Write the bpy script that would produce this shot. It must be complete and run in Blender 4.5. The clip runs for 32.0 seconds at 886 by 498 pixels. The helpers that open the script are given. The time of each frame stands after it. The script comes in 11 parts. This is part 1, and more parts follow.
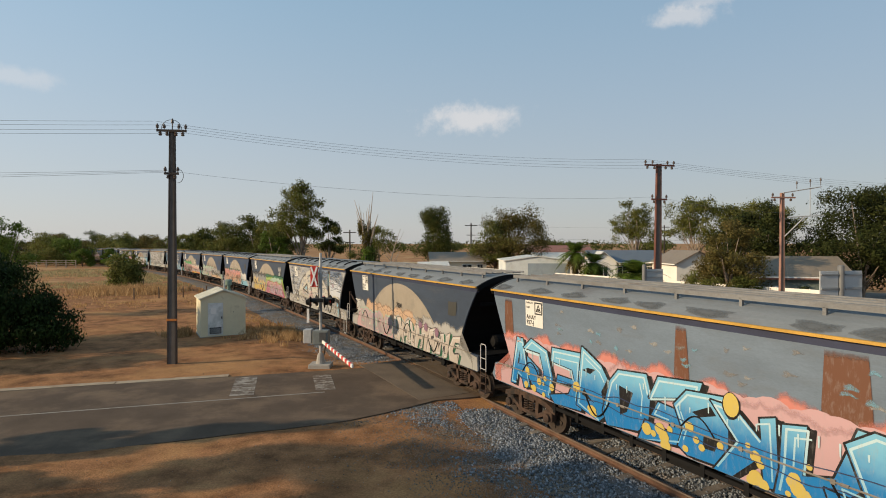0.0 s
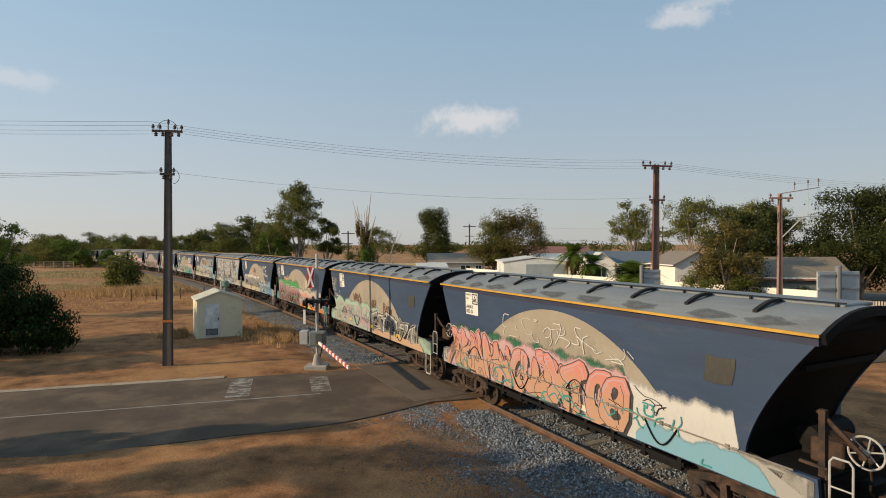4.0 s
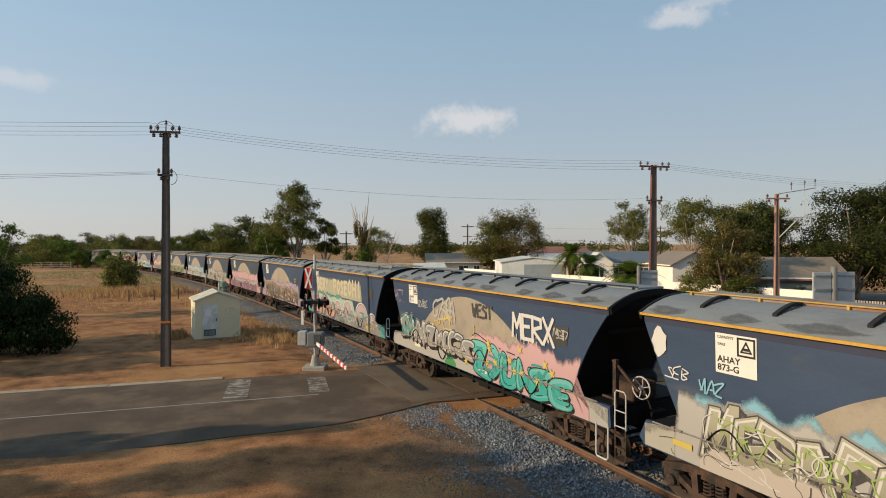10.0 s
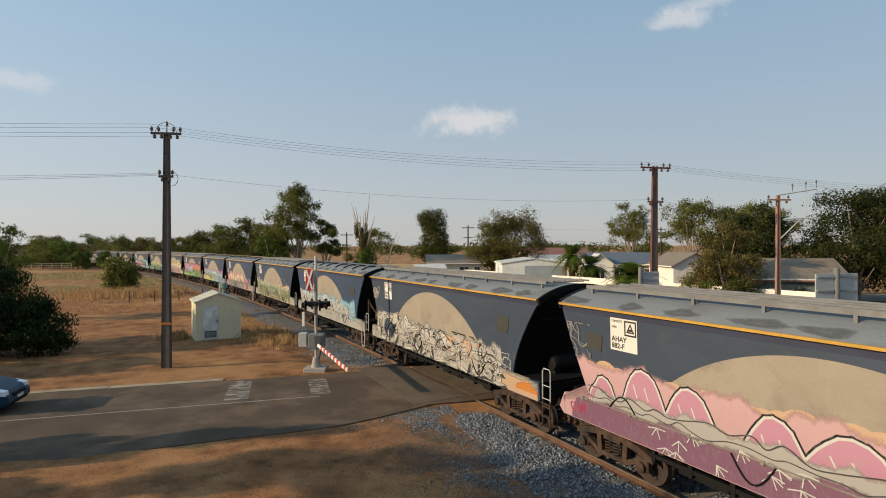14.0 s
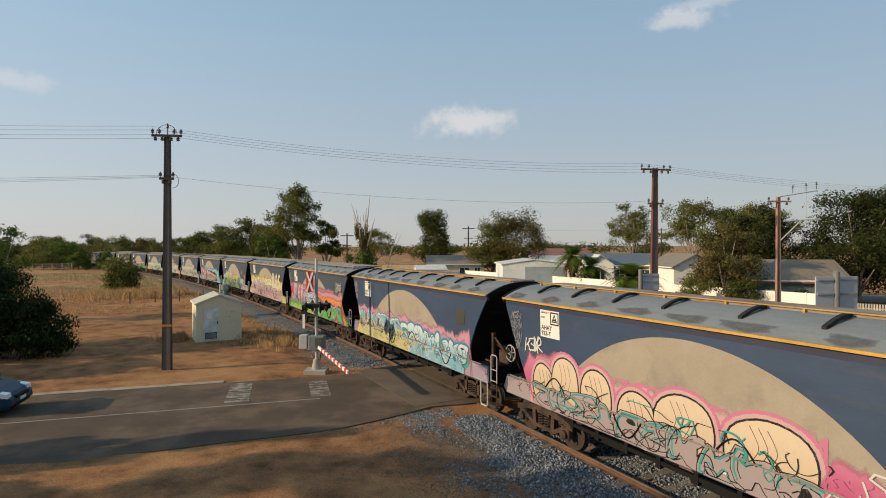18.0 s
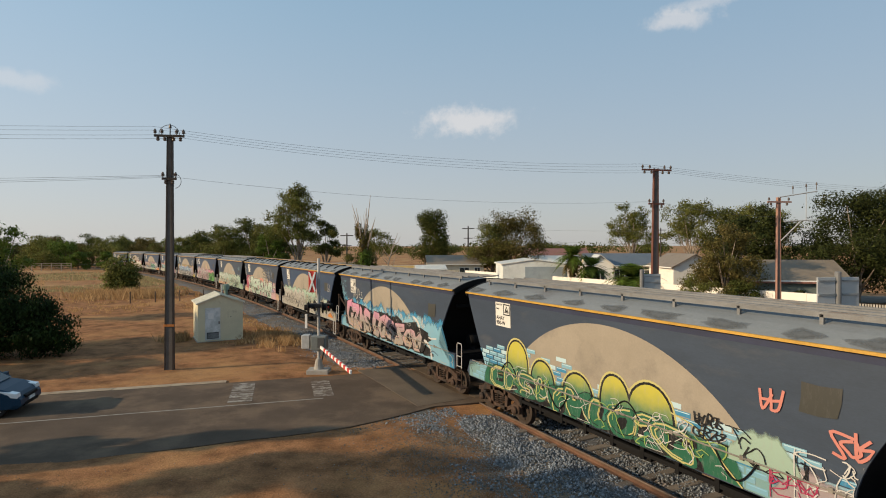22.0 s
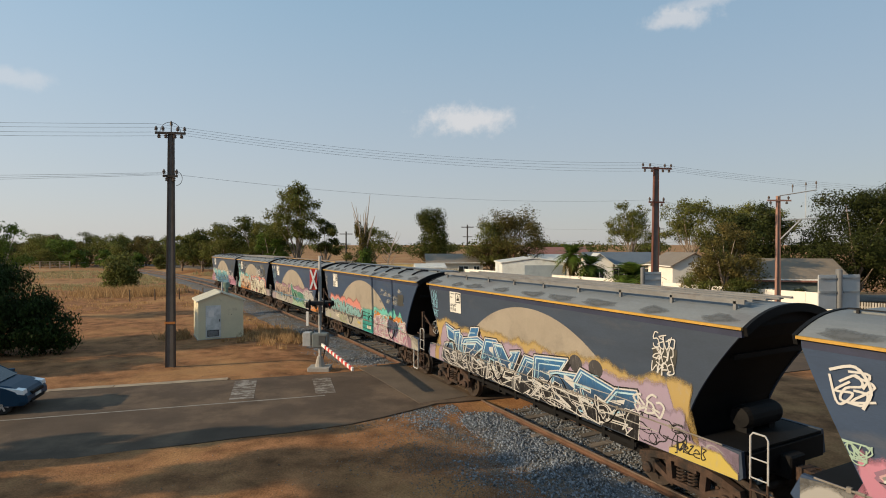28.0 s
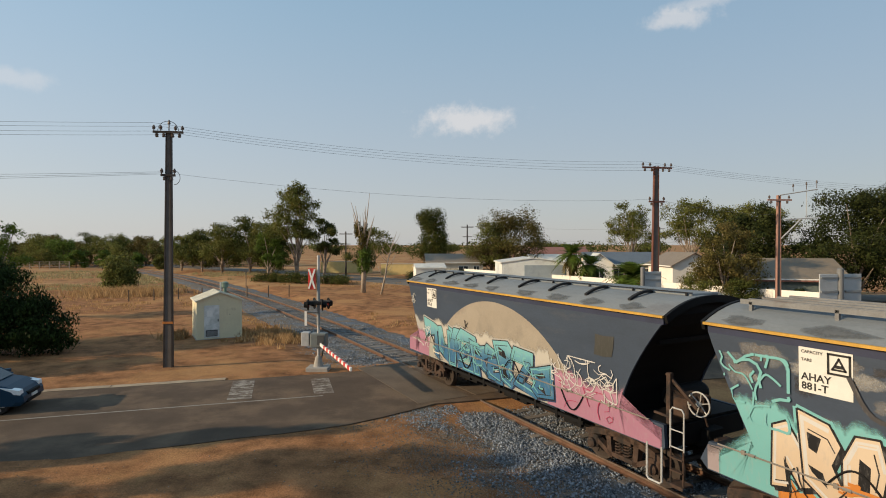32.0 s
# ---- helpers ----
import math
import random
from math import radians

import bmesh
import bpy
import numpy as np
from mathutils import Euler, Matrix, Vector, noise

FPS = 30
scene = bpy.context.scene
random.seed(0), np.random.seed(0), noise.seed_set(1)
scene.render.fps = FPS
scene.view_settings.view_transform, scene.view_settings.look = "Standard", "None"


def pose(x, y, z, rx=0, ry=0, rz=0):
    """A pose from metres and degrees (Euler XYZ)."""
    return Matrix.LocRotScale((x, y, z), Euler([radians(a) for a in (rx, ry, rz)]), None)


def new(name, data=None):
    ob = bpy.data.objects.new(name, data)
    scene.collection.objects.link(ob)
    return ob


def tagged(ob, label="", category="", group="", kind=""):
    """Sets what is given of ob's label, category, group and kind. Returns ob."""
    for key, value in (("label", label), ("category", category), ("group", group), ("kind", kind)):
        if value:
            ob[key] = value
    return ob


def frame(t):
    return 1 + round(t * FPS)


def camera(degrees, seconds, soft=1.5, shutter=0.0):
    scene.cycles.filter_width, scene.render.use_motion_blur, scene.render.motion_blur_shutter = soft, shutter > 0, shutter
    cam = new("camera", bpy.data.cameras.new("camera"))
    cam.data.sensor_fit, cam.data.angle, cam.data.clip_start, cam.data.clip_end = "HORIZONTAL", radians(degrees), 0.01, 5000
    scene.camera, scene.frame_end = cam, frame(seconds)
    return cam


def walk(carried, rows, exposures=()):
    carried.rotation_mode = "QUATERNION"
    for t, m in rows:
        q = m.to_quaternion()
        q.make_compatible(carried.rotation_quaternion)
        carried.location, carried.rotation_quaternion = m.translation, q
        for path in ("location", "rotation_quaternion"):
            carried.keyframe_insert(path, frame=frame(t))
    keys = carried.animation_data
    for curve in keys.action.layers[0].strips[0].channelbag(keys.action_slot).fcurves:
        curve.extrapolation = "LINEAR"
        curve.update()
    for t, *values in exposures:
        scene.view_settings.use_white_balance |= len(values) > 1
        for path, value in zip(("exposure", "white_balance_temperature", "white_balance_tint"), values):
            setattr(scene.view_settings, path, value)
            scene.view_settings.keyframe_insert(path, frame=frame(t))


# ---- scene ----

# camera: a hovering drone, drifting by decimetres
cam = camera(78.54, 32.0, soft=1.0)
DRIFT = [
    (0, 0.136, -0.083, 5.256, -0.566, -0.035, 0.486), (0.5, 0.160, -0.089, 5.251, -0.556, -0.036, 0.482),
    (1, 0.194, -0.086, 5.241, -0.548, -0.036, 0.469), (1.5, 0.222, -0.063, 5.238, -0.536, -0.046, 0.452),
    (2, 0.246, -0.033, 5.251, -0.530, -0.068, 0.454), (2.5, 0.249, -0.015, 5.252, -0.520, -0.081, 0.433),
    (3, 0.238, -0.005, 5.248, -0.494, -0.081, 0.399), (3.5, 0.231, -0.004, 5.238, -0.456, -0.068, 0.379),
    (5.5, 0.180, -0.027, 5.259, -0.441, -0.123, 0.342), (6, 0.164, -0.028, 5.261, -0.441, -0.134, 0.332),
    (6.5, 0.160, -0.032, 5.263, -0.439, -0.143, 0.303), (7, 0.167, -0.054, 5.268, -0.446, -0.146, 0.281),
    (7.5, 0.180, -0.076, 5.266, -0.451, -0.138, 0.262), (8, 0.194, -0.078, 5.264, -0.451, -0.131, 0.226),
    (8.5, 0.207, -0.069, 5.266, -0.453, -0.129, 0.202), (9, 0.221, -0.060, 5.270, -0.457, -0.129, 0.193),
    (9.5, 0.236, -0.058, 5.273, -0.457, -0.116, 0.192), (10, 0.242, -0.050, 5.273, -0.449, -0.113, 0.185),
    (10.5, 0.236, -0.046, 5.283, -0.432, -0.127, 0.183), (11, 0.211, -0.038, 5.289, -0.415, -0.144, 0.189),
    (11.5, 0.199, -0.037, 5.280, -0.382, -0.145, 0.210), (12, 0.193, -0.036, 5.273, -0.367, -0.149, 0.216),
    (12.5, 0.202, -0.031, 5.271, -0.361, -0.140, 0.220), (13, 0.201, -0.025, 5.279, -0.355, -0.123, 0.215),
    (13.5, 0.196, -0.021, 5.287, -0.352, -0.115, 0.206), (14, 0.203, -0.014, 5.284, -0.330, -0.118, 0.210),
    (14.5, 0.211, -0.017, 5.281, -0.304, -0.113, 0.221), (16.5, 0.159, -0.077, 5.331, -0.296, -0.100, 0.243),
    (17, 0.175, -0.074, 5.341, -0.302, -0.102, 0.255), (17.5, 0.196, -0.054, 5.353, -0.303, -0.098, 0.257),
    (18, 0.203, -0.037, 5.365, -0.304, -0.100, 0.243), (18.5, 0.201, -0.026, 5.378, -0.304, -0.094, 0.236),
    (19, 0.198, -0.019, 5.374, -0.284, -0.067, 0.237), (19.5, 0.147, -0.024, 5.369, -0.276, -0.053, 0.218),
    (20, 0.084, -0.047, 5.379, -0.282, -0.056, 0.193), (20.5, 0.052, -0.069, 5.376, -0.280, -0.054, 0.175),
    (21, 0.041, -0.082, 5.376, -0.286, -0.056, 0.163), (21.5, 0.046, -0.091, 5.380, -0.301, -0.059, 0.152),
    (22, 0.072, -0.093, 5.381, -0.317, -0.059, 0.141), (22.5, 0.094, -0.098, 5.378, -0.323, -0.061, 0.125),
    (23, 0.107, -0.093, 5.371, -0.330, -0.060, 0.126), (23.5, 0.108, -0.090, 5.367, -0.351, -0.043, 0.106),
    (24, 0.123, -0.097, 5.366, -0.374, -0.035, 0.082), (24.5, 0.159, -0.116, 5.356, -0.390, -0.019, 0.086),
    (25, 0.164, -0.115, 5.354, -0.407, -0.014, 0.060), (25.5, 0.157, -0.114, 5.359, -0.424, 0.001, 0.040),
    (27.5, -0.026, -0.111, 5.333, -0.425, 0.025, -0.011), (28, -0.039, -0.114, 5.330, -0.438, 0.008, -0.005),
    (28.5, -0.039, -0.123, 5.328, -0.475, 0.017, -0.004), (29, -0.038, -0.125, 5.326, -0.497, 0.026, -0.002),
    (29.5, -0.030, -0.111, 5.318, -0.495, 0.021, 0.008), (30, -0.022, -0.097, 5.313, -0.491, 0.023, 0.008),
    (30.5, -0.001, -0.077, 5.312, -0.490, 0.018, 0.010), (31, 0.015, -0.058, 5.309, -0.479, 0.015, -0.001),
    (31.5, 0.012, -0.025, 5.308, -0.449, -0.000, 0.001), (32, 0.003, -0.005, 5.302, -0.425, -0.001, 0.001)]
walk(cam, [(t, pose(x, y, z, 90 + p, 0, h) @ pose(0, 0, 0, 0, 0, r)) for t, x, y, z, p, r, h in DRIFT], exposures=[(0, 0.0), (32, 0.0)])

# ---- light: low afternoon sun from the left and behind, clear sky with a few small clouds
SUN_EL, SUN_AZ = radians(19.5), math.atan2(-0.285, -0.958)
to_sun = Vector((math.cos(SUN_AZ) * math.cos(SUN_EL), math.sin(SUN_AZ) * math.cos(SUN_EL), math.sin(SUN_EL)))
sun = new("sun", bpy.data.lights.new("sun", "SUN"))
sun.data.energy, sun.data.angle, sun.data.color = 5.0, radians(0.6), (1.0, 0.775, 0.505)
sun.matrix_world = Matrix.Translation((0, 0, 60)) @ to_sun.to_track_quat("Z", "Y").to_matrix().to_4x4()


def node(nt, kind, **inputs):
    n = nt.nodes.new(kind)
    for k, v in inputs.items():
        n.inputs[k.replace("_", " ")].default_value = v
    return n


def sky_world():
    w = bpy.data.worlds.new("sky")
    scene.world = w
    w.use_nodes = True
    nt = w.node_tree
    bg = nt.nodes["Background"]
    sky = nt.nodes.new("ShaderNodeTexSky")
    sky.sky_type, sky.sun_disc = "NISHITA", False
    sky.sun_elevation, sky.sun_rotation = SUN_EL, math.pi / 2 - SUN_AZ
    sky.air_density, sky.dust_density, sky.ozone_density = 1.0, 0.7, 2.2
    # a thin veil of haze low in the sky, as on a dusty afternoon
    geo = nt.nodes.new("ShaderNodeTexCoord")
    sep = nt.nodes.new("ShaderNodeSeparateXYZ")
    nt.links.new(geo.outputs["Generated"], sep.inputs[0])
    ramp = nt.nodes.new("ShaderNodeMapRange")
    ramp.inputs["From Min"].default_value, ramp.inputs["From Max"].default_value = 0.0, 0.42
    ramp.inputs["To Min"].default_value, ramp.inputs["To Max"].default_value = 0.85, 0.60
    nt.links.new(sep.outputs["Z"], ramp.inputs["Value"])
    haze = nt.nodes.new("ShaderNodeMix")
    haze.data_type = "RGBA"
    tint = nt.nodes.new("ShaderNodeMix")
    tint.data_type = "RGBA"
    tint.inputs["A"].default_value, tint.inputs["B"].default_value = (4.2, 4.2, 4.22, 1), (3.05, 4.62, 5.85, 1)
    climb = nt.nodes.new("ShaderNodeMapRange")
    climb.inputs["From Min"].default_value, climb.inputs["From Max"].default_value = 0.02, 0.45
    nt.links.new(sep.outputs["Z"], climb.inputs["Value"])
    nt.links.new(climb.outputs[0], tint.inputs["Factor"])
    # brighter towards the sun's side
    side = nt.nodes.new("ShaderNodeMapRange")
    side.inputs["From Min"].default_value, side.inputs["From Max"].default_value = -0.62, 0.62
    side.inputs["To Min"].default_value, side.inputs["To Max"].default_value = 1.20, 0.90
    nt.links.new(sep.outputs["X"], side.inputs["Value"])
    glow = nt.nodes.new("ShaderNodeVectorMath")
    glow.operation = "SCALE"
    nt.links.new(tint.outputs["Result"], glow.inputs[0])
    nt.links.new(side.outputs["Result"], glow.inputs["Scale"])
    nt.links.new(glow.outputs[0], haze.inputs["B"])
    nt.links.new(ramp.outputs["Result"], haze.inputs["Factor"])
    nt.links.new(sky.outputs[0], haze.inputs["A"])
    last = haze.outputs["Result"]
    # small cumulus: soft patches of the sky, by direction
    n1 = node(nt, "ShaderNodeTexNoise", Scale=34.0, Detail=7.0, Roughness=0.62)
    nt.links.new(geo.outputs["Generated"], n1.inputs["Vector"])
    for px, py, half_w, half_h, dens in CLOUDS:
        d = Vector(((px - 784) / 959, 1.0, (434 - py) / 959)).normalized()
        sub = nt.nodes.new("ShaderNodeVectorMath")
        sub.operation = "SUBTRACT"
        sub.inputs[1].default_value = d
        nt.links.new(geo.outputs["Generated"], sub.inputs[0])
        mul = nt.nodes.new("ShaderNodeVectorMath")
        mul.operation = "MULTIPLY"
        mul.inputs[1].default_value = (959 / half_w, 1.0, 959 / half_h)
        nt.links.new(sub.outputs[0], mul.inputs[0])
        ln = nt.nodes.new("ShaderNodeVectorMath")
        ln.operation = "LENGTH"
        nt.links.new(mul.outputs[0], ln.inputs[0])
        wob = nt.nodes.new("ShaderNodeMath")
        wob.operation = "MULTIPLY_ADD"
        wob.inputs[1].default_value, wob.inputs[2].default_value = 1.9, -0.95
        nt.links.new(n1.outputs["Fac"], wob.inputs[0])
        add = nt.nodes.new("ShaderNodeMath")
        nt.links.new(ln.outputs["Value"], add.inputs[0])
        nt.links.new(wob.outputs[0], add.inputs[1])
        mask = nt.nodes.new("ShaderNodeMapRange")
        mask.interpolation_type = "SMOOTHSTEP"
        mask.inputs["From Min"].default_value, mask.inputs["From Max"].default_value = 1.15, 0.25
        mask.inputs["To Min"].default_value, mask.inputs["To Max"].default_value = 0.0, dens
        nt.links.new(add.outputs[0], mask.inputs["Value"])
        mix = nt.nodes.new("ShaderNodeMix")
        mix.data_type = "RGBA"
        mix.inputs["B"].default_value = (6.9, 6.55, 6.35, 1)
        nt.links.new(mask.outputs["Result"], mix.inputs["Factor"])
        nt.links.new(last, mix.inputs["A"])
        last = mix.outputs["Result"]
    nt.links.new(last, bg.inputs["Color"])
    bg.inputs["Strength"].default_value = 0.120


CLOUDS = [(825, 214, 95, 26, 0.62), (1198, 36, 52, 17, 0.5), (1230, 8, 55, 10, 0.35), (18, 138, 42, 15, 0.30)]
sky_world()

# ---- materials
MATS = {}


def mat(name, base, rough=0.8, metal=0.0, spread=0.25, scale=6.0, fine=60.0, bump=0.15, second=None, second_at=0.55, second_scale=1.5, coords="Object", spec=0.3, stretch=(1, 1, 1), per_object=0.0, island=0.0):
    """A surface with two scales of variation, a second colour in patches, and fine relief."""
    if name in MATS:
        return MATS[name]
    m = bpy.data.materials.new(name)
    m.use_nodes = True
    nt = m.node_tree
    bs = nt.nodes["Principled BSDF"]
    bs.inputs["Roughness"].default_value, bs.inputs["Metallic"].default_value = rough, metal
    bs.inputs["Specular IOR Level"].default_value = spec
    tc = nt.nodes.new("ShaderNodeTexCoord") if coords != "World" else nt.nodes.new("ShaderNodeNewGeometry")
    mp = nt.nodes.new("ShaderNodeMapping")
    mp.inputs["Scale"].default_value = stretch
    nt.links.new(tc.outputs["Object" if coords != "World" else "Position"], mp.inputs["Vector"])
    n1 = node(nt, "ShaderNodeTexNoise", Scale=scale, Detail=6.0, Roughness=0.6)
    n2 = node(nt, "ShaderNodeTexNoise", Scale=fine, Detail=4.0, Roughness=0.7)
    n3 = node(nt, "ShaderNodeTexNoise", Scale=second_scale, Detail=8.0, Roughness=0.65)
    for n in (n1, n2, n3):
        nt.links.new(mp.outputs[0], n.inputs["Vector"])
    dark = tuple(c * (1 - spread) for c in base) + (1,)
    light = tuple(min(1, c * (1 + spread)) for c in base) + (1,)
    r1 = nt.nodes.new("ShaderNodeValToRGB")
    r1.color_ramp.elements[0].position, r1.color_ramp.elements[1].position = 0.3, 0.7
    r1.color_ramp.elements[0].color, r1.color_ramp.elements[1].color = dark, light
    nt.links.new(n1.outputs["Fac"], r1.inputs[0])
    col = r1.outputs[0]
    if second:
        r3 = nt.nodes.new("ShaderNodeMapRange")
        r3.inputs["From Min"].default_value, r3.inputs["From Max"].default_value = second_at - 0.05, second_at + 0.08
        nt.links.new(n3.outputs["Fac"], r3.inputs["Value"])
        mx = nt.nodes.new("ShaderNodeMix")
        mx.data_type = "RGBA"
        mx.inputs["B"].default_value = (*second, 1)
        nt.links.new(col, mx.inputs["A"])
        nt.links.new(r3.outputs[0], mx.inputs["Factor"])
        col = mx.outputs["Result"]
    hv = nt.nodes.new("ShaderNodeHueSaturation")
    mr = nt.nodes.new("ShaderNodeMapRange")
    mr.inputs["From Min"].default_value, mr.inputs["From Max"].default_value = 0.3, 0.7
    mr.inputs["To Min"].default_value, mr.inputs["To Max"].default_value = 1 - spread * 0.6, 1 + spread * 0.6
    nt.links.new(n2.outputs["Fac"], mr.inputs["Value"])
    val = mr.outputs[0]
    for amount, kind, out in ((per_object, "ShaderNodeObjectInfo", "Random"), (island, "ShaderNodeNewGeometry", "Random Per Island")):
        if amount:
            oi = nt.nodes.new(kind)
            m2 = nt.nodes.new("ShaderNodeMapRange")
            m2.inputs["To Min"].default_value, m2.inputs["To Max"].default_value = 1 - amount, 1 + amount
            nt.links.new(oi.outputs[out], m2.inputs["Value"])
            mm = nt.nodes.new("ShaderNodeMath")
            mm.operation = "MULTIPLY"
            nt.links.new(val, mm.inputs[0])
            nt.links.new(m2.outputs[0], mm.inputs[1])
            val = mm.outputs[0]
    nt.links.new(val, hv.inputs["Value"])
    nt.links.new(col, hv.inputs["Color"])
    nt.links.new(hv.outputs[0], bs.inputs["Base Color"])
    if bump:
        b = nt.nodes.new("ShaderNodeBump")
        b.inputs["Strength"].default_value, b.inputs["Distance"].default_value = bump, 0.02
        nt.links.new(n2.outputs["Fac"], b.inputs["Height"])
        nt.links.new(b.outputs[0], bs.inputs["Normal"])
    MATS[name] = m
    return m


def fade(name, low, high, z0, z1, rough=0.5, worn=0.12, ruin=(0.30, 0.29, 0.28)):
    """Spray paint that runs from one colour below to another above, slightly worn."""
    if name in MATS:
        return MATS[name]
    m = bpy.data.materials.new(name)
    m.use_nodes = True
    nt = m.node_tree
    bs = nt.nodes["Principled BSDF"]
    bs.inputs["Roughness"].default_value, bs.inputs["Specular IOR Level"].default_value = rough, 0.3
    tc = nt.nodes.new("ShaderNodeTexCoord")
    sep = nt.nodes.new("ShaderNodeSeparateXYZ")
    nt.links.new(tc.outputs["Object"], sep.inputs[0])
    n = node(nt, "ShaderNodeTexNoise", Scale=2.2, Detail=6.0, Roughness=0.6)
    nt.links.new(tc.outputs["Object"], n.inputs["Vector"])
    ma = nt.nodes.new("ShaderNodeMath")
    ma.operation = "MULTIPLY_ADD"
    ma.inputs[1].default_value = 0.5
    nt.links.new(n.outputs["Fac"], ma.inputs[0])
    nt.links.new(sep.outputs["Z"], ma.inputs[2])
    mr = nt.nodes.new("ShaderNodeMapRange")
    mr.interpolation_type = "SMOOTHSTEP"
    mr.inputs["From Min"].default_value, mr.inputs["From Max"].default_value = z0 + 0.25, z1 + 0.25
    nt.links.new(ma.outputs[0], mr.inputs["Value"])
    mx = nt.nodes.new("ShaderNodeMix")
    mx.data_type = "RGBA"
    mx.inputs["A"].default_value, mx.inputs["B"].default_value = (*low, 1), (*high, 1)
    nt.links.new(mr.outputs[0], mx.inputs["Factor"])
    n2 = node(nt, "ShaderNodeTexNoise", Scale=9.0, Detail=8.0, Roughness=0.75)
    mp = nt.nodes.new("ShaderNodeMapping")
    mp.inputs["Scale"].default_value = (1.6, 1, 0.5)
    nt.links.new(tc.outputs["Object"], mp.inputs[0])
    nt.links.new(mp.outputs[0], n2.inputs["Vector"])
    r = nt.nodes.new("ShaderNodeMapRange")
    r.inputs["From Min"].default_value, r.inputs["From Max"].default_value = 0.52, 0.78
    r.inputs["To Max"].default_value = worn * 4
    nt.links.new(n2.outputs["Fac"], r.inputs["Value"])
    m2 = nt.nodes.new("ShaderNodeMix")
    m2.data_type = "RGBA"
    m2.inputs["B"].default_value = (*ruin, 1)
    nt.links.new(mx.outputs["Result"], m2.inputs["A"])
    nt.links.new(r.outputs[0], m2.inputs["Factor"])
    nt.links.new(m2.outputs["Result"], bs.inputs["Base Color"])
    MATS[name] = m
    at = nt.nodes.new("ShaderNodeAttribute")
    at.attribute_name = "thin"
    n4 = node(nt, "ShaderNodeTexNoise", Scale=16.0, Detail=6.0, Roughness=0.6)
    nt.links.new(tc.outputs["Object"], n4.inputs["Vector"])
    mul = nt.nodes.new("ShaderNodeMath")
    mul.operation, mul.inputs[1].default_value, mul.inputs[2].default_value = "MULTIPLY_ADD", 0.7, 0.55
    nt.links.new(n4.outputs["Fac"], mul.inputs[0])
    diff = nt.nodes.new("ShaderNodeMath")
    diff.operation = "SUBTRACT"
    nt.links.new(mul.outputs[0], diff.inputs[0])
    nt.links.new(at.outputs["Fac"], diff.inputs[1])
    cover = nt.nodes.new("ShaderNodeMapRange")
    cover.inputs["From Min"].default_value, cover.inputs["From Max"].default_value = 0.0, 0.74
    nt.links.new(diff.outputs[0], cover.inputs["Value"])
    nt.links.new(cover.outputs[0], bs.inputs["Alpha"])
    return m


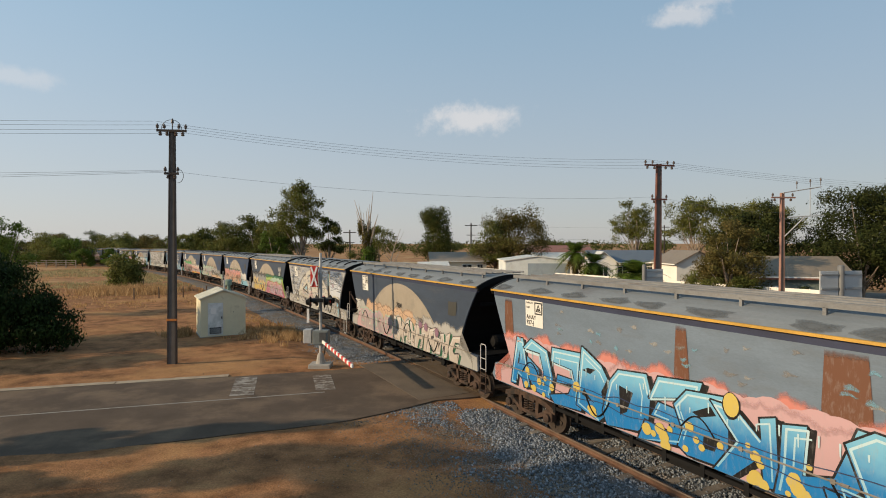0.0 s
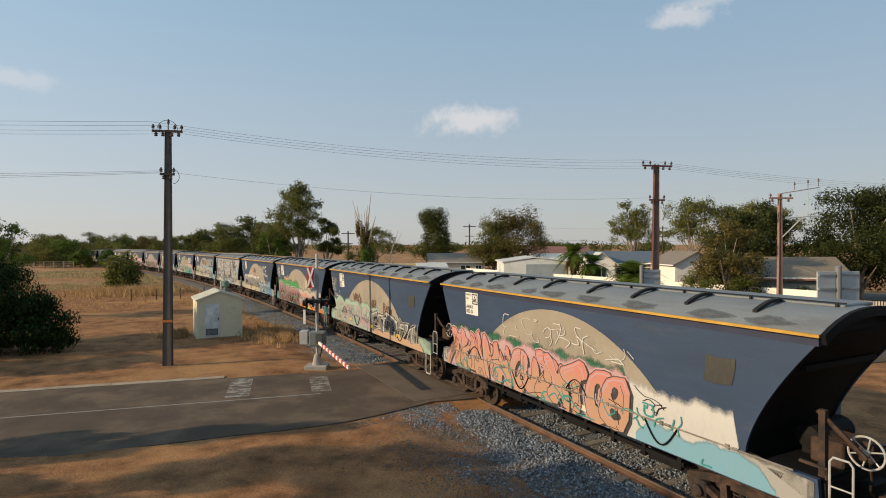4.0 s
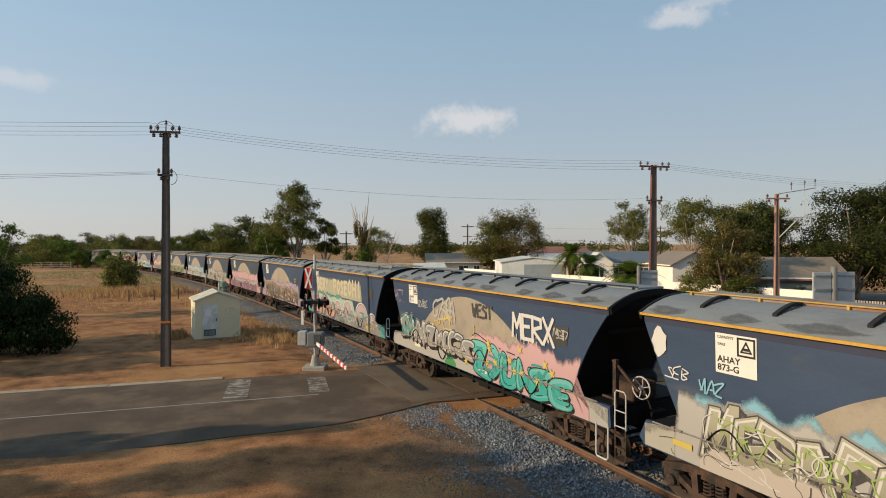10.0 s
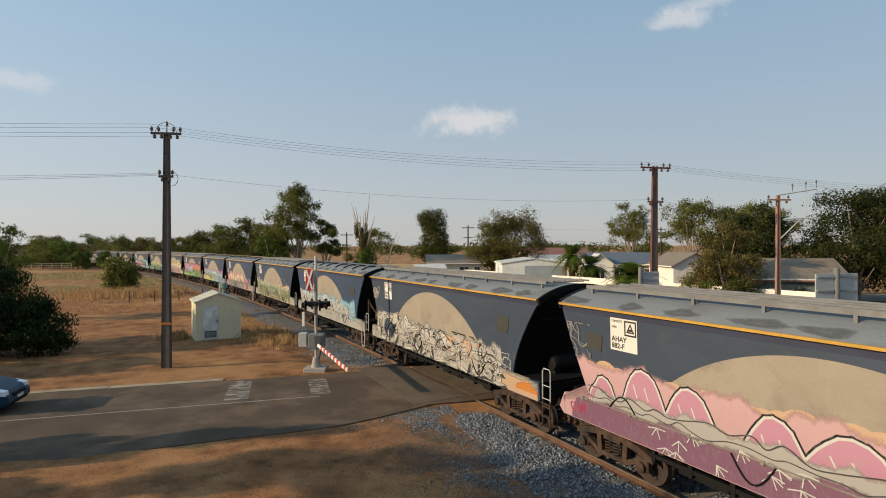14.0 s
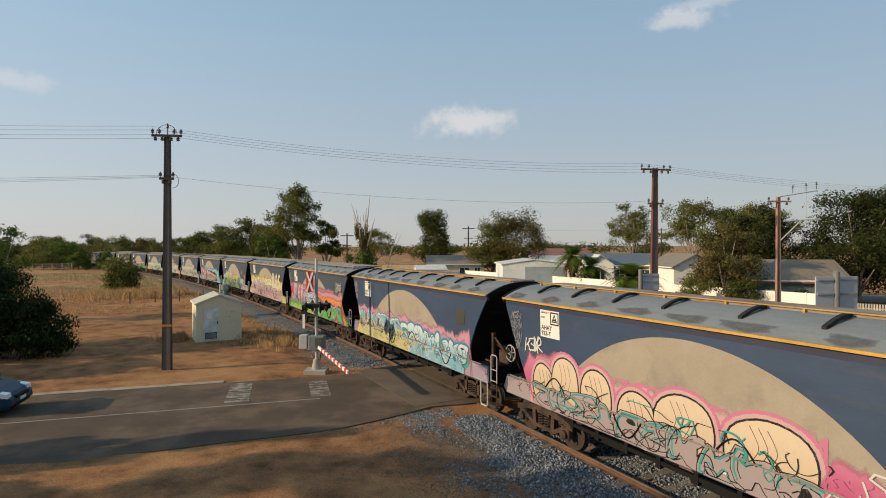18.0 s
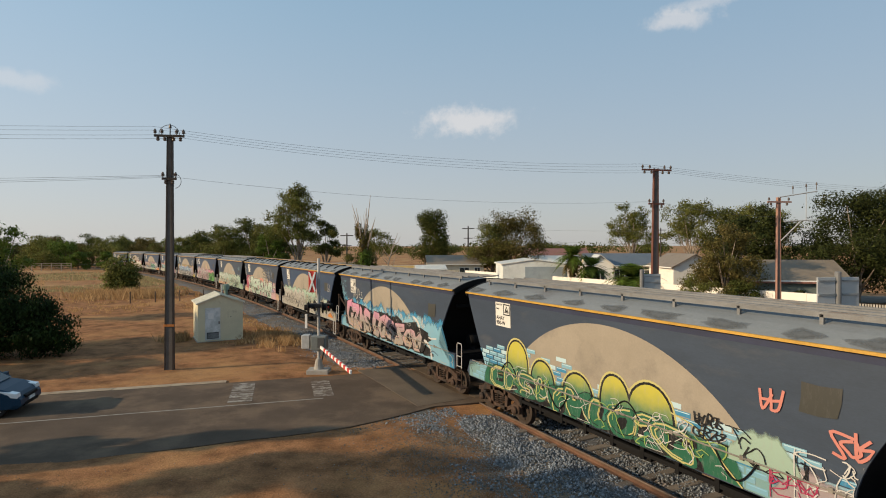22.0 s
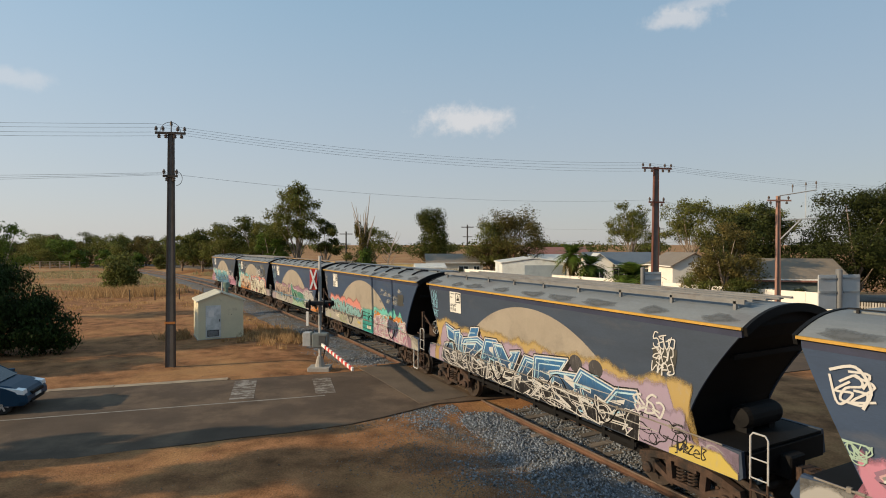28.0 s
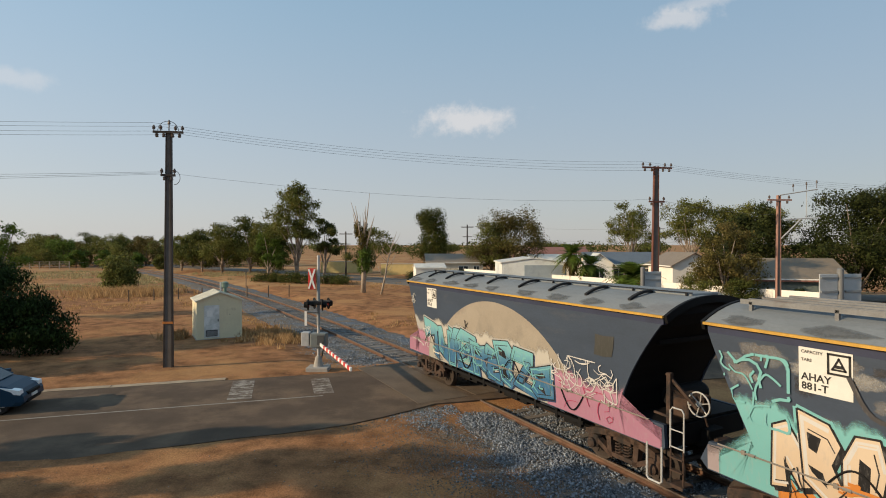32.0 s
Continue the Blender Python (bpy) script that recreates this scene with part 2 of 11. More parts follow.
# ---- mesh code
class Geo:
    """Collects faces; mesh() makes one mesh of them."""

    def __init__(self):
        self.v, self.f, self.thin = [], [], None

    def add(self, verts, faces):
        o = len(self.v)
        self.v += [tuple(p) for p in verts]
        self.f += [tuple(i + o for i in q) for q in faces]
        return self

    def box(self, x0, y0, z0, x1, y1, z1, m=None, bevel=0.0):
        if bevel:
            b = bevel
            vs, fs = [], []
            xs, ys = ((x0, x1), (y0, y1))
            ring = lambda e, z: [(x0 + e, y0, z), (x1 - e, y0, z), (x1, y0 + e, z), (x1, y1 - e, z), (x1 - e, y1, z), (x0 + e, y1, z), (x0, y1 - e, z), (x0, y0 + e, z)]
            inn = lambda z: [(x0 + b, y0 + b, z), (x1 - b, y0 + b, z), (x1 - b, y0 + b, z), (x1 - b, y1 - b, z), (x1 - b, y1 - b, z), (x0 + b, y1 - b, z), (x0 + b, y1 - b, z), (x0 + b, y0 + b, z)]
            vs = inn(z0) + ring(b, z0 + b) + ring(b, z1 - b) + inn(z1)
            for k in range(3):
                fs += [(8 * k + i, 8 * k + (i + 1) % 8, 8 * k + 8 + (i + 1) % 8, 8 * k + 8 + i) for i in range(8)]
            fs += [tuple(range(7, -1, -1)), tuple(range(24, 32))]
        else:
            vs = [(x, y, z) for z in (z0, z1) for y in (y0, y1) for x in (x0, x1)]
            fs = [(0, 2, 3, 1), (4, 5, 7, 6), (0, 1, 5, 4), (2, 6, 7, 3), (0, 4, 6, 2), (1, 3, 7, 5)]
        if m is not None:
            vs = [m @ Vector(p) for p in vs]
        return self.add(vs, fs)

    def tube(self, points, radius, sides=8, caps=True):
        """A round bar along points; radius may be a list."""
        pts = [Vector(p) for p in points]
        rad = radius if isinstance(radius, (list, tuple)) else [radius] * len(pts)
        vs, fs = [], []
        side = None
        for i, p in enumerate(pts):
            d = (pts[min(i + 1, len(pts) - 1)] - pts[max(i - 1, 0)]).normalized()
            if side is None:
                side = d.orthogonal().normalized()
            side = (side - d * side.dot(d)).normalized()
            other = d.cross(side)
            for k in range(sides):
                a = 2 * math.pi * k / sides
                vs.append(p + (side * math.cos(a) + other * math.sin(a)) * rad[i])
        for i in range(len(pts) - 1):
            fs += [(i * sides + k, i * sides + (k + 1) % sides, (i + 1) * sides + (k + 1) % sides, (i + 1) * sides + k) for k in range(sides)]
        if caps:
            fs += [tuple(range(sides - 1, -1, -1)), tuple((len(pts) - 1) * sides + k for k in range(sides))]
        return self.add(vs, fs)

    def lathe(self, rings, sides=20, m=None, axis="z"):
        """Turned shape: rings of (radius, height)."""
        vs = []
        for r, h in rings:
            for k in range(sides):
                a = 2 * math.pi * k / sides
                c, s = r * math.cos(a), r * math.sin(a)
                vs.append({"z": (c, s, h), "y": (c, h, s), "x": (h, c, s)}[axis])
        fs = []
        for i in range(len(rings) - 1):
            q = [(i * sides + k, i * sides + (k + 1) % sides, (i + 1) * sides + (k + 1) % sides, (i + 1) * sides + k) for k in range(sides)]
            fs += q
        fs += [tuple(range(sides - 1, -1, -1)), tuple((len(rings) - 1) * sides + k for k in range(sides))]
        if m is not None:
            vs = [m @ Vector(p) for p in vs]
        return self.add(vs, fs)

    def prism(self, outline, axis, a, b, m=None):
        """A flat outline in two axes pushed along the third."""
        put = {"x": lambda p, h: (h, p[0], p[1]), "y": lambda p, h: (p[0], h, p[1]), "z": lambda p, h: (p[0], p[1], h)}[axis]
        n = len(outline)
        vs = [put(p, a) for p in outline] + [put(p, b) for p in outline]
        if m is not None:
            vs = [m @ Vector(p) for p in vs]
        fs = [tuple(range(n)), tuple(range(2 * n - 1, n - 1, -1))] + [(i, (i + 1) % n, n + (i + 1) % n, n + i) for i in range(n)]
        return self.add(vs, fs)

    def mesh(self, name, material, smooth=False):
        me = bpy.data.meshes.new(name)
        me.from_pydata([tuple(p) for p in self.v], [], self.f)
        if smooth:
            me.polygons.foreach_set("use_smooth", [True] * len(me.polygons))
        me.materials.append(material)
        me.update()
        return me


def fixed(geo):
    """Faces turned outwards."""
    bm = bmesh.new()
    me = bpy.data.meshes.new("tmp")
    me.from_pydata([tuple(p) for p in geo.v], [], geo.f)
    bm.from_mesh(me)
    bmesh.ops.recalc_face_normals(bm, faces=bm.faces)
    bm.to_mesh(me)
    bm.free()
    return me


def part(name, geo, material, parent, label="", smooth=False, at=None):
    """ONE mesh object under a thing or a part."""
    me = geo if isinstance(geo, bpy.types.Mesh) else geo.mesh(name, material, smooth)
    ob = new(name, me)
    ob.parent = parent
    if at is not None:
        ob.matrix_basis = at
    if label:
        tagged(ob, label)
    return ob


def thing(name, m, label, category, group="", kind=""):
    ob = new(name)
    ob.empty_display_size = 0.2
    ob.matrix_basis = m
    return tagged(ob, label, category, group, kind)


def solid(name, geo, material, label, category, kind="", group="", m=None, smooth=False):
    ob = new(name, geo.mesh(name, material, smooth))
    if m is not None:
        ob.matrix_basis = m
    return tagged(ob, label, category, group, kind)


# ---- the plan: one railway line, bending gently away to the left
TRACK = dict(x0=-0.987, y0=24.414, th0=0.5022, k0=0.0015, k1=0.00165, k2=0.00244)
_s = np.linspace(-200, 420, 6201)
_k = np.where(_s < 0, TRACK["k0"], np.where(_s < 100, TRACK["k1"] + (TRACK["k2"] - TRACK["k1"]) * _s / 100, TRACK["k2"]))
_th = np.cumsum(_k) * 0.1
_th += TRACK["th0"] - np.interp(0, _s, _th)
_x = np.cumsum(-np.sin(_th)) * 0.1
_y = np.cumsum(np.cos(_th)) * 0.1
_x += TRACK["x0"] - np.interp(0, _s, _x)
_y += TRACK["y0"] - np.interp(0, _s, _y)


def rail_line(s, off=0.0):
    """A point of the line at s metres from the crossing, off metres away from the camera's side, and its heading."""
    th = float(np.interp(s, _s, _th))
    return float(np.interp(s, _s, _x)) + off * math.cos(th), float(np.interp(s, _s, _y)) + off * math.sin(th), th


def off_line(x, y):
    """Signed distance from the line, and s."""
    i = int(np.argmin((_x - x) ** 2 + (_y - y) ** 2))
    return (x - _x[i]) * math.cos(_th[i]) + (y - _y[i]) * math.sin(_th[i]), _s[i]


ROAD_A = radians(16.7)
ROAD_C = Vector((-13.3, 16.25))


def off_road(x, y):
    """Distance across the road (positive away from the camera) and along it."""
    d = Vector((x, y)) - ROAD_C
    u = Vector((math.cos(ROAD_A), math.sin(ROAD_A)))
    return u.x * d.y - u.y * d.x, u.dot(d)


def on_road(along, across):
    u = Vector((math.cos(ROAD_A), math.sin(ROAD_A)))
    return ROAD_C.x + u.x * along - u.y * across, ROAD_C.y + u.y * along + u.x * across


def ease(a, b, x):
    t = min(1.0, max(0.0, (x - a) / (b - a)))
    return t * t * (3 - 2 * t)


def ground_z(x, y):
    if x < -300 or x > 300 or y < -80 or y > 400:
        return -0.05
    d, s = off_line(x, y)
    w, along = off_road(x, y)
    dip = -0.30 * (1 - ease(2.4, 5.2, abs(d)))
    keep = ease(3.3, 7.0, abs(w))
    lump = 0.0 if abs(w) < 3.6 else 0.05 * noise.noise(Vector((x * 0.35, y * 0.35, 0))) + 0.015 * noise.noise(Vector((x * 1.7, y * 1.7, 3)))
    road = -0.035 * (1 - ease(3.3, 3.9, abs(w)))
    keep = max(keep, ease(1.6, 4.6, -w) * ease(11.0, 14.5, along))
    return dip * keep + lump + road


# ---- ground, roads, track bed
def spaced(lo, hi, fine_lo, fine_hi, step, grow):
    out = list(np.arange(fine_lo, fine_hi + 1e-6, step))
    w, x = step, out[-1]
    while x < hi:
        w *= grow
        x += w
        out.append(min(x, hi))
    w, x = step, out[0]
    left = []
    while x > lo:
        w *= grow
        x -= w
        left.append(max(x, lo))
    return left[::-1] + out


def far_rise(x, y):
    d = math.hypot(x, y)
    return 0.0 if d < 500 else (d - 500) * 0.0012


def make_ground():
    xs = spaced(-3500, 3500, -32, 22, 0.4, 1.13)
    ys = spaced(-900, 3500, 4, 62, 0.4, 1.13)
    g = Geo()
    g.v = [(x, y, ground_z(x, y) + far_rise(x, y)) for y in ys for x in xs]
    n = len(xs)
    g.f = [(j * n + i, j * n + i + 1, (j + 1) * n + i + 1, (j + 1) * n + i) for j in range(len(ys) - 1) for i in range(n - 1)]
    return solid("ground", g, earth_material(), "red-brown dry earth with patches of straw grass", "ground", "structure", smooth=True)


def earth_material():
    m = mat("earth", (0.258, 0.124, 0.056), rough=0.95, spread=0.55, scale=1.1, fine=19.0, bump=1.0, second=(0.39, 0.206, 0.088), second_at=0.54, second_scale=0.16, coords="World", spec=0.1)
    nt = m.node_tree
    bs = nt.nodes["Principled BSDF"]
    src = bs.inputs["Base Color"].links[0].from_socket
    geo = nt.nodes.new("ShaderNodeNewGeometry")
    sep = nt.nodes.new("ShaderNodeSeparateXYZ")
    nt.links.new(geo.outputs["Position"], sep.inputs[0])
    # paddocks of dry straw far out
    nz = node(nt, "ShaderNodeTexNoise", Scale=0.09, Detail=7.0, Roughness=0.65)
    nt.links.new(geo.outputs["Position"], nz.inputs["Vector"])
    far = nt.nodes.new("ShaderNodeMapRange")
    far.inputs["From Min"].default_value, far.inputs["From Max"].default_value = 34.0, 75.0
    far.inputs["To Min"].default_value, far.inputs["To Max"].default_value = -0.34, 0.10
    nt.links.new(sep.outputs["Y"], far.inputs["Value"])
    add = nt.nodes.new("ShaderNodeMath")
    nt.links.new(nz.outputs["Fac"], add.inputs[0])
    nt.links.new(far.outputs[0], add.inputs[1])
    fac = nt.nodes.new("ShaderNodeMapRange")
    fac.inputs["From Min"].default_value, fac.inputs["From Max"].default_value = 0.535, 0.70
    nt.links.new(add.outputs[0], fac.inputs["Value"])
    mx = nt.nodes.new("ShaderNodeMix")
    mx.data_type = "RGBA"
    mx.inputs["B"].default_value = (0.40, 0.245, 0.118, 1)
    nt.links.new(src, mx.inputs["A"])
    nt.links.new(fac.outputs[0], mx.inputs["Factor"])
    # wheel tracks and darker damp stains, two sizes
    n4 = node(nt, "ShaderNodeTexNoise", Scale=1.1, Detail=12.0, Roughness=0.78)
    mp = nt.nodes.new("ShaderNodeMapping")
    mp.inputs["Rotation"].default_value = (0, 0, -ROAD_A)
    mp.inputs["Scale"].default_value = (0.45, 1.6, 1)
    nt.links.new(geo.outputs["Position"], mp.inputs[0])
    nt.links.new(mp.outputs[0], n4.inputs["Vector"])
    r4 = nt.nodes.new("ShaderNodeMapRange")
    r4.inputs["From Min"].default_value, r4.inputs["From Max"].default_value = 0.54, 0.70
    r4.inputs["To Max"].default_value = 0.55
    nt.links.new(n4.outputs["Fac"], r4.inputs["Value"])
    m4 = nt.nodes.new("ShaderNodeMix")
    m4.data_type = "RGBA"
    m4.inputs["B"].default_value = (0.175, 0.088, 0.046, 1)
    nt.links.new(mx.outputs["Result"], m4.inputs["A"])
    nt.links.new(r4.outputs[0], m4.inputs["Factor"])
    nt.links.new(m4.outputs["Result"], bs.inputs["Base Color"])
    return m


def strip(points_left, points_right, thick=0.05):
    """A ribbon between two lines, with skirts."""
    g = Geo()
    n = len(points_left)
    top = [p for pair in zip(points_left, points_right) for p in pair]
    low = [(p[0], p[1], p[2] - thick) for p in top]
    g.v = [tuple(p) for p in top + low]
    for i in range(n - 1):
        a = 2 * i
        g.f += [(a + 1, a, a + 2, a + 3), (a, 2 * n + a, 2 * n + a + 2, a + 2), (a + 3, 2 * n + a + 3, 2 * n + a + 1, a + 1)]
    return g


asphalt = mat("asphalt", (0.094, 0.067, 0.047), rough=0.9, spread=0.22, scale=0.7, fine=38.0, bump=0.35, second=(0.15, 0.105, 0.07), second_at=0.54, second_scale=0.35, coords="World", spec=0.2)
asphalt_old = mat("asphalt_old", (0.13, 0.118, 0.105), rough=0.9, spread=0.16, scale=0.5, fine=20.0, bump=0.2, coords="World", spec=0.2)
line_paint = mat("line_paint", (0.30, 0.27, 0.23), rough=0.8, spread=0.2, scale=3.0, fine=30.0, bump=0.2, second=(0.12, 0.092, 0.07), second_at=0.47, second_scale=3.2, coords="World")
thin_line = mat("thin_line", (0.27, 0.245, 0.21), rough=0.8, spread=0.2, scale=3.0, fine=30.0, bump=0.2, second=(0.17, 0.135, 0.10), second_at=0.60, second_scale=2.2, coords="World")
kerb_concrete = mat("kerb_concrete", (0.34, 0.27, 0.19), rough=0.9, spread=0.18, scale=2.0, fine=30.0, second=(0.28, 0.19, 0.12), second_at=0.58, second_scale=1.2, coords="World")
panel_concrete = mat("panel_asphalt", (0.125, 0.094, 0.066), rough=0.9, spread=0.14, scale=1.2, fine=26.0, bump=0.3, second=(0.10, 0.076, 0.055), second_at=0.58, second_scale=0.8, coords="World")


def make_roads():
    left, right = [], []
    for a in np.arange(-60, 70, 1.0):
        x, y = on_road(a, 3.35 + 0.06 * noise.noise(Vector((a * 0.3, 0, 0))))
        left.append((x, y, 0.008))
        x, y = on_road(a, float(np.interp(a, [-60, 2, 6, 10, 13, 70], [-4.0, -3.95, -3.6, -3.4, -2.0, -1.5])) + 0.2 * noise.noise(Vector((a * 0.45, 5, 0))))
        right.append((x, y, 0.004))
    solid("road", strip(left, right, 0.12), asphalt, "worn brown-grey bitumen road over the level crossing", "road", "structure")
    # crossing apron beside and between the rails
    g = Geo()
    for lo, hi in ((-2.9, -0.93), (-0.66, 0.66), (0.93, 2.9)):
        l, r = [], []
        for s in np.arange(-5.7, 0.4, 0.4):
            l.append((*rail_line(s, lo)[:2], 0.014))
            r.append((*rail_line(s, hi)[:2], 0.014))
        q = strip(l, r, 0.2)
        g.add(q.v, q.f)
    solid("crossing_panel", g, panel_concrete, "smooth bitumen apron between and beside the rails", "crossing", "structure")
    # flush kerb on the far side of the road
    for k in range(15):
        a0, a1 = -22 + k * 2.0, -22 + k * 2.0 + 1.985
        if a1 > 7.4:
            break
        l = [(*on_road(a, 3.72), 0.022 + 0.004 * (k % 3)) for a in (a0, a1)]
        r = [(*on_road(a, 3.37), 0.014 + 0.004 * (k % 3)) for a in (a0, a1)]
        solid("kerb", strip(l, r, 0.14), kerb_concrete, "pale concrete flush kerb beside the road", "kerb", "structure")
    # paint
    for a0, a1, w0, w1 in ((-30, 9.9, -0.02, 0.06), (-17.5, -2.2, 0.22, 0.28)):
        l = [(*on_road(a, w1), 0.013) for a in np.arange(a0, a1, 0.5)]
        r = [(*on_road(a, w0), 0.013) for a in np.arange(a0, a1, 0.5)]
        solid("centre_line", strip(l, r, 0.004), thin_line, "thin worn white centre line on the bitumen", "road marking", "structure")
    g = Geo()
    rnd = random.Random(4)
    for a0, a1, w0, w1, n in ((6.3, 7.1, 0.4, 3.1, 9), (9.2, 9.9, 0.3, 2.6, 7)):
        for i in range(n):
            wa = w0 + (w1 - w0) * i / n
            wb = w0 + (w1 - w0) * (i + rnd.uniform(0.72, 0.96)) / n
            d = 0.0
            l = [(*on_road(a + d, wb), 0.013) for a in (a0, a1)]
            r = [(*on_road(a + d, wa), 0.013) for a in (a0, a1)]
            q = strip(l, r, 0.004)
            g.add(q.v, q.f)
    solid("stop_bar", g, line_paint, "worn white block markings before the crossing", "road marking", "structure")
    # the street on the far side of the line
    way = [(60, 52), (30, 55), (12, 62), (-2, 73), (-14, 87), (-30, 104), (-55, 126), (-100, 158), (-170, 200)]
    l, r = [], []
    for i, (x, y) in enumerate(way):
        a, b = way[max(0, i - 1)], way[min(len(way) - 1, i + 1)]
        d = Vector((b[0] - a[0], b[1] - a[1])).normalized()
        l.append((x + d.y * 3.6, y - d.x * 3.6, 0.06))
        r.append((x - d.y * 3.6, y + d.x * 3.6, 0.06))
    solid("road", strip(r, l, 0.2), asphalt_old, "grey bitumen street along the far side of the line", "road", "structure")
    kl = [(x * 1.0 + 0.0, y, 0.10) for x, y, z in l]
    kr = [(x + 0.25, y - 0.25, 0.10) for x, y, z in l]
    solid("kerb", strip(kl, kr, 0.2), kerb_concrete, "pale kerb along the far street", "kerb", "structure")


rail_steel = mat("rail_steel", (0.12, 0.064, 0.04), rough=0.75, metal=0.0, spread=0.3, scale=3, fine=50, bump=0.3, coords="World")
rail_head = mat("rail_head", (0.16, 0.115, 0.085), rough=0.5, metal=0.4, spread=0.15, scale=3, fine=60, coords="World")
sleeper_mat = mat("sleeper", (0.19, 0.165, 0.14), rough=0.95, spread=0.25, scale=3, fine=40, bump=0.4, coords="World", per_object=0.3)
ballast_mat = mat("ballast", (0.155, 0.13, 0.105), rough=0.95, spread=0.4, scale=14, fine=28, bump=0.9, second=(0.13, 0.15, 0.175), second_at=0.52, second_scale=0.6, coords="World", spec=0.15)


def make_track():
    # bed
    prof = [(-3.9, -0.34), (-2.9, -0.25), (-2.3, -0.17), (-1.9, -0.165), (-0.8, -0.18), (0.8, -0.18), (1.9, -0.165), (2.3, -0.17), (2.9, -0.25), (3.9, -0.34)]
    for s0, s1 in ((-70, -6.0), (0.7, 330)):
        g = Geo()
        ss = []
        s = s0
        while s < s1:
            ss.append(s)
            s += 0.35 if -16 < s < 40 else 2.5
        ss.append(s1)
        for s in ss:
            for o, z in prof:
                x, y, th = rail_line(s, o + (0.12 * noise.noise(Vector((s * 0.6, o, 0))) if abs(o) > 2 else 0))
                g.v.append((x, y, z + 0.05 * noise.noise(Vector((x * 1.3, y * 1.3, 7)))))
        n = len(prof)
        g.f = [(i * n + k, i * n + k + 1, (i + 1) * n + k + 1, (i + 1) * n + k) for i in range(len(ss) - 1) for k in range(n - 1)]
        solid("ballast_bed", g, ballast_mat, "bed of crushed grey rock under the track", "ballast", "structure", smooth=True)
    # rails
    head = [(-0.034, -0.012), (-0.026, 0.0), (0.026, 0.0), (0.034, -0.012), (0.034, -0.036), (-0.034, -0.036)]
    web = [(-0.03, -0.037), (0.03, -0.037), (0.009, -0.06), (0.009, -0.135), (0.065, -0.15), (0.065, -0.16), (-0.065, -0.16), (-0.065, -0.15), (-0.009, -0.135), (-0.009, -0.06)]
    for side, lab in ((-0.8, "near"), (0.8, "far")):
        rail = thing("rail", Matrix(), "rusty steel rail with a polished running surface", "rail", "rails", "structure")
        ss = list(np.arange(-110, 340, 1.5))
        for nm, prof2, ma, lb in (("rail_head", head, rail_head, "polished steel running surface"), ("rail_web", web, rail_steel, "rusty web and foot")):
            g = Geo()
            for s in ss:
                for o, z in prof2:
                    x, y, th = rail_line(s, side + o)
                    g.v.append((x, y, z + 0.001))
            n = len(prof2)
            g.f = [(i * n + k, i * n + (k + 1) % n, (i + 1) * n + (k + 1) % n, (i + 1) * n + k) for i in range(len(ss) - 1) for k in range(n)]
            part(nm, g, ma, rail, lb)


make_ground()
make_roads()
make_track()

# ---- the grain train
PITCH = 13.632
LEAD = 6.43
# where the train stands along the line, by the clock: steady running at 13 m a second
RUN = [(0, -7.87), (2, -33.53), (4, -59.24), (6, -85.02), (8, -110.82), (10, -136.68), (12, -162.59), (14, -188.51), (16, -214.48), (18, -240.48), (20, -266.54), (22, -292.66), (24, -318.83), (26, -345.08), (28, -371.39), (30, -397.77), (32, -424.2)]
BODY = 6.337      # half length of the body at the eaves
EAVE, TOP = 3.85, 4.2
SILL_LO, SILL_HI = 1.03, 1.57


def end_x(z, sx=1):
    """Where the side sheet ends, at height z; the handbrake end leans in farther."""
    t = min(1.0, max(0.0, (EAVE - 0.14 - z) / (EAVE - 0.14 - 1.55)))
    if sx > 0:
        return BODY - 0.06 - 1.22 * (1 - (1 - t) ** 1.5)
    return BODY - 0.03 - 0.98 * t ** 1.1


def train_s(t):
    ts = [a for a, b in RUN]
    vs = [b for a, b in RUN]
    i = max(0, min(len(ts) - 2, int(np.searchsorted(ts, t, side="right")) - 1))
    m = []
    for k in range(len(ts)):
        a, b = max(0, k - 1), min(len(ts) - 1, k + 1)
        m.append((vs[b] - vs[a]) / (ts[b] - ts[a]))
    h = ts[i + 1] - ts[i]
    u = (t - ts[i]) / h
    return (2 * u ** 3 - 3 * u ** 2 + 1) * vs[i] + (u ** 3 - 2 * u ** 2 + u) * h * m[i] + (-2 * u ** 3 + 3 * u ** 2) * vs[i + 1] + (u ** 3 - u ** 2) * h * m[i + 1]


def wagon_pose(n, t):
    """Centre of wagon n at time t, carried by its two bogies."""
    s = train_s(t) + PITCH * n - LEAD
    ax, ay, _ = rail_line(s - 4.9)
    bx, by, _ = rail_line(s + 4.9)
    return Matrix.Translation(((ax + bx) / 2, (ay + by) / 2, 0)) @ Matrix.Rotation(math.atan2(ay - by, ax - bx), 4, "Z")


def paint(name, col, **kw):
    kw = {"rough": 0.55, "spread": 0.14, "scale": 1.2, "fine": 26.0, "bump": 0.05, "second": tuple(c * 0.72 + 0.03 for c in col), "second_at": 0.6, "second_scale": 1.1, "stretch": (0.5, 1, 1.6), "spec": 0.35, **kw}
    return mat(name, col, **kw)


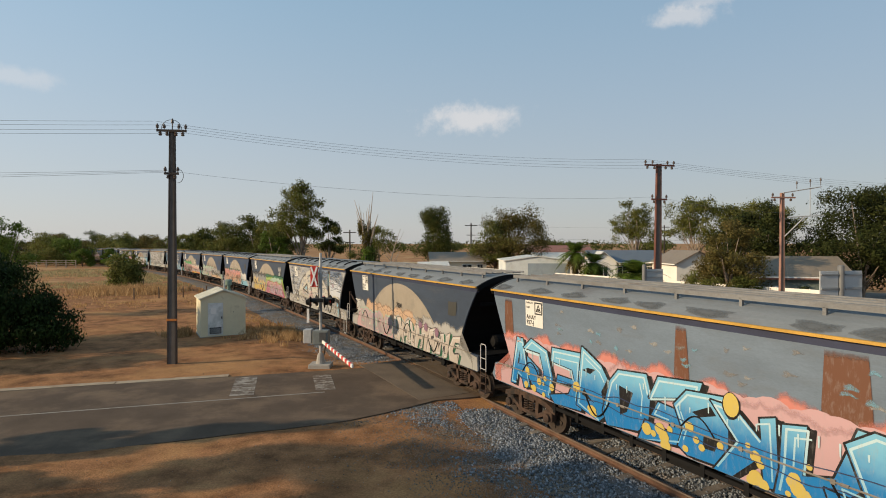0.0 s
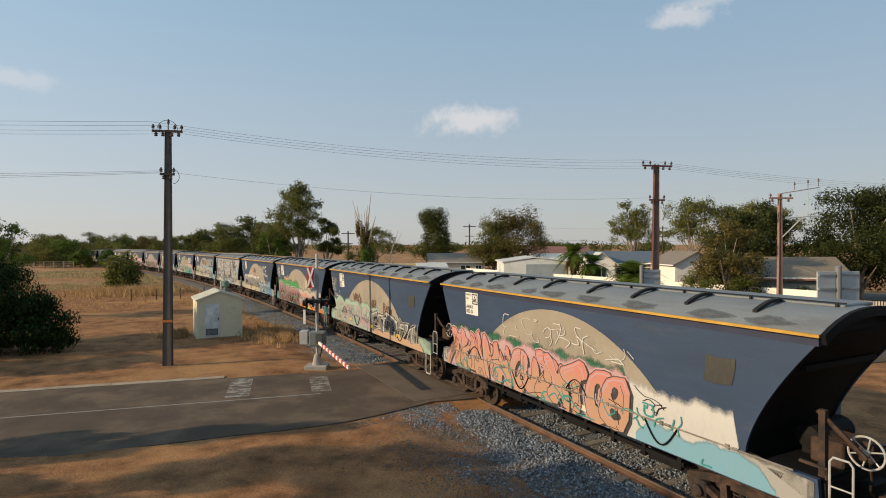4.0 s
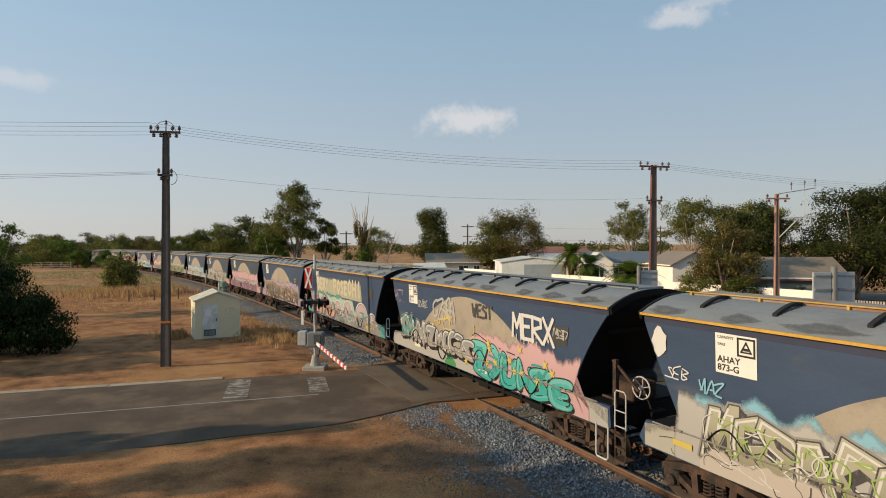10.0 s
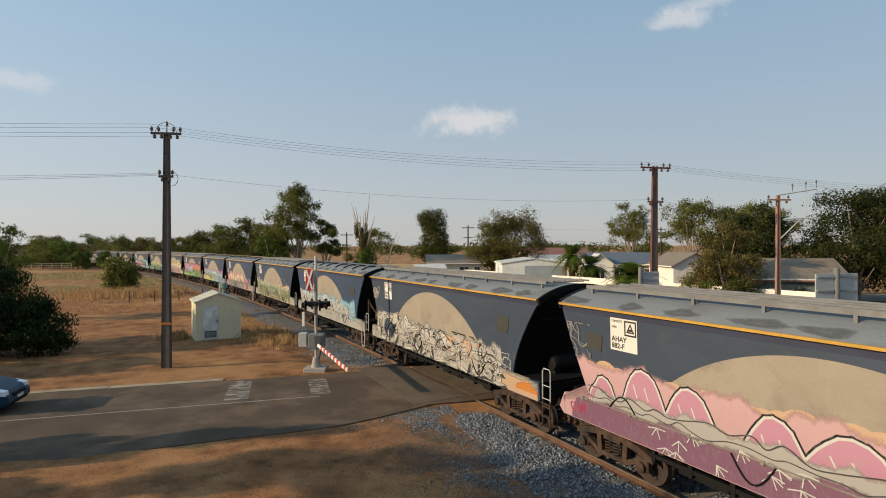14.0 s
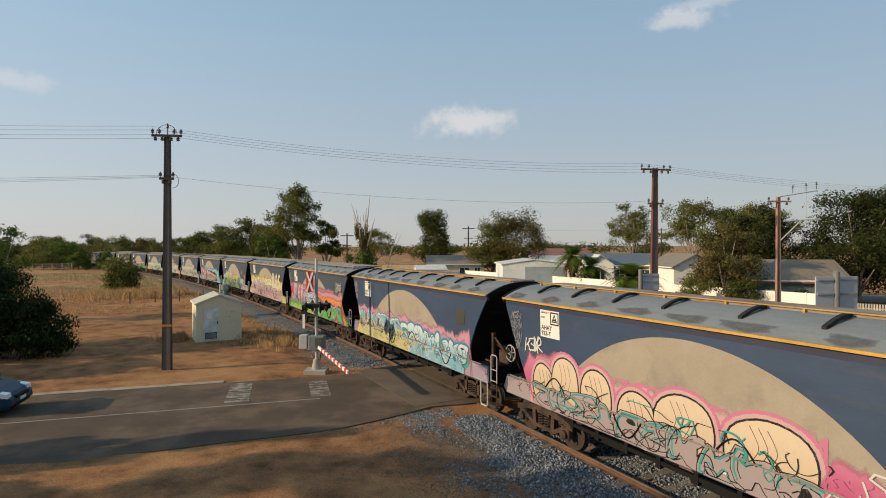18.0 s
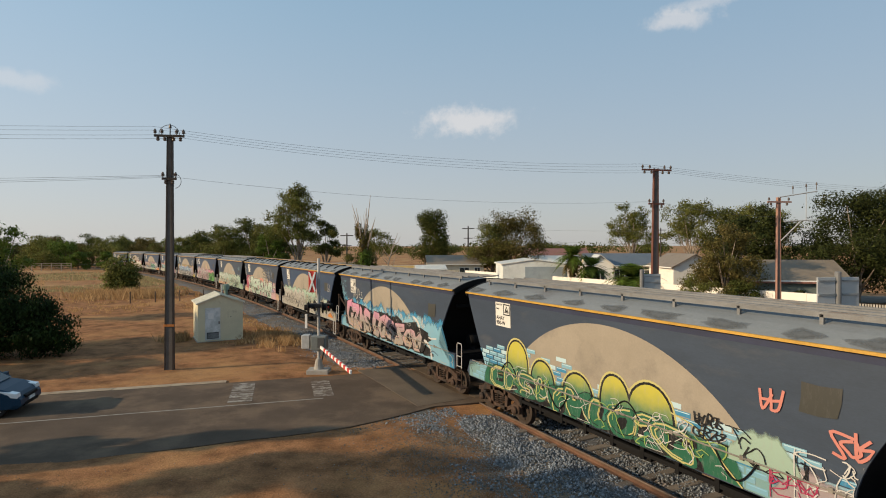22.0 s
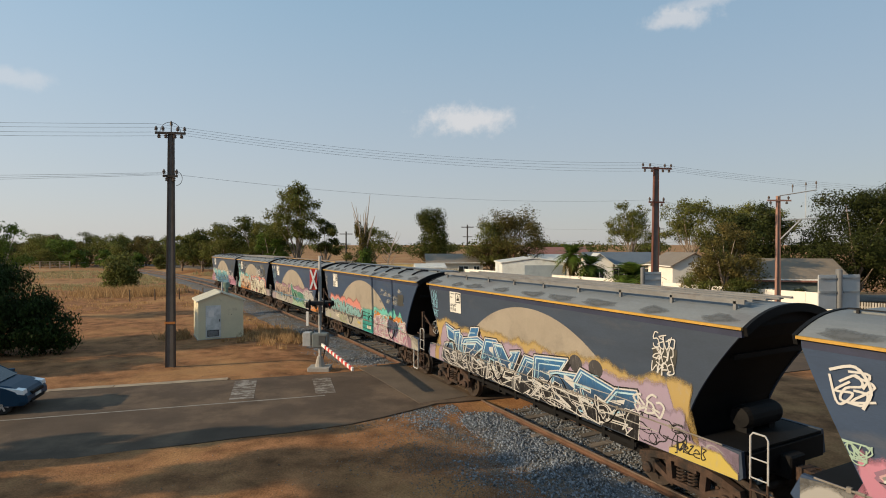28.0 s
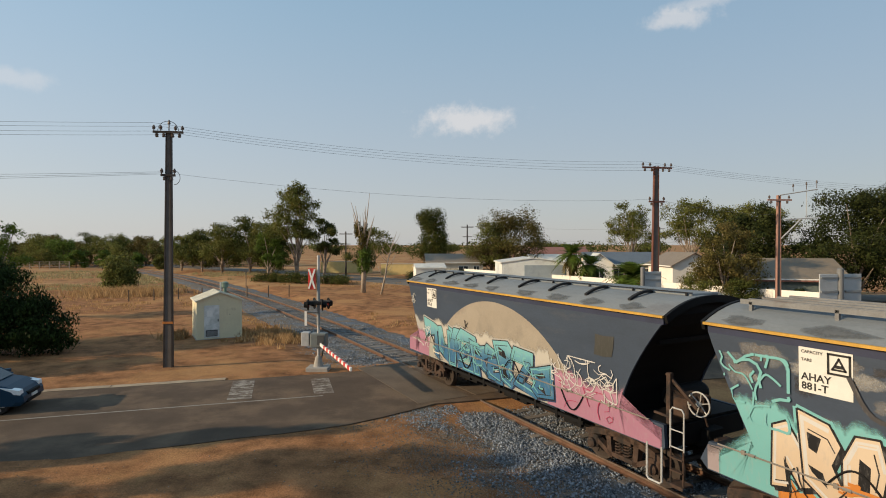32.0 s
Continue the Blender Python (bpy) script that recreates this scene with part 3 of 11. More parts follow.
NAVY = paint("hopper_navy", (0.029, 0.052, 0.100))
SLATE = paint("hopper_slate", (0.036, 0.052, 0.080))
BLUEGREY = paint("hopper_bluegrey", (0.125, 0.165, 0.215))
BARE = paint("hopper_bare", (0.30, 0.305, 0.31), second=(0.185, 0.188, 0.19), second_at=0.53)
ROOF_GREY = mat("roof_grey", (0.178, 0.194, 0.202), rough=0.6, spread=0.15, scale=0.9, fine=22, bump=0.08, second=(0.15, 0.155, 0.16), second_at=0.58, second_scale=0.9, stretch=(0.6, 1, 1))
ROOF_RUST = mat("roof_rust", (0.26, 0.225, 0.19), rough=0.75, spread=0.2, scale=0.9, fine=22, bump=0.1, second=(0.22, 0.115, 0.065), second_at=0.52, second_scale=0.8, stretch=(0.6, 1, 1))
GOLD = mat("gold_stripe", (0.46, 0.265, 0.05), rough=0.6, spread=0.2, scale=2, fine=30, bump=0.03)
NAVY_BAND = mat("navy_band", (0.028, 0.035, 0.07), rough=0.6, spread=0.15, scale=2, fine=30, bump=0.03)
BEIGE = mat("sun_beige", (0.285, 0.25, 0.20), rough=0.6, spread=0.1, scale=1.2, fine=26, bump=0.04, second=(0.22, 0.195, 0.16), second_at=0.58, second_scale=0.8)
BLACK = mat("near_black", (0.006, 0.006, 0.0065), rough=0.7, spread=0.3, scale=2, fine=30, bump=0.15, spec=0.2)
RUBBER = mat("hatch_black", (0.016, 0.016, 0.017), rough=0.8, spread=0.3, scale=4, fine=40, bump=0.1)
RUSTY = mat("bogie_rust", (0.062, 0.038, 0.027), rough=0.85, spread=0.35, scale=4, fine=40, bump=0.35, second=(0.024, 0.02, 0.018), second_at=0.52, second_scale=3)
WHEEL = mat("wheel_steel", (0.05, 0.038, 0.031), rough=0.6, metal=0.3, spread=0.25, scale=5, fine=40, bump=0.1)
GALV = mat("galvanised", (0.44, 0.44, 0.43), rough=0.5, metal=0.2, spread=0.15, scale=6, fine=50, bump=0.05)
PANEL_WHITE = mat("panel_white", (0.62, 0.61, 0.57), rough=0.6, spread=0.05, scale=3, fine=40, bump=0.03, second=(0.62, 0.59, 0.54), second_at=0.64, second_scale=2)
LETTER = mat("letter_black", (0.02, 0.02, 0.02), rough=0.7, spread=0.1, scale=4, fine=40, bump=0)


def side_plane(u, z, out=0.0):
    """A point on the near side of the hopper, out metres proud of it."""
    return (u, -(1.345 + 0.029 * (z - 1.3)) - out, z)


def sheet_y(z):
    return 1.345 + 0.029 * (z - 1.3)


CACHE = {}


def shared(key, maker, material, smooth=False):
    k = (key, material.name)
    if k not in CACHE:
        g = maker()
        me = fixed(g)
        me.name = key
        if smooth:
            me.polygons.foreach_set("use_smooth", [True] * len(me.polygons))
        me.materials.append(material)
        CACHE[k] = me
    return CACHE[k]


def side_sheet(sign):
    zs = [SILL_HI - 0.02 + (EAVE + 0.02 - SILL_HI) * i / 12 for i in range(13)]
    g = Geo()
    for d in (0.0, 0.05):
        for z in zs:
            y = sign * (sheet_y(z) - d)
            g.v += [(-end_x(z, -1), y, z), (end_x(z), y, z)]
    for i in range(12):
        g.f += [(2 * i, 2 * i + 1, 2 * i + 3, 2 * i + 2), (26 + 2 * i + 1, 26 + 2 * i, 26 + 2 * i + 2, 26 + 2 * i + 3), (2 * i + 1, 26 + 2 * i + 1, 26 + 2 * i + 3, 2 * i + 3), (2 * i, 2 * i + 2, 26 + 2 * i + 2, 26 + 2 * i)]
    return g


def arch(k, n=14, y0=1.47, lo=EAVE - 0.01, hi=TOP):
    """Roof curve from the near eave to the far one: steep shoulders, flat crown."""
    t = -1 + 2 * k / n
    return t * y0, lo + (hi - lo) * (1 - abs(t) ** 2.3)


def roof_shell():
    g = Geo()
    n = 14
    for x in (-BODY, BODY):
        for d in (0.0, -0.04):
            for k in range(n + 1):
                y, z = arch(k, n)
                g.v.append((x, y * (1 + d * 0.3), z + d))
    m = n + 1
    for k in range(n):
        g.f += [(k, k + 1, 2 * m + k + 1, 2 * m + k), (m + k + 1, m + k, 3 * m + k, 3 * m + k + 1)]
        g.f += [(k, m + k, m + k + 1, k + 1), (2 * m + k, 2 * m + k + 1, 3 * m + k + 1, 3 * m + k)]
    g.f += [(0, 2 * m, 3 * m, m), (n, m + n, 3 * m + n, 2 * m + n)]
    return g


def end_sheet(sx):
    """The dark slope sheet and the gable under the roof's end."""
    g = Geo()
    zs = [SILL_HI - 0.25 + (EAVE - 0.02 - SILL_HI + 0.25) * i / 10 for i in range(11)]
    for z in zs:
        y = sheet_y(z) - 0.02
        x = end_x(z, sx) - 0.03
        g.v += [(sx * x, -y, z), (sx * (x + 0.02), 0, z), (sx * x, y, z)]
    for i in range(10):
        a = 3 * i
        g.f += [(a, a + 1, a + 4, a + 3), (a + 1, a + 2, a + 5, a + 4)]
    o = len(g.v)
    n = 14
    for k in range(n + 1):
        y, z = arch(k, n)
        g.v += [(sx * (BODY - 0.09), y * 0.96, EAVE - 0.03), (sx * (BODY - 0.09), y * 0.96, z - 0.03)]
    g.f += [(o + 2 * k, o + 2 * k + 2, o + 2 * k + 3, o + 2 * k + 1) for k in range(n)]
    # stiffener
    g.box(sx * (end_x(3.2, sx) + 0.02) - 0.05, -1.1, 3.16, sx * (end_x(3.2, sx) + 0.02) + 0.05, 1.1, 3.26)
    return g


def end_hood(sx):
    """Black rim round the roof's end."""
    g = Geo()
    n = 14
    x0, x1 = sx * (BODY + 0.005), sx * (BODY + 0.075)
    for x in (x0, x1):
        for d in (0.02, -0.14):
            for k in range(n + 1):
                y, z = arch(k, n)
                g.v.append((x, y * (1.0 + d * 0.2), z + d))
    m = n + 1
    for k in range(n):
        g.f += [(k, k + 1, 2 * m + k + 1, 2 * m + k), (m + k + 1, m + k, 3 * m + k, 3 * m + k + 1), (k, m + k, m + k + 1, k + 1), (2 * m + k, 2 * m + k + 1, 3 * m + k + 1, 3 * m + k)]
    g.f += [(0, 2 * m, 3 * m, m), (n, m + n, 3 * m + n, 2 * m + n)]
    return g


def sill(sign):
    """Side sill: a plate with bevelled ends, a folded top and a lower flange."""
    g = Geo()
    lo, hi = SILL_LO, SILL_HI
    out = [(-6.5, lo + 0.15), (-6.34, lo), (6.2, lo), (6.28, lo + 0.08), (6.24, hi), (-6.32, hi)]
    y0, y1 = sign * (sheet_y(1.03) + 0.007), sign * (sheet_y(1.6) - 0.10)
    g.prism(out, "y", y0, y1)
    g.box(-6.2, min(y1, y1 - sign * 0.12), lo + 0.004, 6.2, max(y1, y1 - sign * 0.12), lo + 0.03)
    return g


def underframe():
    g = Geo()
    g.box(-6.5, -0.24, 0.92, 6.5, 0.24, 1.36, bevel=0.03)
    for x in (-4.9, 4.9):
        g.box(x - 0.14, -1.26, 1.2, x + 0.14, 1.26, 1.38)
    for sx in (-1, 1):
        g.box(sx * 6.2 - 0.1, -1.22, 1.08, sx * 6.2 + 0.1, 1.22, 1.5)
        g.box(sx * 5.8 - 0.45, -1.22, 1.52, sx * 5.8 + 0.45, 1.22, 1.56)
    return g


def hopper_chutes():
    g = Geo()
    for x in (0.0,):
        a, b = 1.1, 0.42
        g.add([(x - a, -1.2, 1.4), (x + a, -1.2, 1.4), (x + a, 1.2, 1.4), (x - a, 1.2, 1.4), (x - b, -0.5, 0.5), (x + b, -0.5, 0.5), (x + b, 0.5, 0.5), (x - b, 0.5, 0.5)],
              [(0, 1, 5, 4), (1, 2, 6, 5), (2, 3, 7, 6), (3, 0, 4, 7), (4, 5, 6, 7), (0, 3, 2, 1)])
        g.box(x - 0.6, -0.62, 0.42, x + 0.6, 0.62, 0.52)
    return g


def gate_rail(sign):
    """Long near-black bar with lugs under the sill."""
    g = Geo()
    y = sign * 1.18
    g.box(-3.7, y - 0.04, 0.80, 3.7, y + 0.04, 0.89)
    for x in np.arange(-3.6, 3.7, 0.9):
        g.box(x - 0.05, y - 0.05, 0.72, x + 0.05, y + 0.05, 1.06)
    return g


def coupler(sx):
    g = Geo()
    g.box(sx * 6.5 - 0.2, -0.12, 0.93, sx * 6.5 + 0.2, 0.12, 1.17)
    g.prism([(sx * 6.58, -0.15), (sx * 6.83, -0.20), (sx * 6.85, -0.02), (sx * 6.75, 0.04), (sx * 6.83, 0.16), (sx * 6.6, 0.18)], "z", 0.86, 1.2)
    return g


def brake_cylinder(sx):
    g = Geo()
    g.lathe([(0.05, -0.62), (0.2, -0.6), (0.24, -0.5), (0.24, 0.45), (0.2, 0.55), (0.06, 0.58)], 16, Matrix.Translation((sx * 5.55, 0.25, 1.86)), "y")
    g.box(sx * 5.55 - 0.12, -0.3, 1.56, sx * 5.55 + 0.12, -0.1, 1.7)
    g.box(sx * 5.55 - 0.12, 0.45, 1.56, sx * 5.55 + 0.12, 0.65, 1.7)
    return g


def side_frame(sign):
    """Cast bogie side frame with two windows, spring nest and axle boxes."""
    g = Geo()
    y0, y1 = sign * 0.98, sign * 1.13
    for sx in (-1, 1):
        g.prism([(0, 0.98), (sx * 0.78, 0.86), (sx * 1.18, 0.74), (sx * 1.2, 0.60), (sx * 0.8, 0.70), (0.0, 0.84)], "y", y0, y1)
        g.prism([(sx * 0.36, 0.90), (sx * 0.50, 0.88), (sx * 0.44, 0.30), (sx * 0.30, 0.28)], "y", y0, y1)
        g.prism([(0, 0.32), (sx * 0.44, 0.32), (sx * 0.86, 0.52), (sx * 0.86, 0.66), (sx * 0.4, 0.42), (0, 0.42)], "y", y0, y1)
        g.box(sx * 0.92 - 0.16, min(y0, y1) - 0.02, 0.36, sx * 0.92 + 0.16, max(y0, y1) + 0.02, 0.66, bevel=0.03)
        g.lathe([(0.05, 0.0), (0.12, 0.01), (0.12, 0.09), (0.07, 0.12)] if sign > 0 else [(0.05, 0.0), (0.12, -0.01), (0.12, -0.09), (0.07, -0.12)], 12, Matrix.Translation((sx * 0.92, y1, 0.46)), "y")
    g.box(-0.26, min(y0, y1), 0.72, 0.26, max(y0, y1), 0.9)
    return g


def spring(sign):
    g = Geo()
    for x in (-0.13, 0.13):
        pts = []
        for i in range(41):
            a = i * 2 * math.pi / 9
            pts.append((x + 0.095 * math.cos(a), sign * 1.06 + 0.095 * math.sin(a), 0.42 + 0.30 * i / 40))
        g.tube(pts, 0.02, 6)
    return g


def wheelset():
    g = Geo()
    g.lathe([(0.075, -0.98), (0.075, 0.98)], 12, None, "y")
    for s in (-1, 1):
        p = [(0.12, s * 0.88), (0.40, s * 0.865), (0.455, s * 0.87), (0.46, s * 0.82), (0.475, s * 0.765), (0.49, s * 0.745), (0.485, s * 0.73), (0.40, s * 0.735), (0.15, s * 0.76), (0.12, s * 0.74)]
        g.lathe(p if s < 0 else p[::-1], 28, None, "y")
        for k in range(5):
            a = k * 2 * math.pi / 5
            g.box(-0.05, s * 0.885 - 0.012, 0.2, 0.05, s * 0.885 + 0.012, 0.32, Matrix.Rotation(a, 4, "Y"))
    return g


def bolster():
    g = Geo()
    g.box(-0.2, -1.1, 0.72, 0.2, 1.1, 0.92, bevel=0.03)
    g.lathe([(0.2, 0.9), (0.25, 0.98)], 14)
    g.tube([(-0.55, -0.9, 0.5), (-0.55, 0.9, 0.5)], 0.05)
    g.tube([(0.55, -0.9, 0.5), (0.55, 0.9, 0.5)], 0.05)
    return g


def ladder(sx, wide=0.32):
    g = Geo()
    x0, y = sx * 6.42, -1.36
    a, b = x0, x0 + sx * wide
    g.tube([(a, y, 1.16), (a, y, 1.93), (a + sx * 0.05, y, 2.0), (b - sx * 0.05, y, 2.0), (b, y, 1.93), (b, y, 1.16)], 0.018, 6)
    for z in (1.2, 1.55):
        g.tube([(a, y, z), (b, y, z)], 0.014, 6)
    return g


def foot_step(sx):
    g = Geo()
    a, b = sx * 6.38, sx * 6.76
    x0, x1 = min(a, b), max(a, b)
    # one bent tread plate with turned-down edges
    g.prism([(-1.42, 0.40), (-1.42, 0.47), (-1.10, 0.47), (-1.10, 0.40), (-1.12, 0.40), (-1.12, 0.45), (-1.40, 0.45), (-1.40, 0.40)], "x", x0, x1)
    for x in (sx * 6.43, sx * 6.73):
        g.tube([(x, -1.36, 0.45), (x, -1.36, 1.2)], 0.018, 6)
    for z in (0.72, 0.98):
        g.box(min(sx * 6.43, sx * 6.73), -1.40, z, max(sx * 6.43, sx * 6.73), -1.30, z + 0.025)
    return g


def stirrup(sx):
    g = Geo()
    a, b = sx * 5.82, sx * 6.2
    y = -1.35
    g.tube([(a, y, 1.1), (a, y, 0.37), (a + sx * 0.05, y, 0.32), (b - sx * 0.05, y, 0.32), (b, y, 0.37), (b, y, 1.1)], 0.024, 6)
    return g


def hand_wheel(sx):
    g = Geo()
    n, r = 24, 0.25
    c = Vector((sx * 6.64, -0.78, 2.02))
    g.tube([c + Vector((r * math.cos(k * 2 * math.pi / n), 0, r * math.sin(k * 2 * math.pi / n))) for k in range(n + 1)], 0.018, 6, False)
    for k in range(6):
        a = k * math.pi / 3 + 0.3
        g.tube([c + Vector((0.03 * math.cos(a), 0.03, 0.03 * math.sin(a))), c + Vector((r * math.cos(a), 0, r * math.sin(a)))], 0.012, 5)
    g.lathe([(0.05, -0.03), (0.06, 0.0), (0.05, 0.05)], 10, Matrix.Translation(c), "y")
    return g


def brake_post(sx):
    g = Geo()
    g.tube([(sx * 6.64, -0.76, 2.02), (sx * 6.64, -0.45, 2.02)], 0.03, 6)
    g.box(sx * 6.6 - 0.1, -0.72, 1.84, sx * 6.6 + 0.1, -0.5, 2.16, bevel=0.02)
    g.box(sx * 6.2 - 0.05, -1.16, 1.5, sx * 6.2 + 0.05, -1.06, 2.62)
    g.tube([(sx * 6.12, -1.12, 2.6), (sx * 6.72, -0.95, 1.98)], 0.04, 6)
    g.tube([(sx * 6.2, -1.1, 2.3), (sx * 6.62, -0.6, 1.9)], 0.03, 6)
    g.tube([(sx * 6.6, -0.6, 1.9), (sx * 6.5, -0.3, 1.45)], 0.02, 6)
    g.box(sx * 6.02 - 0.3, -0.6, 1.56, sx * 6.02 + 0.22, 0.2, 1.98, bevel=0.03)
    g.tube([(sx * 6.3, -1.2, 1.56), (sx * 6.3, -1.2, 1.72), (sx * 5.9, -1.22, 1.74)], 0.03, 6)
    return g


def hatch_arm(x):
    """Black curved strap over a roof hatch."""
    g = Geo()
    y_of = lambda t: -1.06 + 0.74 * t
    pts = []
    for i in range(7):
        t = i / 6
        y = y_of(t)
        z = EAVE - 0.01 + (TOP - EAVE + 0.01) * (1 - abs(y / 1.47) ** 2.3) + 0.05 + 0.05 * math.sin(t * math.pi)
        pts.append((x + 0.04 * math.sin(t * 3), y, z))
    w = 0.04
    for a in pts:
        g.v += [(a[0] - w, a[1], a[2]), (a[0] + w, a[1], a[2]), (a[0] + w, a[1], a[2] - 0.06), (a[0] - w, a[1], a[2] - 0.06)]
    for i in range(len(pts) - 1):
        o = 4 * i
        g.f += [(o, o + 1, o + 5, o + 4), (o + 1, o + 2, o + 6, o + 5), (o + 2, o + 3, o + 7, o + 6), (o + 3, o, o + 4, o + 7)]
    o = 4 * (len(pts) - 1)
    g.f += [(3, 2, 1, 0), (o, o + 1, o + 2, o + 3)]
    return g


def hatch_lid():
    """Long raised hatch cover on the crown with edge bars."""
    g = Geo()
    g.box(-6.1, -0.30, TOP - 0.03, 6.1, 0.62, TOP + 0.035, bevel=0.02)
    return g


def hatch_bar():
    g = Geo()
    g.tube([(-6.15, -0.34, TOP + 0.055), (6.15, -0.34, TOP + 0.055)], 0.013, 6)
    for x in np.arange(-6, 6.1, 1.5):
        g.box(x - 0.02, -0.36, TOP - 0.02, x + 0.02, -0.32, TOP + 0.055)
    return g


def walkway():
    """Grating walkways along the roof on short posts."""
    g = Geo()
    for y in (-0.86, -0.62, -0.2, 0.25, 0.66):
        g.box(-6.0, y - 0.035, TOP + 0.045, 6.0, y + 0.035, TOP + 0.085)
    g.box(-6.0, -0.90, TOP + 0.00, 6.0, -0.875, TOP + 0.09)
    for x in np.arange(-5.8, 5.9, 1.45):
        g.box(x - 0.03, -0.9, EAVE + 0.16, x + 0.03, -0.84, TOP + 0.05)
        g.box(x - 0.02, -0.88, TOP + 0.02, x + 0.02, 0.68, TOP + 0.05)
    return g


def side_pipe():
    """Air pipe along the fold of the side, with clamps and a valve."""
    g = Geo()
    y = -sheet_y(1.6) - 0.035
    g.tube([(-6.1, y, 1.60), (-2.0, y, 1.615), (2.0, y, 1.605), (5.9, y, 1.60)], 0.017, 6)
    for x in (-5.6, -4.1, -2.6, -1.15, 0.35, 1.8, 3.3, 4.75):
        g.box(x - 0.035, y - 0.015, 1.565, x + 0.035, y + 0.045, 1.645)
        g.tube([(x + 0.1, y, 1.605), (x + 0.22, y, 1.605)], 0.03, 6)
    return g


def hose(sx, x0, x1, drop, z):
    g = Geo()
    n = 14
    g.tube([(x0 + (x1 - x0) * i / n, -sheet_y(1.6) - 0.03, z + drop * math.sin(math.pi * i / n)) for i in range(n + 1)], 0.018, 6)
    return g


# ---- lettering by strokes: letters as bent lines in a box 0.8 wide and 1 high
GLYPH = {
    "A": ["0,0 .4,1 .8,0", ".18,.38 .62,.38"], "B": ["0,0 0,1 .6,.95 .65,.6 .1,.52 .75,.45 .7,.05 0,0"], "C": [".8,.85 .4,1 .05,.75 .05,.25 .4,0 .8,.15"],
    "D": ["0,0 0,1 .5,.95 .8,.6 .75,.25 .45,0 0,0"], "E": [".75,1 .05,1 .05,0 .75,0", ".05,.52 .6,.52"], "F": [".75,1 .05,1 .05,0", ".05,.52 .6,.52"],
    "G": [".8,.85 .4,1 .05,.7 .05,.25 .4,0 .8,.1 .8,.45 .5,.45"], "H": ["0,0 0,1", ".8,0 .8,1", "0,.5 .8,.5"], "I": [".4,0 .4,1"], "J": [".7,1 .7,.2 .4,0 .1,.2"],
    "K": ["0,0 0,1", ".8,1 .05,.45 .8,0"], "L": ["0,1 0,0 .7,0"], "M": ["0,0 .1,1 .4,.4 .7,1 .8,0"], "N": ["0,0 0,1 .8,0 .8,1"], "O": [".4,0 .05,.3 .05,.7 .4,1 .75,.7 .75,.3 .4,0"],
    "P": ["0,0 0,1 .7,.95 .75,.6 .05,.45"], "R": ["0,0 0,1 .7,.95 .72,.62 .05,.48 .8,0"], "S": [".8,.9 .3,1 .05,.75 .7,.4 .7,.1 .1,0"], "T": ["0,1 .8,1", ".4,1 .4,0"],
    "U": ["0,1 .05,.2 .4,0 .75,.2 .8,1"], "V": ["0,1 .4,0 .8,1"], "W": ["0,1 .2,0 .4,.6 .6,0 .8,1"], "X": ["0,0 .8,1", "0,1 .8,0"], "Y": ["0,1 .4,.5 .8,1", ".4,.5 .4,0"], "Z": ["0,1 .8,1 0,0 .8,0"],
    "8": [".4,.5 .1,.75 .4,1 .7,.75 .4,.5 .05,.25 .4,0 .75,.25 .4,.5"], "9": [".7,.65 .4,.5 .1,.75 .4,1 .7,.75 .6,0"], "4": [".6,0 .6,1 .05,.35 .8,.35"], "!": [".4,1 .4,.35", ".4,.1 .4,.0"], " ": [],
}


# loose letter-like strokes, none of them a word
LOOSE = [
    ["0,0 .1,1 .45,.3 .75,1 .8,.1"], [".75,.9 .3,1 .05,.7 .5,.45 .75,.2 .3,0 0,.15"], ["0,1 .15,.1 .5,0 .8,.3 .7,1", ".3,.5 .55,.5"], ["0,0 .2,.95 .6,1 .8,.6 .3,.5 .8,0"],
    [".8,.85 .35,1 .05,.6 .15,.1 .6,0 .8,.3 .5,.45"], ["0,.9 .8,1 .2,.05 .8,0"], [".05,0 .1,1", ".1,.5 .7,.95", ".25,.55 .8,0"], [".4,0 .05,.35 .15,.85 .5,1 .8,.7 .7,.2 .4,0"], ["0,.1 .4,1 .8,0", ".2,.45 .65,.4"],
    [".75,1 .1,.95 .15,.55 .65,.5", ".15,.55 .1,.05 .8,0"], ["0,1 .35,.1 .5,.7 .8,0", ".5,.7 .75,1"], [".1,0 .1,1 .75,.75 .2,.5 .8,.25 .1,0"],
]


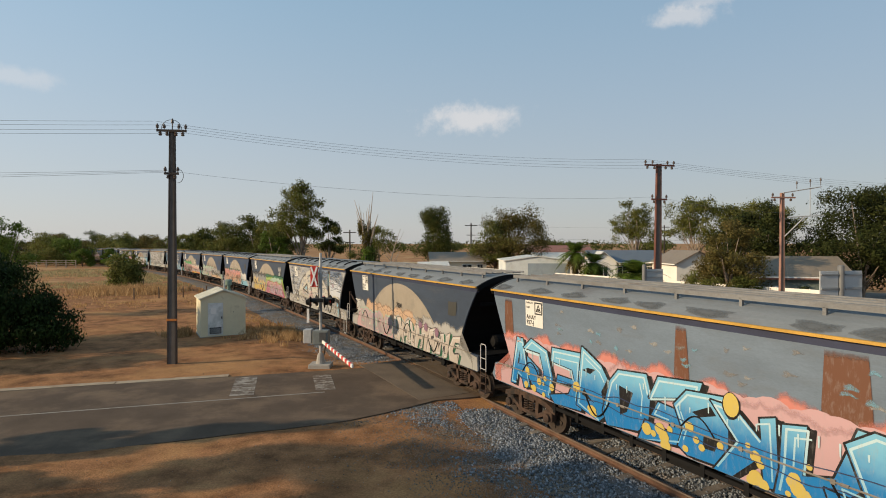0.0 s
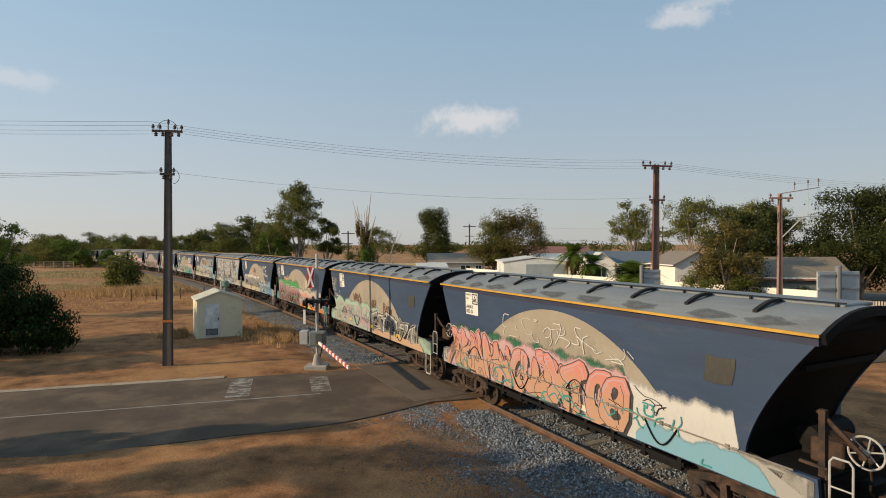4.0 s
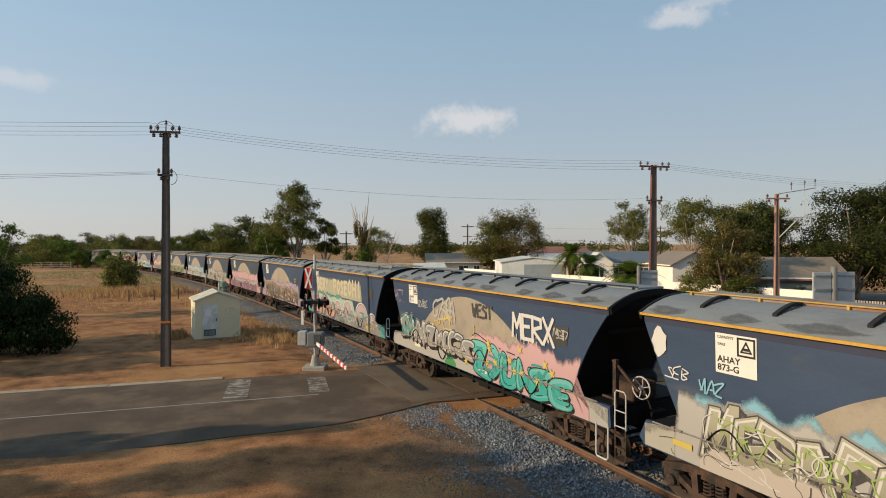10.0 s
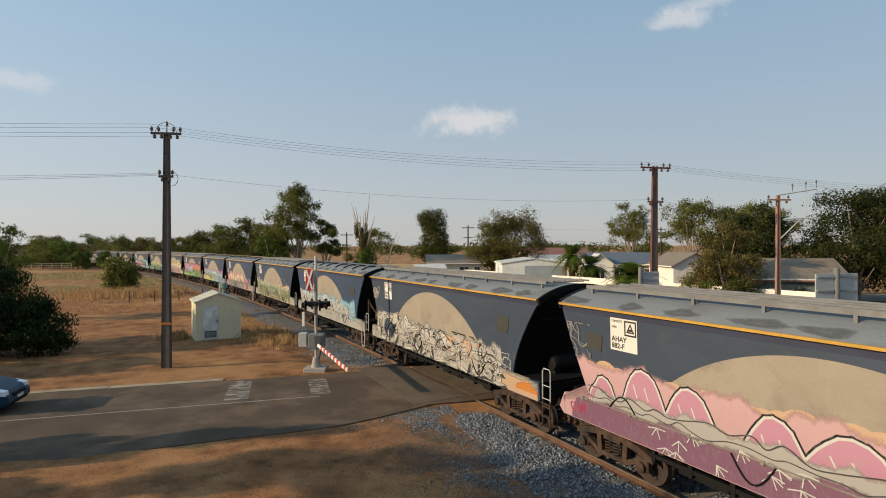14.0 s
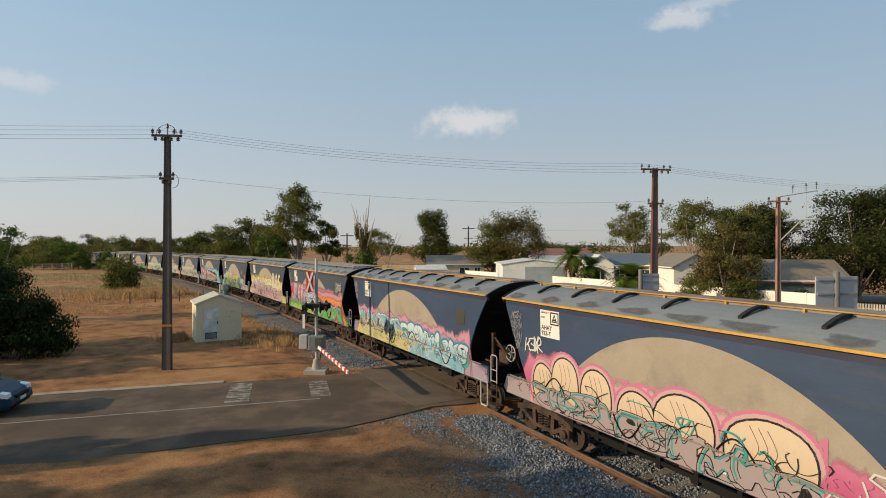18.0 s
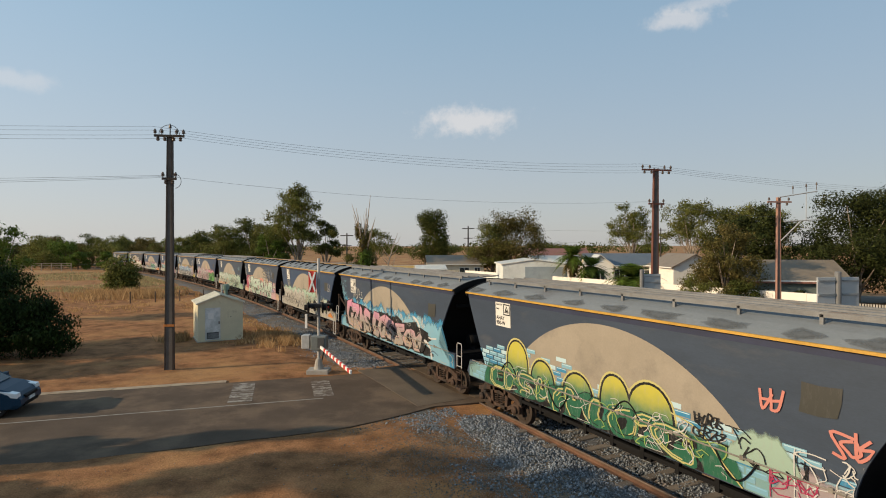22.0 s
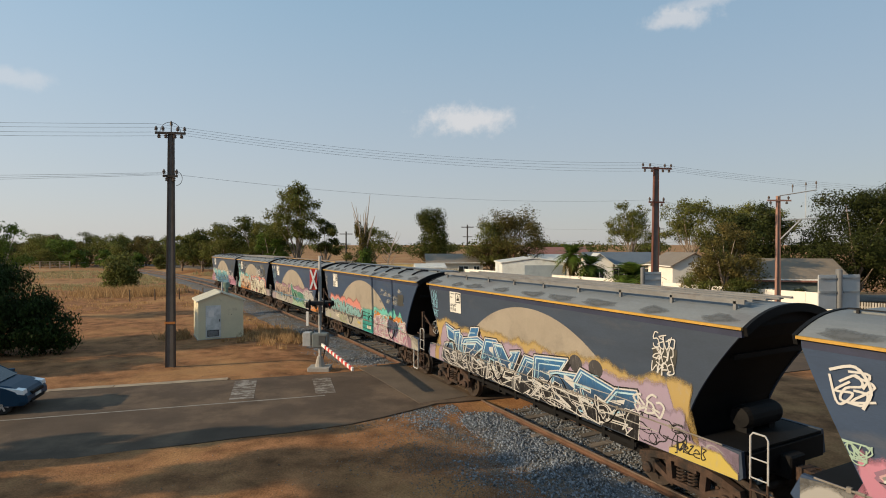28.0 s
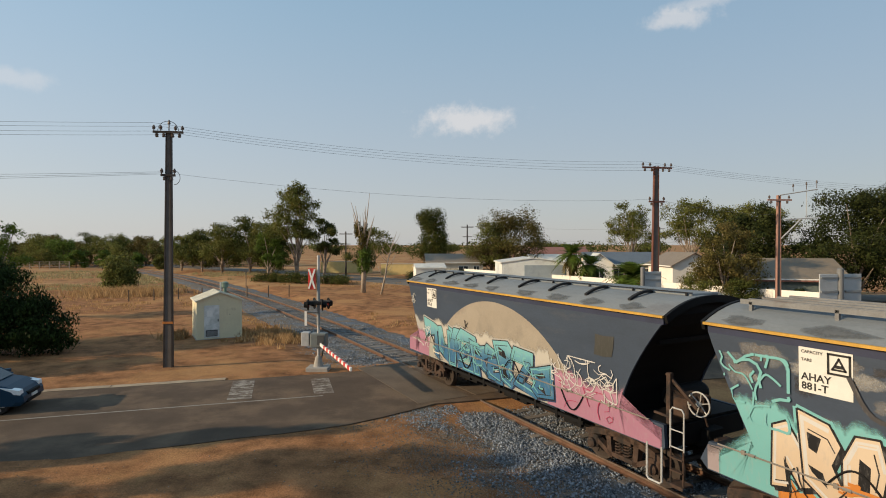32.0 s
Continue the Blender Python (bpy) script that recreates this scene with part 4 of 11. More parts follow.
# bold letter-like shapes in a unit box: an outline, then its dark openings; none of them spells a word
FORMS = [
    ("0,0 .26,0 .36,.28 .62,.26 .7,-.02 1,.02 .74,1.02 .34,.96", ".42,.46 .58,.46 .52,.76"),
    ("0,0 .7,-.02 1,.2 .82,.52 .96,.78 .7,1.02 .04,1", ".3,.2 .62,.2 .58,.36 .3,.36", ".3,.62 .56,.62 .56,.78 .3,.8"),
    (".2,0 .9,-.04 1.04,.26 .5,.24 .36,.5 .48,.74 1,.66 .9,1.04 .2,1 -.04,.5",),
    ("0,0 .95,-.05 1.04,.24 .36,.24 .36,.4 .8,.4 .84,.62 .34,.6 .34,.76 1.04,.78 .94,1.06 -.04,1",),
    (".2,0 .8,-.04 1,.12 .98,.54 .56,.52 .58,.28 .4,.26 .34,.5 .44,.76 1.02,.7 .92,1.05 .18,1 -.04,.5",),
    ("0,0 .3,-.05 .32,.36 .64,.36 .66,0 1,.02 .96,1.04 .66,.98 .64,.62 .34,.62 .3,1.06 -.04,.96",),
    ("-.04,0 .3,0 .32,.34 .66,-.06 1.1,.04 .6,.5 1.06,.98 .66,1.06 .34,.66 .3,1.02 -.02,.97",),
    ("-.06,0 .2,0 .28,.52 .46,.1 .58,.1 .74,.54 .8,0 1.08,.02 .94,1.06 .68,1 .52,.6 .34,1.04 .06,.98",),
    ("0,0 .28,-.04 .3,.5 .66,-.02 1,0 1,1.06 .7,1 .68,.52 .34,1.04 0,.96",),
    (".2,0 .8,-.02 1.02,.3 .98,.76 .76,1.02 .22,1 -.02,.72 0,.28", ".38,.28 .62,.28 .66,.7 .38,.72"),
    ("0,-.02 .3,0 .34,.36 .5,.36 .74,-.06 1.1,0 .8,.42 1,.62 .94,.94 .66,1.03 .02,1", ".34,.58 .64,.58 .62,.78 .34,.8"),
    ("0,.1 .2,-.04 .84,0 1.02,.24 .92,.5 .44,.64 .44,.74 1,.68 .94,1.0 .3,1.05 .02,.8 .1,.5 .6,.36 .58,.26 .04,.34",),
    (".3,0 .7,-.04 .66,.7 1.08,.66 1.02,1.0 .5,1.05 -.06,1 0,.68 .34,.7",),
    ("0,.3 .2,0 .8,-.02 1,.26 1.04,1.04 .7,1 .68,.36 .34,.36 .32,1.05 -.04,.98",),
    ("-.02,0 1,-.05 1.04,.26 .5,.27 1.02,.76 .96,1.04 0,1 -.02,.72 .5,.72 0,.24",),
]


def round_off(pts, times):
    """Corners of a closed line cut off again and again."""
    for _ in range(times):
        out = []
        for i, (ax, az) in enumerate(pts):
            bx, bz = pts[(i + 1) % len(pts)]
            out += [(ax * 0.75 + bx * 0.25, az * 0.75 + bz * 0.25), (ax * 0.25 + bx * 0.75, az * 0.25 + bz * 0.75)]
        pts = out
    return pts


def bent(pts, n=5):
    """A smooth open line through the points."""
    out = []
    for i in range(len(pts) - 1):
        p = [Vector(pts[max(0, i - 1)]), Vector(pts[i]), Vector(pts[i + 1]), Vector(pts[min(len(pts) - 1, i + 2)])]
        for k in range(n):
            t = k / n
            q = 0.5 * ((2 * p[1]) + (p[2] - p[0]) * t + (2 * p[0] - 5 * p[1] + 4 * p[2] - p[3]) * t * t + (3 * p[1] - p[0] - 3 * p[2] + p[3]) * t ** 3)
            out.append((q.x, q.y))
    return out + [tuple(pts[-1])]


def thin_out(ob, g):
    if g.thin:
        ob.data.attributes.new("thin", "FLOAT", "POINT").data.foreach_set("value", g.thin)


def pieces(g):
    """The separate solids of a Geo, each as a Geo."""
    top = list(range(len(g.v)))

    def root(i):
        while top[i] != i:
            top[i] = top[top[i]]
            i = top[i]
        return i
    for q in g.f:
        for i in q[1:]:
            top[root(i)] = root(q[0])
    found = {}
    for q in g.f:
        h, seen = found.setdefault(root(q[0]), (Geo(), {}))
        for i in q:
            if i not in seen:
                seen[i] = len(h.v)
                h.v.append(g.v[i])
        h.f.append(tuple(seen[i] for i in q))
    return [h for h, seen in found.values()]


def on_side(u, z):
    """u held within the painted side at height z."""
    lo, hi = (end_x(z, -1), end_x(z)) if z > SILL_HI else (6.36, 6.22)
    return min(hi - 0.02, max(0.02 - lo, u))


class Spray:
    """Flat shapes on the near side, layer above layer, one mesh a colour."""

    def __init__(self, seed):
        self.layers, self.rnd, self.count, self.unit, self.units = {}, random.Random(seed), 0, "", 0

    def quad(self, key, pts, out):
        g = self.layers.setdefault((key, self.unit), Geo())
        self.count += 1
        o = out + 0.00004 * (self.count % 50)
        ok = []
        for u, z in pts:
            z = min(EAVE - 0.16, max(SILL_LO + 0.015, z))
            ok.append(side_plane(on_side(u, z), z, 0.011 + o))
        g.add(ok, [tuple(range(len(ok)))])

    def stroke(self, key, line, w, out, taper=0.0):
        for i, ((ax, az), (bx, bz)) in enumerate(zip(line, line[1:])):
            d = Vector((bx - ax, bz - az))
            if d.length < 1e-4:
                continue
            d.normalize()
            n = Vector((-d.y, d.x)) * w / 2
            a = Vector((ax, az)) - d * w * 0.45
            b = Vector((bx, bz)) + d * w * 0.45
            t = 1 - taper * (i == len(line) - 2)
            self.quad(key, [a - n, b - n * t, b + n * t, a + n], out)

    def spike(self, key, line, w, out):
        """Pointed ends, as sprayed letters have them."""
        for (ax, az), (bx, bz) in ((line[1], line[0]), (line[-2], line[-1])):
            d = Vector((bx - ax, bz - az))
            if d.length < 1e-4:
                continue
            d.normalize()
            n = Vector((-d.y, d.x)) * w / 2
            e = Vector((bx, bz)) + d * w * 0.4
            turn = Vector((0.25, 0.2)) * w
            self.quad(key, [e - n, e + d * w * 0.7 + turn, e + n], out)

    def glyph(self, ch, u, z, w, h, lean=0.0, jit=0.0):
        out = []
        for poly in GLYPH.get(ch) or self.rnd.choice(LOOSE):
            line = []
            for p in poly.split():
                a, b = (float(q) for q in p.split(","))
                a += self.rnd.uniform(-jit, jit)
                b += self.rnd.uniform(-jit, jit)
                line.append((u + (a / 0.8) * w + lean * b * h, z + b * h))
            out.append(line)
        return out

    def tag(self, text, u, z, h, colour, w=0.05, gap=0.75, lean=0.1, jit=0.05, drift=0.0, out=0.014):
        """Writing: true letters for a word, or joined loose strokes for a count of illegible ones."""
        if isinstance(text, str):
            for ch in text:
                if ch != " ":
                    for line in self.glyph(ch, u, z, h * 0.62, h, lean, jit):
                        self.stroke(colour, line, w, out)
                u += h * gap
                z += drift
            return
        last = -1
        for i in range(text):
            k = self.rnd.choice([q for q in range(len(LOOSE)) if q != last])
            last = k
            fx, fz = self.rnd.random() < 0.5, self.rnd.random() < 0.5
            hh = h * self.rnd.uniform(0.7, 1.15)
            for poly in LOOSE[k]:
                line = []
                for p in poly.split():
                    a, b = (float(q) for q in p.split(","))
                    a, b = (0.8 - a if fx else a) + self.rnd.uniform(-0.16, 0.16), (1 - b if fz else b) + self.rnd.uniform(-0.16, 0.16)
                    line.append((u + a * 0.85 * h + lean * b * hh, z + b * hh))
                self.edge(colour, bent(line, 4), w * 0.8, out + 0.0003 * (i % 4), False)
            u += h * gap * self.rnd.uniform(0.7, 1.05)
            z += drift + self.rnd.uniform(-0.06, 0.06) * h

    def band(self, key, u0, u1, z0, z1, rough=0.14, bumps=1.6, out=0.0, tail=0.5):
        """Sprayed background with a cloudy upper edge that thins out."""
        self.units += 1
        g = self.layers.setdefault((key, "painted_band#%d" % self.units), Geo())
        self.count += 1
        o = 0.011 + out + 0.00004 * (self.count % 50)
        ph = self.rnd.uniform(0, 9)
        n = max(4, int((u1 - u0) / 0.07))
        soft = min(0.26, (z1 - z0) * 0.3)
        thin, pts = [], []
        for i in range(n + 1):
            u = u0 + (u1 - u0) * i / n
            e = min(1, (u - u0) / tail + 0.3, (u1 - u) / tail + 0.3)
            zz = z0 + (z1 - z0) * e + rough * (abs(math.sin(u * bumps + ph)) * 1.1 - 0.4) + rough * 0.9 * noise.noise(Vector((u * 3.1, ph, 0))) + rough * 0.5 * noise.noise(Vector((u * 9.0, ph, 3)))
            zz = max(zz, z0 + 0.1)
            end = 0.55 if i in (0, n) and z1 - z0 > 0.5 else 0.0
            for z, t in ((z0, end), (z0 + (zz - z0) * 0.5, end), (max(z0 + (zz - z0) * 0.55, zz - soft * 0.6), end), (zz + soft * 0.2, 1.0)):
                z = min(EAVE - 0.2, max(SILL_LO + 0.015, z))
                pts.append(side_plane(on_side(u, z), z, o))
                thin.append(t)
        fs = [(4 * i + k, 4 * i + 4 + k, 4 * i + 5 + k, 4 * i + 1 + k) for i in range(n) for k in range(3)]
        g.add(pts, fs)
        g.thin = thin

    def blob(self, key, u, z, ru, rz, out, n=14, wob=0.12):
        """A dab of paint; the larger ones thin out towards the rim."""
        ph = self.rnd.uniform(0, 9)
        if ru >= 0.19:
            self.units += 1
            g = self.layers.setdefault((key, "paint_dab#%d" % self.units), Geo())
            o = 0.011 + out + 0.00004 * (self.units % 50)
            ring = [(u + 1.25 * ru * math.cos(k * 2 * math.pi / 18) * (1 + wob * math.sin(3 * k + ph)), z + 1.25 * rz * math.sin(k * 2 * math.pi / 18) * (1 + wob * math.cos(2 * k + ph))) for k in range(18)]
            mid = [(u + 0.5 * (a - u), z + 0.5 * (b - z)) for a, b in ring]
            pts = []
            for a, b in [(u, z)] + mid + ring:
                b = min(EAVE - 0.2, max(SILL_LO + 0.015, b))
                pts.append(side_plane(on_side(a, b), b, o))
            g.add(pts, [(0, 1 + k, 1 + (k + 1) % 18) for k in range(18)] + [(1 + k, 19 + k, 19 + (k + 1) % 18, 1 + (k + 1) % 18) for k in range(18)])
            g.thin = [0.1] + [0.3] * 18 + [1.1] * 18
            return
        self.quad(key, [(u + ru * math.cos(k * 2 * math.pi / n) * (1 + wob * math.sin(3 * k + ph)), z + rz * math.sin(k * 2 * math.pi / n) * (1 + wob * math.cos(2 * k + ph))) for k in range(n)], out)

    def piece(self, text, u0, u1, z0, z1, fill, line, halo=None, w=0.26, lean=0.06, jit=0.07, bounce=0.14):
        """Big letter shapes with an outline and a halo, overlapping each other."""
        n = len(text) if isinstance(text, str) else text
        pitch = (u1 - u0) / n
        for i in range(n):
            u = u0 + i * pitch + self.rnd.uniform(-0.06, 0.06)
            hz = (z1 - z0) * (1 - 1.6 * bounce * self.rnd.random())
            zz = z0 + w * 0.3 + self.rnd.uniform(0, 0.06)
            bump = 0.0004 * i
            ch = text[i] if isinstance(text, str) else ""
            self.units += 1
            strokes = self.glyph(ch, u + pitch * 0.08, zz, pitch * 0.80, hz - w * 0.8, lean, jit)
            self.unit = "letter_edge#%d" % self.units
            for ln in strokes:
                if halo:
                    self.stroke(halo, ln, w + 0.22, 0.004 + bump)
                    self.spike(halo, ln, w + 0.22, 0.004 + bump)
                self.stroke(line, ln, w + 0.09, 0.008 + bump, 0.4)
                self.spike(line, ln, w + 0.10, 0.008 + bump)
                self.stroke(line, [(a + 0.07, b - 0.08) for a, b in ln], w * 0.9, 0.007 + bump, 0.3)
            self.unit = "letter#%d" % self.units
            for ln in strokes:
                self.stroke(fill, ln, w, 0.012 + bump, 0.35)
                self.spike(fill, ln, w, 0.012 + bump)
            self.unit = ""

    def poly(self, key, pts, out):
        """A flat shape at an exact level."""
        g = self.layers.setdefault((key, self.unit), Geo())
        self.count += 1
        ok = []
        for u, z in pts:
            z = min(EAVE - 0.22, max(SILL_LO + 0.012, z))
            ok.append(side_plane(on_side(u, z), z, 0.011 + out + 0.00002 * (self.count % 12)))
        g.add(ok, [tuple(range(len(ok)))])

    def edge(self, key, pts, w, out, closed=True):
        """A line of paint along the points."""
        ring = list(pts) + ([pts[0]] if closed else [])
        for (ax, az), (bx, bz) in zip(ring, ring[1:]):
            d = Vector((bx - ax, bz - az))
            if d.length < 1e-4:
                continue
            d.normalize()
            n = Vector((-d.y, d.x)) * w / 2
            a, b = Vector((ax, az)) - d * w * 0.3, Vector((bx, bz)) + d * w * 0.3
            self.poly(key, [a - n, b - n, b + n, a + n], out)

    def arc(self, key, pts, w, out=0.024):
        self.edge(key, bent(pts), w, out, False)

    def blocks(self, n, u0, u1, z0, top, fill, line, halo=None, shade=None, shine=None, soft=0, lean=0.08, lap=1.35, lw=0.04, halo_w=0.13, drop=(0.13, -0.10), inner=2, tall=0.2, jit=0.05, base=0.0, pick=None):
        """A row of bold overlapping letter-like shapes with halo, block shade, outline and highlights."""
        R = self.rnd
        n = n + (n + 2) // 4
        pitch = (u1 - u0) / n
        t0, t1 = top if isinstance(top, tuple) else (top, top)
        made = []
        for i in range(n):
            f = FORMS[R.choice(pick) if pick else R.randrange(len(FORMS))]
            fx, fz = R.random() < 0.5, R.random() < 0.35
            w = pitch * lap * R.uniform(0.9, 1.12)
            x0 = u0 + (i + 0.5) * pitch - w / 2
            h = (t0 + (t1 - t0) * (i + 0.5) / n - z0) * (1 - tall * R.random())
            le, bow, tip = lean + R.uniform(-0.22, 0.22), R.uniform(-0.16, 0.16), R.uniform(-0.22, 0.22)
            zz = z0 + R.uniform(-0.02, 0.06)
            polys = []
            for q in f:
                pts = []
                for p in q.split():
                    a, b = (float(c) for c in p.split(","))
                    a = (1 - a if fx else a) + R.uniform(-jit, jit) * 1.6 + bow * math.sin(3.0 * b)
                    b = (1 - b if fz else b) + R.uniform(-jit, jit) * 1.4 + tip * (a - 0.5)
                    pts.append((x0 + w * a + le * h * b, zz + h * b))
                polys.append(round_off(pts, soft))
            self.units += 1
            made.append((polys, self.units))
        order = list(range(n))
        for i in order:
            polys, un = made[i]
            self.unit = "letter_edge#%d" % un
            if halo:
                self.poly(halo, polys[0], base + 0.0030)
                self.edge(halo, polys[0], 2 * halo_w, base + 0.0033)
            if shade:
                moved = [(a + drop[0], b + drop[1]) for a, b in polys[0]]
                for k in range(len(moved)):
                    j = (k + 1) % len(moved)
                    self.poly(shade, [polys[0][k], polys[0][j], moved[j], moved[k]], base + 0.0050)
                self.edge(shade, moved, lw, base + 0.0053)
        for i in order:
            polys, un = made[i]
            b = base + 0.0062 + 0.0010 * (i if n < 13 else i % 13)
            self.unit = "letter_edge#%d" % un
            self.edge(line, polys[0], 2 * lw, b)
            self.unit = "letter#%d" % un
            self.poly(fill, polys[0], b + 0.0004)
            self.unit = "letter_edge#%d" % un
            for q in polys[1:]:
                self.poly(line, q, b + 0.0007)
            cx = sum(p[0] for p in polys[0]) / len(polys[0])
            cz = sum(p[1] for p in polys[0]) / len(polys[0])
            m = len(polys[0])
            for k in range(inner):
                j = R.randrange(m)
                run = [polys[0][(j + q) % m] for q in range(max(3, m // 4))]
                g = R.uniform(0.62, 0.84)
                self.edge(line if k % 2 else (shine or line), [(cx + (a - cx) * g, cz + (c - cz) * g) for a, c in run], 0.02 if k % 2 else 0.03, b + 0.0008, False)
            if shine:
                lit = sorted(range(m), key=lambda k: polys[0][k][0] * 0.6 - polys[0][k][1])[0]
                run = [polys[0][(lit + q) % m] for q in range(-(1 + m // 8), 2 + m // 6)]
                self.edge(shine, [(cx + (a - cx) * 0.88, cz + (c - cz) * 0.88) for a, c in run], 0.04, b + 0.0009, False)
            self.unit = ""

    def drips(self, key, u0, u1, z, n, out=0.021, deep=0.5):
        """Runs of paint."""
        for _ in range(n):
            u, d, zz = self.rnd.uniform(u0, u1), deep * self.rnd.uniform(0.3, 1), z + self.rnd.uniform(-0.15, 0.1)
            self.poly(key, [(u - 0.015, zz), (u + 0.018, zz), (u + 0.012, zz - d), (u, zz - d - 0.02), (u - 0.008, zz - d)], out)

    def smear(self, keys, u0, u1, z0, z1, n, out=0.003, long=0.6, w=0.07):
        """Roller and brush marks, and art2's painted-in sky gloss, thinning at their rims."""
        for i in range(n):
            key = P(self.rnd.choice(keys))
            g = self.layers.setdefault((key, "brushwork#%s" % key), Geo())
            g.thin = g.thin or []
            u, z = self.rnd.uniform(u0, u1), self.rnd.uniform(z0, z1)
            ru, rz = long * self.rnd.uniform(0.25, 0.6), w * self.rnd.uniform(0.6, 1.6)
            ring = [(u + ru * (1 + 0.2 * math.sin(3 * k + u)) * math.cos(k * math.pi / 7), z + rz * math.sin(k * math.pi / 7) + 0.04 * math.sin(u + k)) for k in range(14)]
            pts = []
            for a, b in [(u, z)] + [(u + 0.55 * (a - u), z + 0.55 * (b - z)) for a, b in ring] + ring:
                b = min(EAVE - 0.2, max(SILL_LO + 0.015, b))
                pts.append(side_plane(on_side(a, b), b, 0.011 + out + 0.00006 * (i % 30)))
            g.add(pts, [(0, 1 + k, 1 + (k + 1) % 14) for k in range(14)] + [(1 + k, 15 + k, 15 + (k + 1) % 14, 1 + (k + 1) % 14) for k in range(14)])
            g.thin += [0.45] + [0.6] * 14 + [1.3] * 14

    def waves(self, key, u0, u1, z, amp, step, w, out=0.023):
        """A long wavering line."""
        pts, u = [], u0
        while u < u1:
            pts.append((u, z + amp * self.rnd.uniform(-1, 1)))
            u += step * self.rnd.uniform(0.7, 1.3)
        if len(pts) > 2:
            self.arc(key, pts, w, out)

    def scrawl(self, key, u0, u1, z0, z1, n, w, out=0.019):
        """Loose looping lines."""
        for _ in range(n + n // 2):
            u, z = self.rnd.uniform(u0, u1), self.rnd.uniform(z0, z1)
            line, a = [(u, z)], self.rnd.uniform(0, 6.3)
            turn = self.rnd.uniform(-1.3, 1.3)
            step = self.rnd.uniform(0.10, 0.24)
            for k in range(self.rnd.randint(2, 6)):
                a += turn + self.rnd.uniform(-0.9, 0.9)
                u += step * math.cos(a)
                z += step * 0.9 * math.sin(a)
                line.append((min(u1, max(u0, u)), min(z1, max(z0, z))))
            self.edge(key, bent(line, 3) if self.rnd.random() < 0.6 else line, w * self.rnd.uniform(0.45, 0.9), out + 0.0002 * self.rnd.randrange(8), False)

    def puffs(self, key, u0, u1, z, r, out, line=None, lw=0.03):
        """A row of overlapping rounded cloud tops."""
        u, k = u0, 0
        while u < u1:
            q = r * self.rnd.uniform(0.7, 1.3)
            ring = [(u + q * 1.25 * math.cos(a * math.pi / 8), z + q * math.sin(a * math.pi / 8) * 0.9) for a in range(16)]
            if line:
                self.edge(line, ring, lw * 2, out + 0.0002 * (k % 2))
            self.poly(key, ring, out + 0.0001 + 0.0002 * (k % 2))
            u += q * self.rnd.uniform(1.0, 1.7)
            z += self.rnd.uniform(-0.06, 0.06)
            k += 1

    def done(self, parent):
        for key, g in self.layers.items():
            key, unit = key
            ob = part(unit.split("#")[0] or "painted_scribble", g, MATS[key], parent)
            thin_out(ob, g)
            if not unit or unit.startswith("brushwork"):
                tagged(ob, kind="stuff")


for nm, c in dict(black=(0.016, 0.016, 0.018), white=(0.74, 0.73, 0.70), grey=(0.32, 0.31, 0.30), lightgrey=(0.50, 0.49, 0.46), charcoal=(0.075, 0.072, 0.075), pink=(0.62, 0.27, 0.37), rose=(0.66, 0.42, 0.44), salmon=(0.72, 0.27, 0.22), red=(0.58, 0.07, 0.06),
                  crimson=(0.50, 0.05, 0.13), orange=(0.72, 0.26, 0.05), peach=(0.66, 0.45, 0.30), yellow=(0.72, 0.56, 0.14), lemon=(0.66, 0.60, 0.24), lime=(0.36, 0.50, 0.13), green=(0.07, 0.34, 0.11), forest=(0.03, 0.16, 0.09), olive=(0.19, 0.24, 0.10),
                  mint=(0.42, 0.58, 0.47), teal=(0.06, 0.37, 0.35), aqua=(0.22, 0.55, 0.55), sky=(0.26, 0.52, 0.66), azure=(0.06, 0.30, 0.52), royal=(0.05, 0.13, 0.36), navyink=(0.04, 0.06, 0.14), purple=(0.17, 0.07, 0.22), lilac=(0.43, 0.34, 0.45), mauve=(0.33, 0.19, 0.27), cream=(0.66, 0.60, 0.44), brown=(0.19, 0.085, 0.05)).items():
    fade(nm + "_paint", tuple(x * 0.62 for x in c), tuple(x * 0.70 for x in c), 1.5, 2.6)
for nm, lo, hi in (("azuresky", (0.015, 0.22, 0.56), (0.22, 0.55, 0.76)), ("tealblue", (0.05, 0.18, 0.34), (0.22, 0.52, 0.56)), ("pinkgrey", (0.40, 0.36, 0.33), (0.68, 0.28, 0.44)), ("greenyellow", (0.03, 0.20, 0.14), (0.60, 0.54, 0.08)), ("orangegreen", (0.08, 0.36, 0.12), (0.72, 0.30, 0.05)),
                   ("lilaclime", (0.40, 0.52, 0.14), (0.42, 0.38, 0.52)), ("plumpink", (0.22, 0.11, 0.19), (0.55, 0.25, 0.38)), ("peachrose", (0.62, 0.36, 0.24), (0.70, 0.26, 0.22)), ("blueblack", (0.02, 0.025, 0.03), (0.07, 0.17, 0.36)), ("steel", (0.38, 0.36, 0.33), (0.26, 0.28, 0.29)), ("yellowblue", (0.58, 0.52, 0.20), (0.24, 0.42, 0.56))):
    fade(nm + "_paint", tuple(x * 0.68 for x in lo), tuple(x * 0.74 for x in hi), 1.6, 2.4)


